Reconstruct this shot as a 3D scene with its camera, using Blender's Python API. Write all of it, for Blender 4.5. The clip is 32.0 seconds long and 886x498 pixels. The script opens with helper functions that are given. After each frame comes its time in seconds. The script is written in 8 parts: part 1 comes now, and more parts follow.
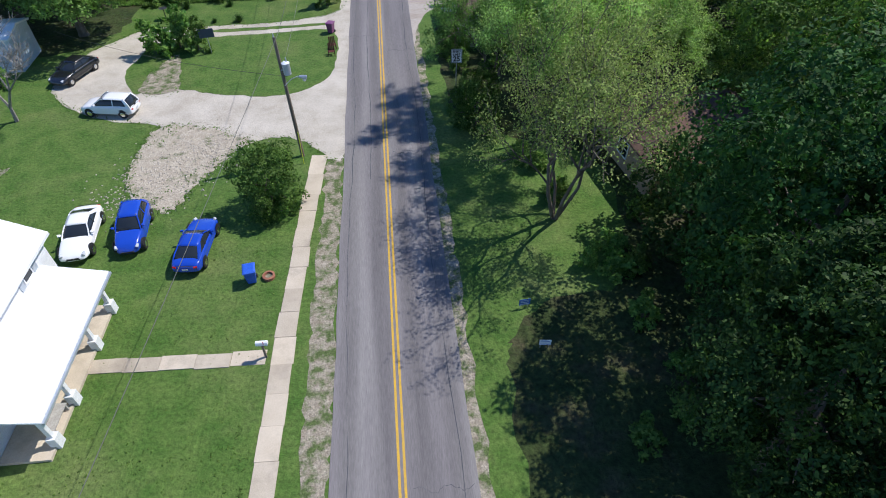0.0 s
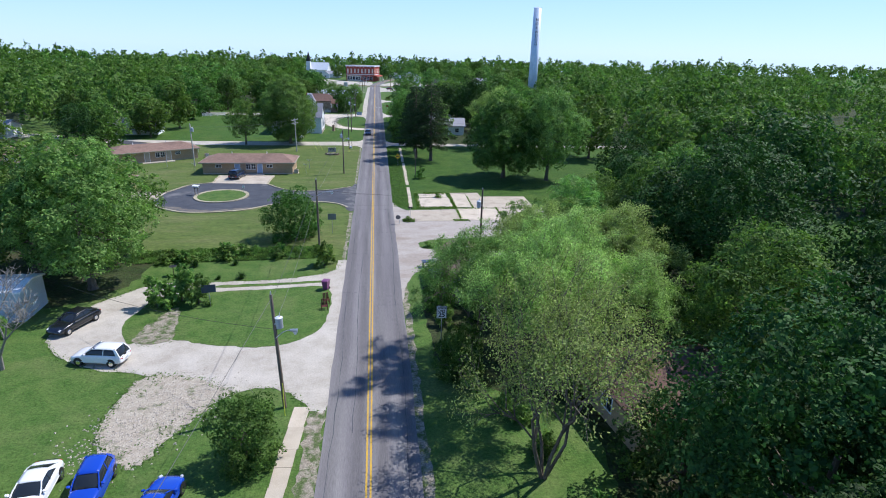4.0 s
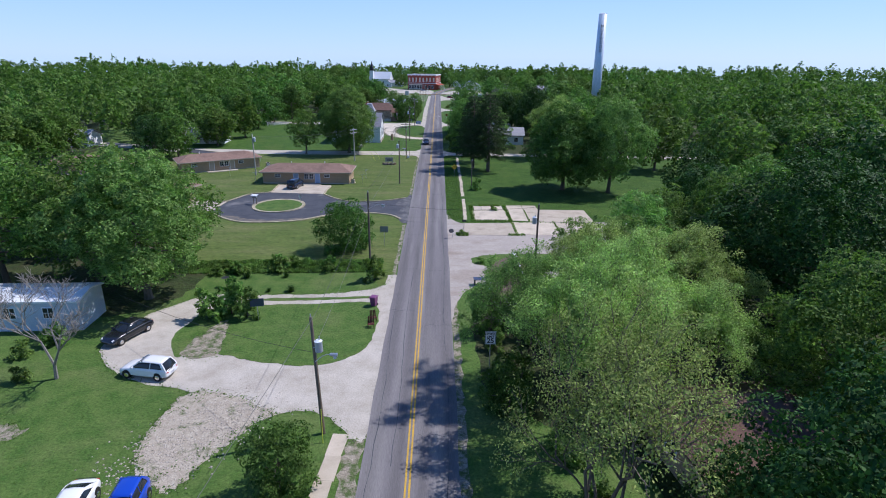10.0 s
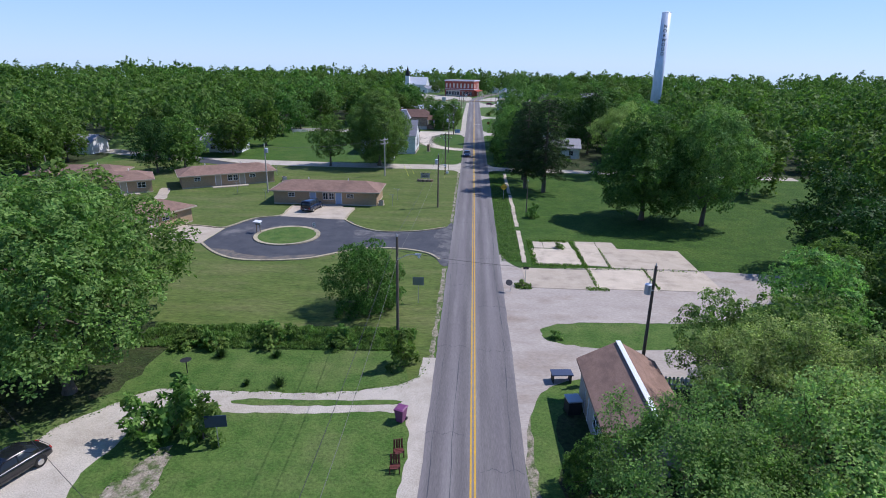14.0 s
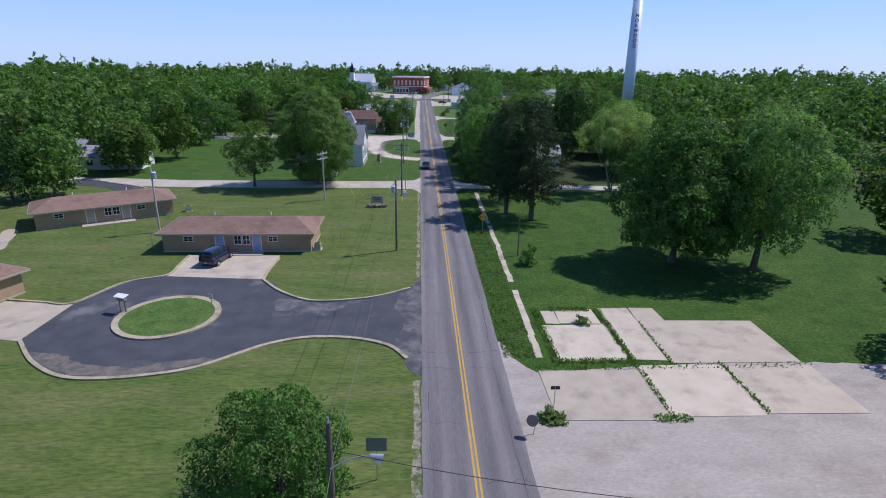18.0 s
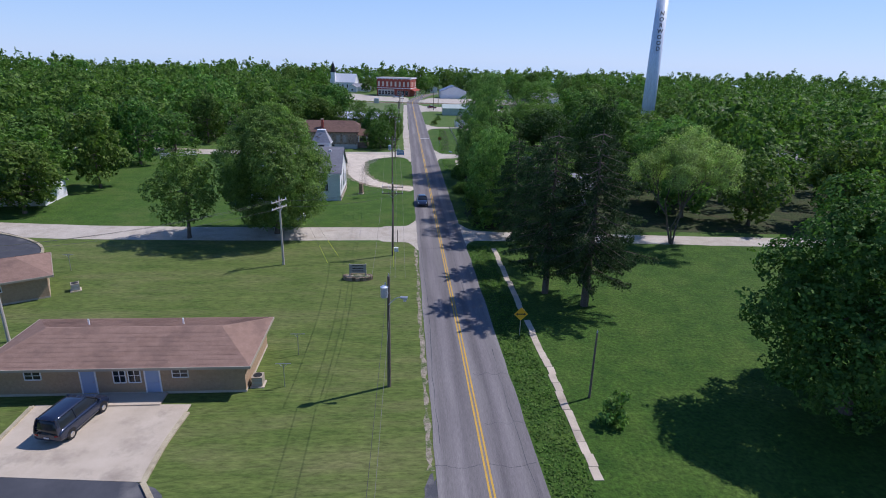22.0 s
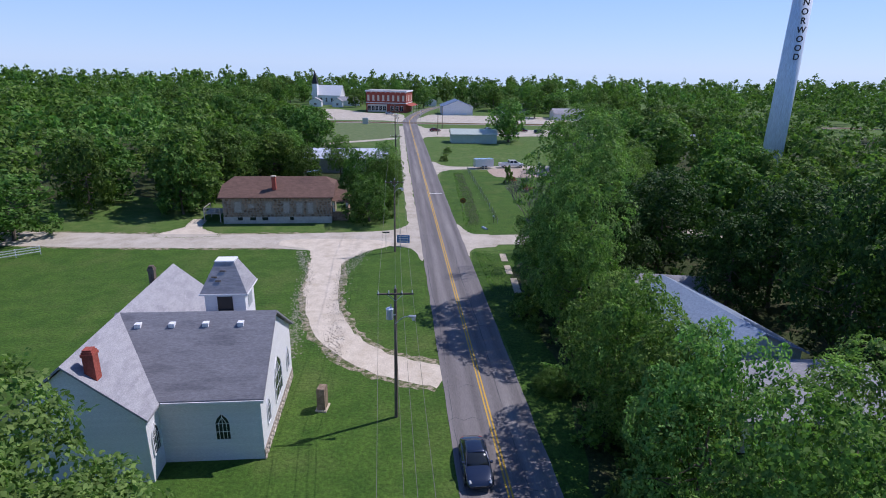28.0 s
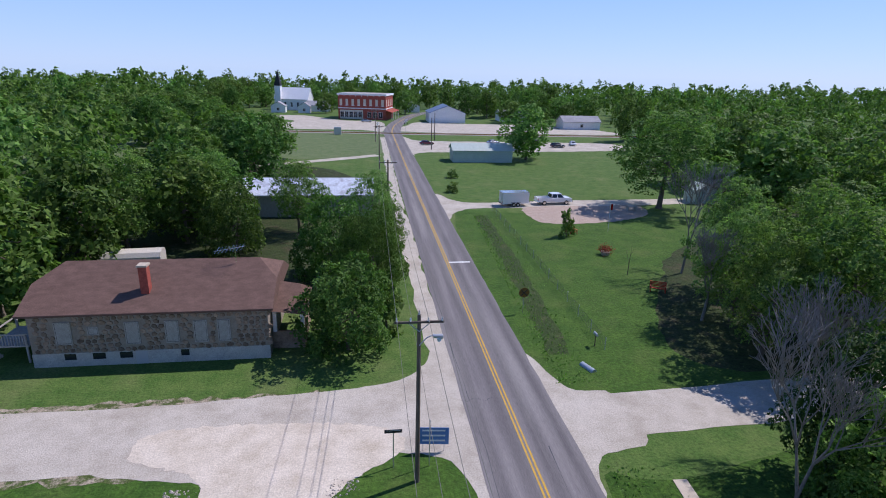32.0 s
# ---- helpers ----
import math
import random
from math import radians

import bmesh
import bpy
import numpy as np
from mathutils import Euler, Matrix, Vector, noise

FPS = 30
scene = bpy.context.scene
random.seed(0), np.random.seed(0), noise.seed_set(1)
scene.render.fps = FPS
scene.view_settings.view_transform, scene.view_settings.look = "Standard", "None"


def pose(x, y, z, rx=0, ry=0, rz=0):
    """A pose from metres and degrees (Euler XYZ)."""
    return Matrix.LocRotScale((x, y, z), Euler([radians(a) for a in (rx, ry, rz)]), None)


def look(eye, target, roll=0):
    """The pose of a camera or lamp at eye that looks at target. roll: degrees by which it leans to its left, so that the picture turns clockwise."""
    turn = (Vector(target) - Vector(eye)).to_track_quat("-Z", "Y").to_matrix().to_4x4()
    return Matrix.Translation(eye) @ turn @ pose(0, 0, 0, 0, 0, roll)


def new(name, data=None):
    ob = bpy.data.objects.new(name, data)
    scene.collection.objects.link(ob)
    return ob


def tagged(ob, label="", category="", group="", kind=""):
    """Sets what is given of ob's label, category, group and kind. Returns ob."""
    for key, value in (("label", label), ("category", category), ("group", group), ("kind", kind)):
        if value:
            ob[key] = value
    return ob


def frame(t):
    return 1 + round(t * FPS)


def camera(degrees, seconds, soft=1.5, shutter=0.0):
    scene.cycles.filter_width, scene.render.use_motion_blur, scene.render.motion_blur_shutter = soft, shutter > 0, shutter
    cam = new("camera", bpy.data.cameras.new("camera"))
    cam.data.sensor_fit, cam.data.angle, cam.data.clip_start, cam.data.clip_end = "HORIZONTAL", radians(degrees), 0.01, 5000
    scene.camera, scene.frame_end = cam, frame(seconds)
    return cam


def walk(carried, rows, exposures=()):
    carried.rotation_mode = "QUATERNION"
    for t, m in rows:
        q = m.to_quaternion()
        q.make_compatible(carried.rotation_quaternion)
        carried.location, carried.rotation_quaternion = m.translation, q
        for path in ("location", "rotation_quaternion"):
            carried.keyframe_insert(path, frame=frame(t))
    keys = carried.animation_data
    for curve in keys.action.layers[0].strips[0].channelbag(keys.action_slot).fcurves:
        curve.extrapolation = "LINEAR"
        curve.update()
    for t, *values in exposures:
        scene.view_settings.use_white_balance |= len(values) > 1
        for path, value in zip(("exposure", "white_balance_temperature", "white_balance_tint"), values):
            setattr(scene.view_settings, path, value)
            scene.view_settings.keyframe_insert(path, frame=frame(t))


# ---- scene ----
cam = camera(76.6, 32.0, soft=1.0)
PATH = [
    (0, (0.737, -0.902, 23.718), (0.887, 0.515, 22.315), 0.4),
    (0.5, (1.244, -1.058, 23.935), (1.416, 0.662, 22.928), 0.3),
    (1, (1.154, -1.077, 23.959), (1.336, 0.687, 23.035), 0.6),
    (1.5, (1.056, -0.987, 24.007), (1.245, 0.78, 23.089), 0.9),
    (2, (1.039, -0.977, 24.083), (1.241, 0.811, 23.208), 1.2),
    (2.5, (0.874, -0.973, 24.103), (1.09, 0.842, 23.293), 1.3),
    (3, (0.908, -1.038, 24.207), (1.139, 0.803, 23.459), 1.4),
    (3.5, (0.904, -1.179, 24.209), (1.154, 0.685, 23.529), 1.5),
    (5.5, (1.566, -1.352, 24.695), (1.587, 0.535, 24.031), 0.7),
    (6, (1.658, -1.372, 24.725), (1.636, 0.516, 24.065), 0.6),
    (6.5, (1.737, -1.32, 24.564), (1.72, 0.569, 23.909), 0.5),
    (7, (1.76, -1.472, 24.663), (1.755, 0.419, 24.012), 0.6),
    (7.5, (1.713, -1.459, 24.814), (1.717, 0.433, 24.164), 0.6),
    (8, (1.831, -1.486, 24.869), (1.84, 0.407, 24.222), 0.5),
    (8.5, (1.832, -1.493, 25.088), (1.847, 0.398, 24.439), 0.7),
    (9, (1.853, -1.049, 24.953), (1.874, 0.843, 24.304), 0.7),
    (9.5, (1.771, -0.078, 24.706), (1.795, 1.813, 24.057), 0.6),
    (10, (1.842, 1.289, 24.496), (1.863, 3.18, 23.847), 0.6),
    (10.5, (1.814, 3.248, 24.259), (1.827, 5.14, 23.611), 0.5),
    (11, (1.686, 5.434, 24.115), (1.685, 7.327, 23.469), 0.6),
    (11.5, (1.429, 7.869, 23.847), (1.408, 9.762, 23.204), 0.6),
    (12, (1.141, 10.541, 23.587), (1.098, 12.435, 22.947), 0.6),
    (12.5, (0.833, 13.38, 23.403), (0.769, 15.275, 22.766), 0.6),
    (13, (0.39, 16.28, 23.28), (0.314, 18.175, 22.644), 0.7),
    (13.5, (-0.042, 19.353, 22.976), (-0.128, 21.249, 22.346), 0.8),
    (14, (-0.536, 22.632, 22.719), (-0.626, 24.528, 22.091), 1.0),
    (14.5, (-1.099, 25.798, 22.731), (-1.105, 27.696, 22.1), 1.1),
    (16.5, (-2.233, 38.832, 22.123), (-2.212, 40.729, 21.489), 1.0),
    (17, (-2.427, 41.918, 21.946), (-2.407, 43.815, 21.314), 0.9),
    (17.5, (-2.754, 45.307, 21.796), (-2.732, 47.205, 21.164), 0.8),
    (18, (-3.032, 48.644, 21.832), (-2.949, 50.539, 21.196), 0.8),
    (18.5, (-3.253, 52.02, 21.7), (-3.164, 53.914, 21.064), 0.8),
    (19, (-3.517, 55.471, 21.653), (-3.423, 57.364, 21.016), 0.8),
    (19.5, (-3.715, 58.983, 21.515), (-3.617, 60.877, 20.882), 0.8),
    (20, (-3.718, 62.635, 21.419), (-3.62, 64.529, 20.784), 0.6),
    (20.5, (-3.772, 66.174, 21.544), (-3.673, 68.067, 20.907), 0.6),
    (21, (-4.444, 69.597, 21.876), (-4.321, 71.489, 21.241), 1.1),
    (21.5, (-4.619, 73.101, 22.422), (-4.485, 74.992, 21.784), 1.3),
    (22, (-4.845, 77.081, 22.849), (-4.702, 78.971, 22.21), 1.5),
    (22.5, (-5.174, 81.408, 22.807), (-5.02, 83.299, 22.172), 1.6),
    (23, (-4.991, 85.658, 23.008), (-4.842, 87.55, 22.377), 1.5),
    (23.5, (-5.006, 90.215, 22.897), (-4.856, 92.108, 22.268), 1.3),
    (24, (-5.066, 94.707, 22.661), (-4.914, 96.6, 22.035), 1.1),
    (24.5, (-5.001, 99.448, 22.57), (-4.856, 101.342, 21.942), 1.2),
    (25, (-5.399, 104.429, 22.295), (-5.244, 106.323, 21.672), 1.2),
    (25.5, (-5.578, 109.107, 22.408), (-5.418, 111.001, 21.787), 1.4),
    (27.5, (-6.351, 132.152, 25.022), (-6.183, 134.046, 24.401), 1.2),
    (28, (-6.68, 138.343, 24.665), (-6.51, 140.236, 24.043), 1.1),
    (28.5, (-7.127, 144.25, 24.373), (-6.95, 146.142, 23.75), 1.1),
    (29, (-7.343, 149.975, 24.407), (-7.161, 151.867, 23.782), 1.8),
    (29.5, (-7.724, 156.039, 23.971), (-7.539, 157.93, 23.348), 1.6),
    (30, (-8.271, 162.129, 23.253), (-8.078, 164.022, 22.639), 1.6),
    (30.5, (-8.742, 168.277, 22.725), (-8.524, 170.169, 22.115), 1.4),
    (31, (-9.019, 174.41, 22.285), (-8.763, 176.298, 21.678), 1.4),
    (31.5, (-9.169, 180.545, 21.84), (-8.902, 182.434, 21.24), 1.3),
    (32, (-9.197, 186.676, 21.733), (-8.932, 188.565, 21.13), 1.5),
]
walk(cam, [(t, look(eye, target, roll)) for t, eye, target, roll in PATH], exposures=[(0, 0.1, 6100, 12), (1, 0.5, 6000, 11), (2, 0.55, 6000, 11), (3.5, 0.3, 5900, 12), (6, -0.05, 5750, 15), (13, -0.08, 5800, 18), (20, -0.25, 5870, 20), (26, -0.21, 5940, 21), (32, -0.2, 5930, 22)])

# ---- light ----
SUN_EL, SUN_AZ = 53.0, 21.5          # degrees; azimuth from +x towards +y
world = bpy.data.worlds.new("sky")
scene.world = world
world.use_nodes = True
wn = world.node_tree
sky = wn.nodes.new("ShaderNodeTexSky")
sky.sky_type, sky.sun_disc = "NISHITA", False
sky.sun_elevation, sky.sun_rotation = radians(SUN_EL), radians(90 - SUN_AZ)
sky.air_density, sky.dust_density, sky.ozone_density, sky.altitude = 1.0, 0.1, 2.0, 200
gain = wn.nodes.new("ShaderNodeVectorMath")
gain.operation = "SCALE"
gain.inputs["Scale"].default_value = 0.12
wn.links.new(sky.outputs[0], gain.inputs[0])
co, sep, lift = wn.nodes.new("ShaderNodeTexCoord"), wn.nodes.new("ShaderNodeSeparateXYZ"), wn.nodes.new("ShaderNodeValToRGB")
wn.links.new(co.outputs["Generated"], sep.inputs[0])
wn.links.new(sep.outputs["Z"], lift.inputs[0])
lift.color_ramp.elements[0].position, lift.color_ramp.elements[0].color = 0.0, (0.54, 0.795, 1.12, 1)
lift.color_ramp.elements[1].position, lift.color_ramp.elements[1].color = 0.62, (0.05, 0.15, 0.46, 1)
e = lift.color_ramp.elements.new(0.22)
e.color = (0.285, 0.57, 1.05, 1)
blend = wn.nodes.new("ShaderNodeMix")
blend.data_type = "RGBA"
blend.inputs[0].default_value = 0.75
wn.links.new(gain.outputs[0], blend.inputs[6])
wn.links.new(lift.outputs[0], blend.inputs[7])
wn.nodes["Background"].inputs[1].default_value = 1.0
wn.links.new(blend.outputs[2], wn.nodes["Background"].inputs[0])
sun = new("sun", bpy.data.lights.new("sun", "SUN"))
sun.data.energy, sun.data.angle, sun.data.color = 4.9, radians(0.53), (1.0, 0.95, 0.87)
sd = Vector((math.cos(radians(SUN_EL)) * math.cos(radians(SUN_AZ)), math.cos(radians(SUN_EL)) * math.sin(radians(SUN_AZ)), math.sin(radians(SUN_EL))))
sun.matrix_world = look(sd * 200, (0, 0, 0))
scene.view_settings.exposure = 0.0


# ---- materials ----
def surface(name, a, b, scale=6.0, rough=0.85, fine=60.0, bump=0.15, metal=0.0, third=None, third_scale=0.25, third_cut=(0.5, 0.62), bands=None, vary=0.0, isle=0.0, stretch=None, dist=0.02, grainy=(0.72, 1.25)):
    """Two colours mixed by coarse noise, darkened by fine grain, with an optional third colour in large patches."""
    m = bpy.data.materials.new(name)
    m.use_nodes = True
    t = m.node_tree
    N, L = t.nodes, t.links
    bs = N["Principled BSDF"]
    geo = N.new("ShaderNodeNewGeometry")
    pos = geo.outputs["Position"]
    if stretch:
        mp = N.new("ShaderNodeMapping")
        mp.inputs["Scale"].default_value = stretch
        L.new(pos, mp.inputs[0])
        pos = mp.outputs[0]

    def noise_at(sc, detail=4.0, ro=0.6):
        n = N.new("ShaderNodeTexNoise")
        n.inputs["Scale"].default_value, n.inputs["Detail"].default_value, n.inputs["Roughness"].default_value = sc, detail, ro
        L.new(pos, n.inputs["Vector"])
        return n.outputs[0]

    def ramp(src, lo, hi):
        r = N.new("ShaderNodeMapRange")
        r.inputs[1].default_value, r.inputs[2].default_value = lo, hi
        L.new(src, r.inputs[0])
        return r.outputs[0]

    def mix(fac, x, y, mode="MIX"):
        n = N.new("ShaderNodeMix")
        n.data_type, n.blend_type = "RGBA", mode
        for sock, v in ((n.inputs[0], fac), (n.inputs[6], x), (n.inputs[7], y)):
            if isinstance(v, (tuple, list)):
                sock.default_value = (*v, 1)
            elif isinstance(v, (int, float)):
                sock.default_value = v
            else:
                L.new(v, sock)
        return n.outputs[2]

    col = mix(ramp(noise_at(scale), 0.3, 0.7), a, b)
    if third:
        col = mix(ramp(noise_at(third_scale, 5.0, 0.65), *third_cut), col, third)
    grain = noise_at(fine, 3.0, 0.7)
    g = N.new("ShaderNodeMapRange")
    g.inputs[1].default_value, g.inputs[2].default_value, g.inputs[3].default_value, g.inputs[4].default_value = 0.25, 0.75, *grainy
    L.new(grain, g.inputs[0])
    vm = N.new("ShaderNodeVectorMath")
    vm.operation = "SCALE"
    L.new(col, vm.inputs[0])
    L.new(g.outputs[0], vm.inputs["Scale"])
    col = vm.outputs[0]
    if bands:
        period, phase, amp = bands
        sx, sn, am, v3 = N.new("ShaderNodeSeparateXYZ"), N.new("ShaderNodeMath"), N.new("ShaderNodeMath"), N.new("ShaderNodeVectorMath")
        ph = N.new("ShaderNodeMath")
        L.new(geo.outputs["Position"], sx.inputs[0])
        ph.operation, sn.operation, am.operation, v3.operation = "MULTIPLY_ADD", "SINE", "MULTIPLY_ADD", "SCALE"
        ph.inputs[1].default_value, ph.inputs[2].default_value = 2 * math.pi / period, phase
        am.inputs[1].default_value, am.inputs[2].default_value = amp, 1.0
        L.new(sx.outputs[0], ph.inputs[0])
        L.new(ph.outputs[0], sn.inputs[0])
        L.new(sn.outputs[0], am.inputs[0])
        L.new(col, v3.inputs[0])
        L.new(am.outputs[0], v3.inputs["Scale"])
        col = v3.outputs[0]
    if vary or isle:
        src = N.new("ShaderNodeObjectInfo").outputs["Random"] if vary else geo.outputs["Random Per Island"]
        k = vary or isle
        r = N.new("ShaderNodeMapRange")
        r.inputs[3].default_value, r.inputs[4].default_value = 1 - k, 1 + k
        L.new(src, r.inputs[0])
        v2 = N.new("ShaderNodeVectorMath")
        v2.operation = "SCALE"
        L.new(col, v2.inputs[0])
        L.new(r.outputs[0], v2.inputs["Scale"])
        col = v2.outputs[0]
    L.new(col, bs.inputs["Base Color"])
    bs.inputs["Roughness"].default_value, bs.inputs["Metallic"].default_value = rough, metal
    if rough > 0.6:
        bs.inputs["Specular IOR Level"].default_value = 0.25
    if bump:
        bp = N.new("ShaderNodeBump")
        bp.inputs["Strength"].default_value, bp.inputs["Distance"].default_value = bump, dist
        L.new(grain, bp.inputs["Height"])
        L.new(bp.outputs[0], bs.inputs["Normal"])
    return m


def leaf_material(name, dark, light, thin=0.35):
    """Leaves: colour by tree and by leaf, partly see-through to the light."""
    m = bpy.data.materials.new(name)
    m.use_nodes = True
    t = m.node_tree
    N, L = t.nodes, t.links
    geo, info = N.new("ShaderNodeNewGeometry"), N.new("ShaderNodeObjectInfo")
    mx = N.new("ShaderNodeMix")
    mx.data_type = "RGBA"
    mx.inputs[6].default_value, mx.inputs[7].default_value = (*dark, 1), (*light, 1)
    L.new(geo.outputs["Random Per Island"], mx.inputs[0])
    r = N.new("ShaderNodeMapRange")
    r.inputs[3].default_value, r.inputs[4].default_value = 0.84, 1.18
    L.new(info.outputs["Random"], r.inputs[0])
    sc = N.new("ShaderNodeVectorMath")
    sc.operation = "SCALE"
    L.new(mx.outputs[2], sc.inputs[0])
    L.new(r.outputs[0], sc.inputs["Scale"])
    tone = N.new("ShaderNodeTexNoise")                # coarse noise makes sprays lighter and darker
    tone.inputs["Scale"].default_value, tone.inputs["Detail"].default_value = 0.85, 2.0
    L.new(geo.outputs["Position"], tone.inputs["Vector"])
    span = N.new("ShaderNodeMapRange")
    span.inputs[1].default_value, span.inputs[2].default_value, span.inputs[3].default_value, span.inputs[4].default_value = 0.3, 0.7, 0.6, 1.35
    L.new(tone.outputs[0], span.inputs[0])
    sc2 = N.new("ShaderNodeVectorMath")
    sc2.operation = "SCALE"
    L.new(sc.outputs[0], sc2.inputs[0])
    L.new(span.outputs[0], sc2.inputs["Scale"])
    hs = N.new("ShaderNodeHueSaturation")
    r2 = N.new("ShaderNodeMapRange")
    r2.inputs[3].default_value, r2.inputs[4].default_value = 0.485, 0.515
    L.new(info.outputs["Random"], r2.inputs[0])
    L.new(r2.outputs[0], hs.inputs["Hue"])
    L.new(sc2.outputs[0], hs.inputs["Color"])
    bs = N["Principled BSDF"]
    bs.inputs["Roughness"].default_value = 0.6
    bs.inputs["Specular IOR Level"].default_value = 0.14
    L.new(hs.outputs[0], bs.inputs["Base Color"])
    tr = N.new("ShaderNodeBsdfTranslucent")
    glow = N.new("ShaderNodeMix")                     # light that comes through a leaf is yellower
    glow.data_type, glow.blend_type = "RGBA", "MULTIPLY"
    glow.inputs[0].default_value, glow.inputs[7].default_value = 1.0, (1.2, 1.5, 0.9, 1)
    L.new(hs.outputs[0], glow.inputs[6])
    L.new(glow.outputs[2], tr.inputs[0])
    ms = N.new("ShaderNodeMixShader")
    ms.inputs[0].default_value = thin
    L.new(bs.outputs[0], ms.inputs[1])
    L.new(tr.outputs[0], ms.inputs[2])
    L.new(ms.outputs[0], N["Material Output"].inputs[0])
    return m


def plain(name, col, rough=0.5, metal=0.0, coat=0.0, trans=0.0, emit=0.0):
    m = bpy.data.materials.new(name)
    m.use_nodes = True
    bs = m.node_tree.nodes["Principled BSDF"]
    bs.inputs["Base Color"].default_value = (*col, 1)
    bs.inputs["Roughness"].default_value, bs.inputs["Metallic"].default_value = rough, metal
    bs.inputs["Coat Weight"].default_value = coat
    bs.inputs["Transmission Weight"].default_value = trans
    return m


M_GRASS = surface("mown_grass", (0.05, 0.112, 0.017), (0.104, 0.162, 0.036), 0.7, 0.95, 5.0, 0.9, third=(0.15, 0.175, 0.06), third_scale=0.16, third_cut=(0.5, 0.8), dist=0.08, grainy=(0.55, 1.4))
M_DRY = surface("dull_mown_grass", (0.068, 0.11, 0.02), (0.122, 0.158, 0.038), 0.8, 0.95, 4.5, 0.9, third=(0.17, 0.168, 0.068), third_scale=0.3, third_cut=(0.48, 0.82), stretch=(0.28, 1.0, 1.0), dist=0.08, grainy=(0.5, 1.45))
M_LUSH = surface("lush_grass", (0.027, 0.072, 0.007), (0.056, 0.114, 0.013), 0.6, 0.95, 3.2, 1.0, third=(0.076, 0.126, 0.02), third_scale=0.2, third_cut=(0.48, 0.75), dist=0.12, grainy=(0.42, 1.5))
# weeds and litter, darkened so the colour holds the canopy's shade
M_SHADE_FLOOR = surface("woodland_floor", (0.024, 0.042, 0.01), (0.05, 0.066, 0.02), 0.5, 0.95, 3.0, 1.0, third=(0.075, 0.06, 0.035), third_scale=0.4, third_cut=(0.5, 0.75), dist=0.15, grainy=(0.4, 1.5))
M_WORN = surface("worn_pale_asphalt", (0.1, 0.1, 0.104), (0.19, 0.18, 0.175), 0.9, 0.9, 25.0, 0.3, third=(0.075, 0.077, 0.085), third_scale=0.6, third_cut=(0.45, 0.6))
M_LOT = surface("pale_chip_lot", (0.35, 0.305, 0.262), (0.44, 0.39, 0.335), 0.5, 0.95, 6.0, 0.4, third=(0.29, 0.235, 0.185), third_scale=0.22, third_cut=(0.52, 0.72), stretch=(0.5, 1, 1), grainy=(0.8, 1.15))
M_ASPHALT = surface("worn_asphalt", (0.142, 0.13, 0.13), (0.198, 0.182, 0.178), 1.3, 0.9, 40.0, 0.2, third=(0.235, 0.22, 0.208), third_scale=0.5, third_cut=(0.48, 0.68), stretch=(1.0, 0.05, 1.0), bands=(1.62, 0.6, 0.13))
M_ASPHALT2 = surface("sealed_asphalt", (0.055, 0.058, 0.068), (0.085, 0.088, 0.098), 0.5, 0.8, 40.0, 0.2, third=(0.2, 0.19, 0.18), third_scale=0.16, third_cut=(0.56, 0.72))
M_GRAVEL = surface("pale_gravel", (0.375, 0.328, 0.262), (0.5, 0.448, 0.37), 0.7, 0.95, 11.0, 0.7, third=(0.59, 0.54, 0.46), third_scale=0.3, third_cut=(0.4, 0.8), dist=0.04, grainy=(0.7, 1.2))
M_DRIVE = surface("cream_gravel", (0.5, 0.425, 0.325), (0.62, 0.545, 0.435), 0.8, 0.95, 9.0, 0.7, third=(0.68, 0.6, 0.49), third_scale=0.4, third_cut=(0.4, 0.75), dist=0.04, grainy=(0.74, 1.16))
M_FRINGE = surface("stony_fringe", (0.33, 0.27, 0.19), (0.44, 0.375, 0.28), 2.2, 0.95, 8.0, 1.0, third=(0.085, 0.115, 0.03), third_scale=1.6, third_cut=(0.42, 0.56), dist=0.08, grainy=(0.45, 1.4))
M_PARK = surface("bright_lawn", (0.036, 0.088, 0.01), (0.068, 0.132, 0.017), 0.5, 0.95, 3.6, 0.9, third=(0.095, 0.135, 0.03), third_scale=0.17, third_cut=(0.5, 0.78), dist=0.1, grainy=(0.5, 1.4))
M_SHINGLE_B = surface("blue_grey_shingle", (0.19, 0.19, 0.21), (0.245, 0.245, 0.265), 1.2, 0.9, 7.0, 0.5, third=(0.16, 0.16, 0.18), third_scale=0.6, stretch=(0.5, 1, 3))
M_DIRT = surface("stony_dirt", (0.24, 0.2, 0.145), (0.4, 0.35, 0.275), 3.0, 0.95, 9.0, 0.9, third=(0.09, 0.125, 0.04), third_scale=1.4, third_cut=(0.44, 0.6), dist=0.06, grainy=(0.5, 1.4))
M_CONC = surface("weathered_concrete", (0.45, 0.38, 0.288), (0.54, 0.465, 0.362), 0.6, 0.9, 22.0, 0.3, third=(0.31, 0.262, 0.205), third_scale=0.4, third_cut=(0.52, 0.75), vary=0.14, grainy=(0.86, 1.12))
M_KERB = surface("kerb_concrete", (0.37, 0.315, 0.205), (0.47, 0.41, 0.285), 1.2, 0.9, 14.0, 0.3, third=(0.22, 0.19, 0.13), third_scale=0.7, third_cut=(0.5, 0.7))
M_YELLOW = surface("yellow_line_paint", (0.62, 0.37, 0.035), (0.48, 0.31, 0.07), 1.4, 0.75, 25.0, 0.1)
M_WHITEP = surface("white_line_paint", (0.75, 0.75, 0.72), (0.55, 0.55, 0.53), 1.2, 0.7, 25.0, 0.1)
M_BRICK = surface("tan_brick", (0.36, 0.245, 0.15), (0.44, 0.315, 0.2), 5.0, 0.9, 25.0, 0.3)
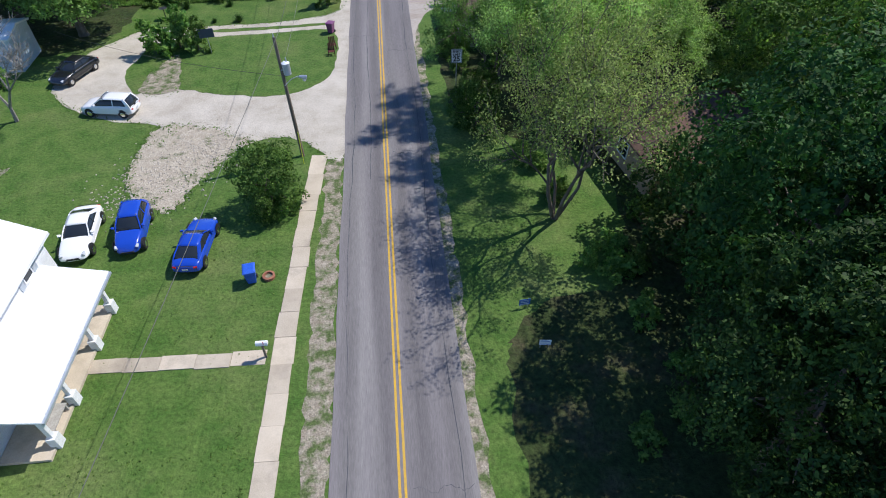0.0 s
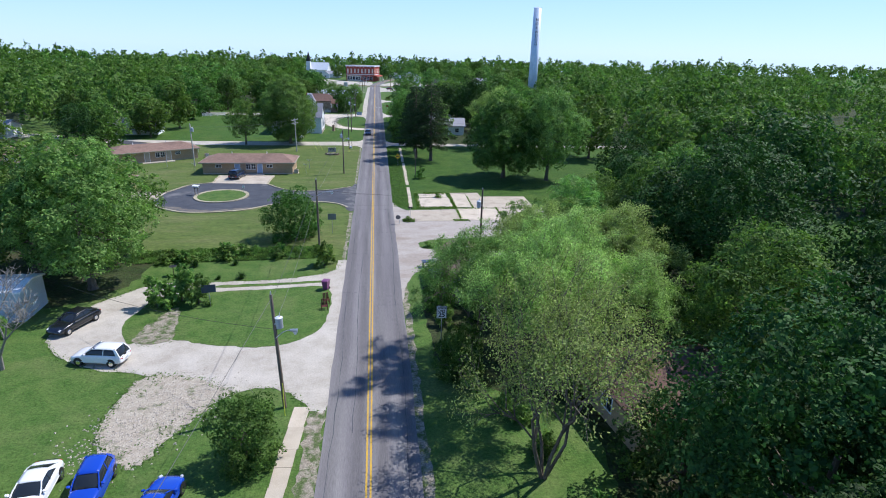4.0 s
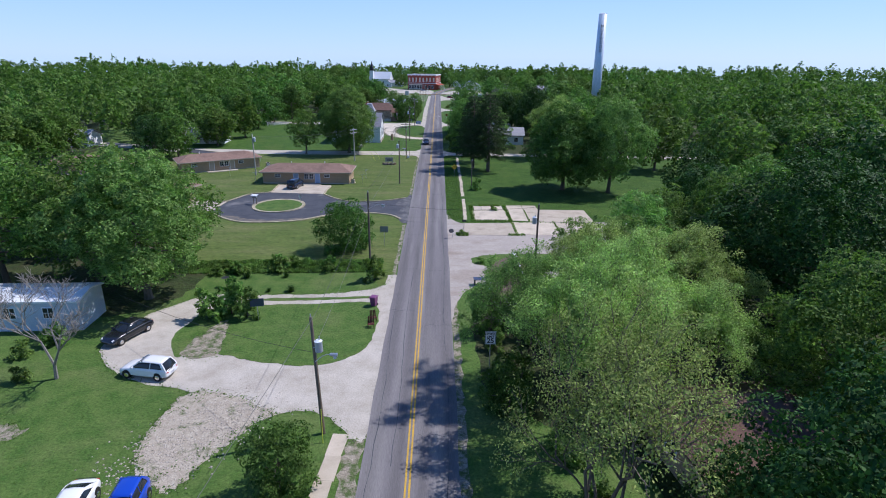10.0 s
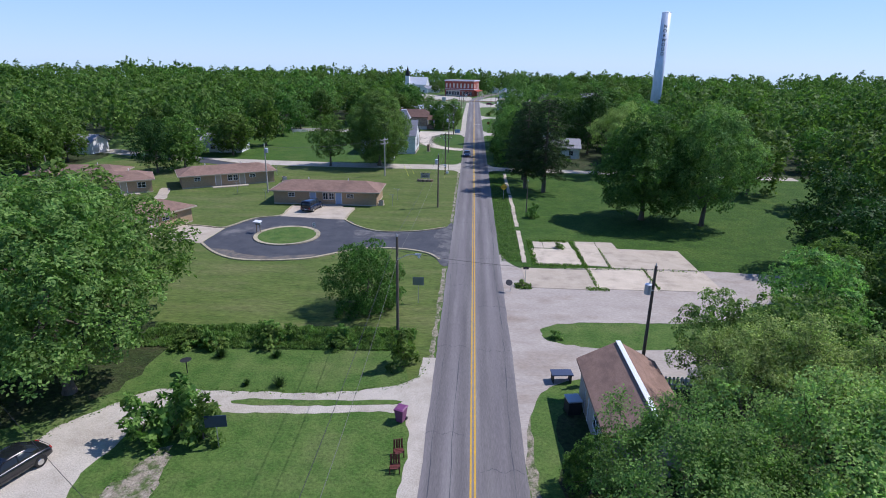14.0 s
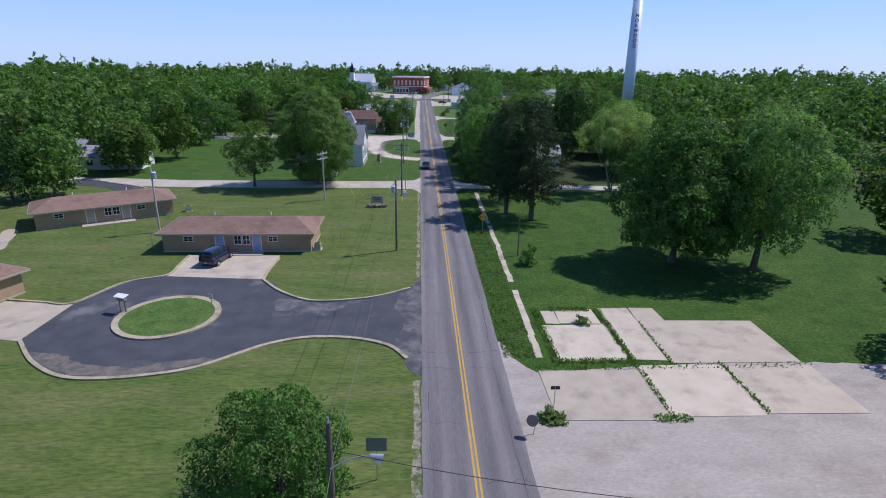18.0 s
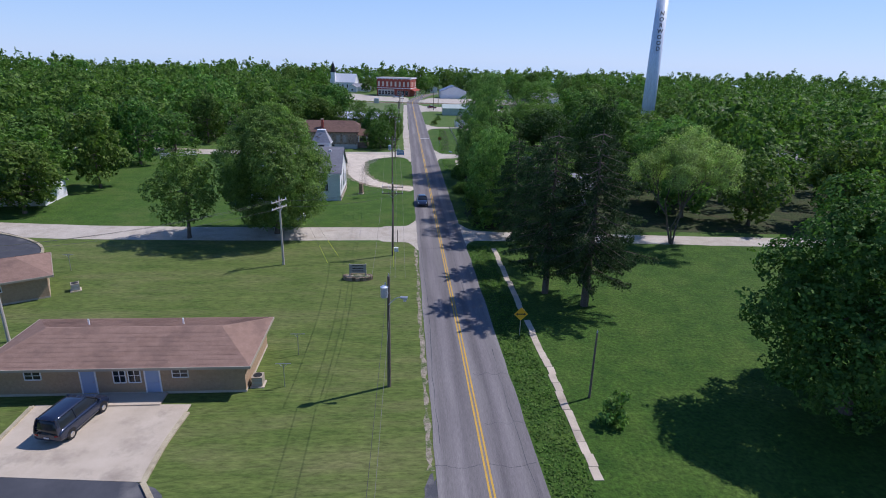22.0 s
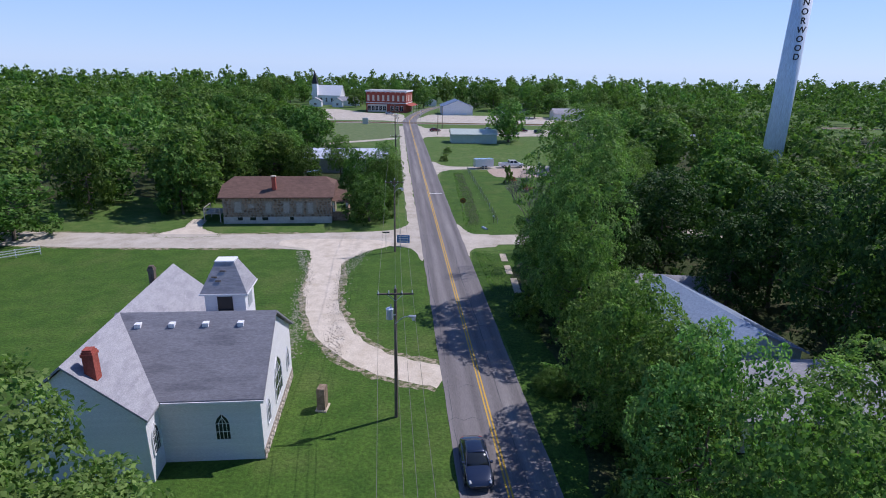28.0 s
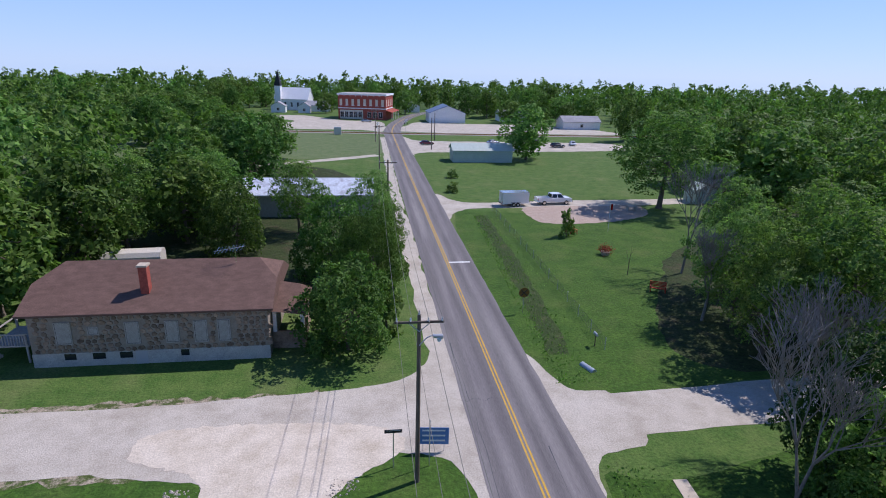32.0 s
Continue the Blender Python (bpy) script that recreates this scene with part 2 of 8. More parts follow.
M_SHINGLE = surface("brown_shingle", (0.228, 0.145, 0.108), (0.29, 0.19, 0.145), 1.5, 0.9, 14.0, 0.4, third=(0.2, 0.13, 0.1), third_scale=0.35, stretch=(1, 1, 3))
M_SHINGLE_D = surface("dark_brown_shingle", (0.122, 0.074, 0.057), (0.178, 0.108, 0.084), 1.2, 0.9, 12.0, 0.4, stretch=(1, 1, 4))
M_SHINGLE_G = surface("grey_shingle", (0.3, 0.295, 0.31), (0.36, 0.355, 0.37), 1.5, 0.9, 9.0, 0.4, third=(0.27, 0.265, 0.285), third_scale=0.5, stretch=(0.4, 1, 4))
M_WHITE = surface("white_siding", (0.8, 0.8, 0.8), (0.72, 0.72, 0.73), 1.0, 0.6, 20.0, 0.1, stretch=(0.3, 0.3, 4))
M_ROOFW = surface("white_metal_roof", (0.82, 0.82, 0.82), (0.78, 0.78, 0.78), 0.7, 0.35, 20.0, 0.05)
M_TOWER = surface("pale_blue_paint", (0.7, 0.76, 0.83), (0.64, 0.71, 0.8), 0.3, 0.45, 8.0, 0.03, stretch=(1, 1, 0.1))
M_BARK = surface("bark", (0.11, 0.085, 0.065), (0.18, 0.15, 0.12), 4.0, 0.95, 20.0, 0.6, stretch=(1, 1, 0.2))
M_POLE = surface("old_timber_pole", (0.11, 0.085, 0.065), (0.17, 0.14, 0.11), 3.0, 0.9, 20.0, 0.4, stretch=(1, 1, 0.1), vary=0.3)
M_POLE_L = surface("grey_timber_pole", (0.42, 0.38, 0.33), (0.5, 0.46, 0.4), 3.0, 0.9, 20.0, 0.3, stretch=(1, 1, 0.1))
M_STONE = surface("field_stone", (0.17, 0.12, 0.085), (0.34, 0.255, 0.185), 2.5, 0.9, 14.0, 0.5, vary=0.38)
M_MORTAR = surface("pale_mortar", (0.25, 0.212, 0.17), (0.33, 0.29, 0.24), 2.0, 0.95, 30.0, 0.2)
M_RED = surface("red_brick", (0.3, 0.07, 0.05), (0.38, 0.1, 0.07), 2.0, 0.9, 8.0, 0.2)
M_TEAL = surface("grey_green_metal", (0.42, 0.49, 0.44), (0.48, 0.54, 0.48), 0.8, 0.5, 6.0, 0.1)
M_BLACK = plain("black_rubber", (0.015, 0.015, 0.016), 0.7)
M_GLASS = plain("dark_window_glass", (0.02, 0.025, 0.03), 0.06)
M_STEEL = plain("galvanised_steel", (0.5, 0.52, 0.54), 0.45, 0.8)
M_CHROME = plain("bright_metal", (0.7, 0.7, 0.7), 0.2, 1.0)
M_PALESTONE = surface("pale_field_stone", (0.34, 0.29, 0.23), (0.54, 0.48, 0.4), 2.5, 0.9, 14.0, 0.5, vary=0.3)
M_LEAF = leaf_material("leaves_green", (0.06, 0.125, 0.025), (0.2, 0.305, 0.068), 0.36)
M_LEAF_L = leaf_material("leaves_light", (0.165, 0.235, 0.062), (0.4, 0.49, 0.15), 0.4)
M_LEAF_M = leaf_material("leaves_fresh", (0.086, 0.168, 0.04), (0.235, 0.352, 0.098), 0.4)
M_LEAF_W = leaf_material("leaves_woodland", (0.058, 0.11, 0.02), (0.17, 0.258, 0.052), 0.34)
M_LEAF_S = leaf_material("leaves_deep_green", (0.042, 0.094, 0.018), (0.125, 0.215, 0.043), 0.32)
M_LEAF_D = leaf_material("leaves_dark", (0.019, 0.052, 0.012), (0.06, 0.12, 0.026), 0.22)
M_BLADE = leaf_material("grass_blades", (0.06, 0.125, 0.02), (0.13, 0.19, 0.045), 0.4)
M_NEEDLE = leaf_material("needles_dark", (0.027, 0.055, 0.022), (0.084, 0.136, 0.052), 0.22)


# ---- mesh helpers ----
from mathutils.geometry import tessellate_polygon


def part(name, bm, material, parent=None, label="", smooth=False):
    me = bpy.data.meshes.new(name)
    bmesh.ops.recalc_face_normals(bm, faces=bm.faces)
    bm.to_mesh(me)
    bm.free()
    if smooth:
        me.shade_smooth()
    me.materials.append(material)
    ob = new(name, me)
    ob.parent = parent
    return tagged(ob, label)


def thing(name, x, y, z=0.0, rot=0.0, label="", category="", group="", kind=""):
    ob = new(name)
    ob.empty_display_size = 0.3
    ob.matrix_basis = pose(x, y, z, 0, 0, rot)
    return tagged(ob, label, category, group, kind)


def box(bm, x0, y0, z0, x1, y1, z1):
    v = [bm.verts.new(p) for p in ((x0, y0, z0), (x1, y0, z0), (x1, y1, z0), (x0, y1, z0), (x0, y0, z1), (x1, y0, z1), (x1, y1, z1), (x0, y1, z1))]
    for f in ((0, 3, 2, 1), (4, 5, 6, 7), (0, 1, 5, 4), (1, 2, 6, 5), (2, 3, 7, 6), (3, 0, 4, 7)):
        bm.faces.new([v[i] for i in f])
    return bm


def boxes(*rows):
    bm = bmesh.new()
    for r in rows:
        box(bm, *r)
    return bm


def rod(bm, a, b, ra, rb=None, n=8):
    a, b = Vector(a), Vector(b)
    rb = ra if rb is None else rb
    w = (b - a).normalized()
    u = w.orthogonal().normalized()
    v = w.cross(u)
    rings = []
    for p, r in ((a, ra), (b, rb)):
        rings.append([bm.verts.new(p + r * (math.cos(2 * math.pi * i / n) * u + math.sin(2 * math.pi * i / n) * v)) for i in range(n)])
    for i in range(n):
        bm.faces.new((rings[0][i], rings[0][(i + 1) % n], rings[1][(i + 1) % n], rings[1][i]))
    bm.faces.new(rings[0][::-1])
    bm.faces.new(rings[1])
    return bm


def rods(*rows, n=8):
    bm = bmesh.new()
    for r in rows:
        rod(bm, *r, n=n)
    return bm


def prism(bm, pts, z0, z1):
    lo = [bm.verts.new((x, y, z0)) for x, y in pts]
    hi = [bm.verts.new((x, y, z1)) for x, y in pts]
    n = len(pts)
    bm.faces.new(hi)
    for i in range(n):
        bm.faces.new((lo[i], lo[(i + 1) % n], hi[(i + 1) % n], hi[i]))
    return bm


def solid(bm, verts, faces):
    v = [bm.verts.new(p) for p in verts]
    for f in faces:
        bm.faces.new([v[i] for i in f])
    return bm


def rounded(pts, steps=5, ragged=0.0, seed=1):
    """A closed smooth outline through the points, its edge made uneven."""
    rnd = random.Random(seed)
    out, n = [], len(pts)
    for i in range(n):
        p0, p1, p2, p3 = (Vector(pts[(i + k) % n]) for k in (-1, 0, 1, 2))
        k = max(1, int(steps * min(4.0, max(1.0, (p2 - p1).length / 3.0)))) if ragged else steps
        for s in range(k):
            t = s / k
            q = 0.5 * ((2 * p1) + (p2 - p0) * t + (2 * p0 - 5 * p1 + 4 * p2 - p3) * t * t + (3 * p1 - p0 - 3 * p2 + p3) * t ** 3)
            out.append((q.x + rnd.uniform(-ragged, ragged), q.y + rnd.uniform(-ragged, ragged)))
    return out


def open_line(pts, steps=6):
    """An open smooth line through the points."""
    p = [Vector(q) for q in pts]
    p = [2 * p[0] - p[1]] + p + [2 * p[-1] - p[-2]]
    out = []
    for i in range(1, len(p) - 2):
        p0, p1, p2, p3 = p[i - 1 : i + 3]
        for k in range(steps):
            t = k / steps
            out.append(tuple(0.5 * ((2 * p1) + (p2 - p0) * t + (2 * p0 - 5 * p1 + 4 * p2 - p3) * t * t + (3 * p1 - p0 - 3 * p2 + p3) * t ** 3)))
    return out + [tuple(pts[-1])]


OUTLINES = []


def patch(name, pts, top, material, label, category="", ragged=0.0, steps=5, smooth_it=True, seed=1, kind="structure"):
    """A flat piece of ground laid on the sheet."""
    bm = bmesh.new()
    out = rounded(pts, steps, ragged, seed) if smooth_it else pts
    OUTLINES.append((name, out))
    lo = [bm.verts.new((x, y, -0.1)) for x, y in out]
    hi = [bm.verts.new((x, y, top)) for x, y in out]
    for i in range(len(out)):
        bm.faces.new((lo[i - 1], lo[i], hi[i], hi[i - 1]))
    for tri in tessellate_polygon([[Vector((x, y, 0)) for x, y in out]]):
        if len(set(tri)) == 3:
            f = bm.faces.new([hi[i] for i in tri])
    return tagged(part(name, bm, material), label, category, kind=kind)


def strip(name, line, half, top, material, label, ragged=0.0, seed=2):
    """A band along a line; half may be a pair (left, right)."""
    left, right = half if isinstance(half, tuple) else (half, half)
    rnd = random.Random(seed)
    ls, rs = [], []
    n = len(line)
    for i, p in enumerate(line):
        a, b = Vector(line[max(0, i - 1)]), Vector(line[min(n - 1, i + 1)])
        d = (b - a).normalized()
        s = Vector((-d.y, d.x))
        ls.append(Vector(p) + s * (left + rnd.uniform(-ragged, ragged)))
        rs.append(Vector(p) - s * (right + rnd.uniform(-ragged, ragged)))
    bm = bmesh.new()
    rows = [[bm.verts.new((p.x, p.y, z)) for p in ps] for ps, z in ((ls, -0.1), (ls, top), (rs, top), (rs, -0.1))]
    for i in range(n - 1):
        for k in range(3):
            bm.faces.new((rows[k][i], rows[k][i + 1], rows[k + 1][i + 1], rows[k + 1][i]))
    return tagged(part(name, bm, material), label, kind="structure")


def fine_line(pts, step=1.5):
    out = []
    for a, b in zip(pts, pts[1:]):
        a, b = Vector(a), Vector(b)
        k = max(1, int((b - a).length / step))
        out += [tuple(a.lerp(b, i / k)) for i in range(k)]
    return out + [tuple(pts[-1])]


def kerb(name, pts, closed=False, width=0.3, height=0.15, parent=None):
    """A raised kerb along a line."""
    n = len(pts)
    bm = bmesh.new()
    rings = []
    for i, p in enumerate(pts):
        a = Vector(pts[i - 1] if closed or i else pts[0])
        b = Vector(pts[(i + 1) % n] if closed or i < n - 1 else pts[-1])
        d = (b - a).normalized()
        s = Vector((-d.y, d.x)) * width / 2
        p = Vector(p)
        rings.append([bm.verts.new((*(p + s), -0.1)), bm.verts.new((*(p + s), height)), bm.verts.new((*(p - s), height - 0.03)), bm.verts.new((*(p - s * 1.1), -0.1))])
    for i in range(n if closed else n - 1):
        q, r = rings[i], rings[(i + 1) % n]
        for k in range(3):
            bm.faces.new((q[k], r[k], r[k + 1], q[k + 1]))
    if not closed:
        bm.faces.new(rings[0])
        bm.faces.new(rings[-1])
    return tagged(part(name, bm, M_KERB, parent), "worn tan concrete kerb along the asphalt", kind="structure")


# ---- trees ----
def quads_mesh(name, v, material):
    """A mesh of loose leaves from an array (n, corners, 3)."""
    n, k = v.shape[:2]
    me = bpy.data.meshes.new(name)
    me.vertices.add(k * n)
    me.loops.add(k * n)
    me.polygons.add(n)
    me.vertices.foreach_set("co", v.astype(np.float32).ravel())
    me.loops.foreach_set("vertex_index", np.arange(k * n, dtype=np.int32))
    me.polygons.foreach_set("loop_start", np.arange(0, k * n, k, dtype=np.int32))
    me.update(calc_edges=True)
    me.materials.append(material)
    return me


def leaves(rng, centre, normal, size, droop=0.0, loose=0.7, tri=False):
    """Leaf quads at the centres, tilted about the normals."""
    n = len(centre)
    nn = normal + rng.normal(0, loose, (n, 3))
    nn /= np.linalg.norm(nn, axis=1)[:, None] + 1e-9
    u = np.cross(nn, rng.normal(0, 1, (n, 3)))
    u[:, 2] -= droop
    u /= np.linalg.norm(u, axis=1)[:, None] + 1e-9
    w = np.cross(nn, u)
    s = (size * rng.uniform(0.6, 1.4, n))[:, None]
    u, w = u * s, w * s * 0.6
    bend = nn * s * 0.25
    if tri:
        return np.stack([centre - u * 1.1, centre + u * 0.8 - w * 1.3 + bend, centre + u * 0.7 + w * 1.5], 1)
    return np.stack([centre - u, centre - w * 0.9 + bend, centre + u, centre + w + bend], 1)


def crown_points(rng, lobes, clusters, per, spread, gap=0.0, core=0.22):
    """Leaf places: twigs' clusters set over the skins of the lobes (x, y, z, r), each cluster a small flat spray of leaves."""
    L = np.array(lobes)
    wts = L[:, 3] ** 2
    n = clusters * 4
    pick = rng.choice(len(L), n, p=wts / wts.sum())
    d = rng.normal(0, 1, (n, 3))
    d[:, 2] += 0.25
    d /= np.linalg.norm(d, axis=1)[:, None]
    r = L[pick, 3] * rng.uniform(0.8, 1.07, n)
    p = L[pick, :3] + d * r[:, None]
    inside = np.zeros(n, bool)
    for k in range(len(L)):
        inside |= (np.linalg.norm(p - L[k, :3], axis=1) < 0.82 * L[k, 3]) & (pick != k)
    keep = ~inside & (rng.uniform(0, 1, n) > gap)
    p, d = p[keep][:clusters], d[keep][:clusters]
    k = int(core * len(p))                                # shaded leaves inside the boughs
    inner = rng.choice(len(L), k, p=wts / wts.sum())
    di = rng.normal(0, 1, (k, 3))
    p = np.concatenate([p, L[inner, :3] + di * (L[inner, 3] * 0.3)[:, None]])
    d = np.concatenate([d, di / np.linalg.norm(di, axis=1)[:, None]])
    m = len(p)
    size = np.repeat(spread * rng.uniform(0.6, 1.3, m), per)[:, None]
    d = d + rng.normal(0, 0.42, (m, 3)) + np.array((0.1, 0.03, 0.4))     # each spray has a tilt of its own
    d /= np.linalg.norm(d, axis=1)[:, None]
    dd = np.repeat(d, per, 0)
    off = rng.normal(0, 1, (m * per, 3))
    off -= dd * (off * dd).sum(1)[:, None]
    q = np.sqrt(rng.uniform(0, 1, m * per))[:, None]
    off *= q / (np.linalg.norm(off, axis=1)[:, None] + 1e-9)
    return np.repeat(p, per, 0) + (off + dd * (rng.uniform(-0.16, 0.16, (m * per, 1)) - 0.35 * q * q)) * size, dd


def make_lobes(rng, height, radius, low, n):
    """Uneven boughs: large lobes thrown wide at the middle, smaller ones towards the top and skirts."""
    out = []
    for i in range(n):
        f = (i + rng.uniform(0.1, 0.9)) / n
        a = i * 2.4 + rng.uniform(-0.7, 0.7)
        shape = math.sin(math.pi * (0.16 + 0.78 * f)) ** 0.9
        rr = radius * shape * rng.uniform(0.38, 0.86)
        z = low + (height - low) * (0.1 + 0.8 * f) + rng.uniform(-0.6, 0.6)
        out.append((math.cos(a) * rr, math.sin(a) * rr, z, radius * rng.uniform(0.17, 0.36)))
    out.append((0, 0, low + (height - low) * 0.5, radius * 0.5))
    out.append((rng.uniform(-0.2, 0.2) * radius, rng.uniform(-0.2, 0.2) * radius, height - radius * 0.28, radius * 0.24))
    return out


def trunk_bm(rng, height, low, radius, lobes, thick):
    bm = bmesh.new()
    top = Vector((rng.uniform(-0.3, 0.3), rng.uniform(-0.3, 0.3), low + (height - low) * 0.55))
    mid = Vector((top.x * 0.3, top.y * 0.3, low * 0.8 + 0.3))
    rod(bm, (0, 0, -0.2), (0, 0, 0.35), thick * 1.5, thick * 1.05, 8)
    rod(bm, (0, 0, 0.35), mid, thick * 1.05, thick * 0.8, 8)
    rod(bm, mid, top, thick * 0.8, thick * 0.35, 7)
    for i, (x, y, z, r) in enumerate(lobes[:14]):
        f = 0.15 + 0.75 * (i / 14)
        s = mid.lerp(top, f)
        k = s.lerp(Vector((x, y, z)), 0.5) + Vector((0, 0, -0.25))
        rod(bm, s, k, thick * 0.34, thick * 0.22, 5)
        rod(bm, k, (x, y, z + r * 0.4), thick * 0.22, thick * 0.06, 5)
    return bm


TREES = {}


def tree_kind(key, seed, height, radius, low, n_lobes, clusters, per, leaf, material, gap=0.0, thick=0.28, droop=0.0, spread=0.75, tri=False, core=0.25):
    rng = np.random.default_rng(seed)
    lobes = make_lobes(rng, height, radius, low, n_lobes)
    p, d = crown_points(rng, lobes, clusters, per, spread, gap, core)
    crown = quads_mesh("crown", leaves(rng, p, d, leaf, droop, 0.36, tri), material)
    bm = trunk_bm(rng, height, low, radius, lobes, thick)
    trunk = bpy.data.meshes.new("trunk")
    bm.to_mesh(trunk)
    bm.free()
    trunk.materials.append(M_BARK)
    TREES[key] = (crown, trunk, height, radius)


def conifer_kind(key, seed, height, radius, count, leaf):
    rng = np.random.default_rng(seed)
    bm = bmesh.new()
    rod(bm, (0, 0, -0.2), (0, 0, height * 0.97), 0.32, 0.03, 8)
    cs, ns = [], []
    z = height * 0.2
    while z < height * 0.97:
        f = (z / height - 0.2) / 0.8
        reach = radius * (1 - f) ** 0.55 * min(1.0, 0.6 + 1.6 * f) * rng.uniform(0.7, 1.1) + 0.25
        k = 5 if f < 0.7 else 4
        for i in range(k):
            a = 2 * math.pi * (i + rng.uniform(-0.3, 0.3)) / k + z
            q = reach * rng.uniform(0.7, 1.1)
            tip = Vector((math.cos(a) * q, math.sin(a) * q, z - q * 0.18))
            rod(bm, (0, 0, z), tip, 0.05, 0.015, 4)
            m = int(count * q / 260)
            s = rng.uniform(0.15, 1.0, m) ** 0.75
            c = np.outer(s, np.array((tip.x, tip.y, 0))) + np.array((0, 0, z))
            side = np.array((-math.sin(a), math.cos(a), 0))
            c += side * (rng.normal(0, 0.3, m) * (1.15 - s) * q * 0.55)[:, None]
            c[:, 2] += -s * q * 0.22 + 0.25 * s * s * q * 0.3 - np.abs(rng.normal(0, 0.28, m))
            cs.append(c)
            ns.append(np.tile((0, 0, 1.0), (m, 1)))
        z += height * 0.034 * rng.uniform(0.8, 1.2)
    crown = quads_mesh("crown", leaves(rng, np.concatenate(cs), np.concatenate(ns), leaf, 1.2), M_NEEDLE)
    trunk = bpy.data.meshes.new("trunk")
    bm.to_mesh(trunk)
    bm.free()
    trunk.materials.append(M_BARK)
    TREES[key] = (crown, trunk, height, radius)


def tree(key, x, y, h, r, label, rot=None, name="tree", category="tree", group="trees along the road", lean=0.0):
    crown, trunk, h0, r0 = TREES[key]
    rot = (x * 37.3 + y * 91.7) % 360 if rot is None else rot
    ob = thing(name, x, y, 0, rot, label, category, group)
    ob.matrix_basis = pose(x, y, 0, lean, 0, rot) @ Matrix.Diagonal((r / r0, r / r0, h / h0, 1))
    for nm, me in (("trunk", trunk), ("crown", crown)):
        c = new(nm, me)
        c.parent = ob
    return ob


def branchy_kind(key, seed, height, radius, stems, per, leaf, material, thick, puff=0.3):
    """An open tree: forking stems down to twigs, with sprays of leaves at their ends."""
    rng = np.random.default_rng(seed)
    bm = bmesh.new()
    tips = []

    def grow(p, d, length, r, level):
        mid = p + d * length * 0.5 + Vector(rng.normal(0, 0.05 * length, 3))
        end = p + d * length + Vector((0, 0, 0.06 * length))
        n = 6 if level == 0 else (4 if level < 3 else 3)
        rod(bm, p, mid, r, r * 0.82, n)
        rod(bm, mid, end, r * 0.82, r * 0.6, n)
        if level >= 2:
            tips.append((mid, 0.6))
        if level == 4:
            tips.append((end, 1.0))
            return
        for i in range(3 if level != 1 else 4):
            a = 2 * math.pi * (i + rng.uniform(-0.35, 0.35)) / 3 + level
            side = d.cross(Vector((math.cos(a), math.sin(a), 0.3))).normalized()
            nd = (d + side * rng.uniform(0.4, 0.95) + Vector((0, 0, 0.16))).normalized()
            s = p.lerp(end, rng.uniform(0.62, 1.0)) if i else end
            grow(s, nd, length * rng.uniform(0.55, 0.8), r * 0.58, level + 1)

    for k in range(stems):
        a = 2 * math.pi * k / stems + rng.uniform(-0.4, 0.4)
        d = Vector((math.cos(a) * 0.33, math.sin(a) * 0.33, 1)).normalized()
        grow(Vector((0.12 * math.cos(a), 0.12 * math.sin(a), -0.2)), d, height * 0.34, thick * rng.uniform(0.75, 1.0), 0)
    P = np.array([tuple(q) for q, w in tips])
    w = np.repeat(np.array([w for q, w in tips]), per)
    sx, sz = radius / np.quantile(np.hypot(P[:, 0], P[:, 1]), 0.95), height / P[:, 2].max()
    bmesh.ops.scale(bm, vec=(sx, sx, sz), verts=bm.verts)
    P = P * np.array((sx, sx, sz))
    c = np.repeat(P, per, 0) + rng.normal(0, puff, (len(P) * per, 3)) * np.array((1, 1, 0.7))
    c = c[rng.uniform(0, 1, len(c)) < w]
    out = c - np.array((0, 0, height * 0.45))
    out /= np.linalg.norm(out, axis=1)[:, None]
    crown = quads_mesh("crown", leaves(rng, c, out * 0.6 + np.array((0.15, 0.05, 0.7)), leaf, 0.2), material)
    trunk = bpy.data.meshes.new("trunk")
    bm.to_mesh(trunk)
    bm.free()
    trunk.materials.append(M_BARK)
    TREES[key] = (crown, trunk, height, radius)


tree_kind("oak", 11, 14, 6, 2.6, 42, 520, 22, 0.14, M_LEAF, spread=0.62, core=0.35)
tree_kind("oak2", 12, 14, 6, 2.0, 46, 520, 22, 0.14, M_LEAF, spread=0.62, core=0.35)
tree_kind("big_oak", 31, 15, 7, 1.0, 60, 2100, 30, 0.108, M_LEAF_M, thick=0.36, spread=0.62, core=0.6)
tree_kind("big_oak2", 37, 15, 7, 2.4, 52, 980, 26, 0.125, M_LEAF_M, gap=0.1, thick=0.36, spread=0.62, core=0.5)
branchy_kind("airy", 13, 13, 6, 4, 30, 0.062, M_LEAF_L, 0.14, 0.3)
branchy_kind("airy2", 14, 13, 6, 3, 66, 0.08, M_LEAF_L, 0.15, 0.27)
branchy_kind("airy3", 43, 13, 6, 4, 56, 0.08, M_LEAF_M, 0.15, 0.25)
tree_kind("oak3", 33, 13, 6, 1.8, 46, 520, 22, 0.13, M_LEAF_M, gap=0.1, thick=0.2, spread=0.58, core=0.35)
tree_kind("poplar", 45, 17, 3.6, 1.2, 60, 560, 24, 0.1, M_LEAF_M, thick=0.2, spread=0.42)
tree_kind("green_maple", 47, 15, 7, 1.4, 60, 1100, 26, 0.125, M_LEAF, thick=0.35, droop=0.4, spread=0.62, core=0.5)
tree_kind("dense", 15, 15, 7, 1.6, 54, 950, 28, 0.115, M_LEAF_D, thick=0.35, spread=0.62, core=0.4)
tree_kind("maple", 35, 14, 7, 1.5, 52, 1500, 26, 0.125, M_LEAF_S, thick=0.36, spread=0.64, core=0.6)
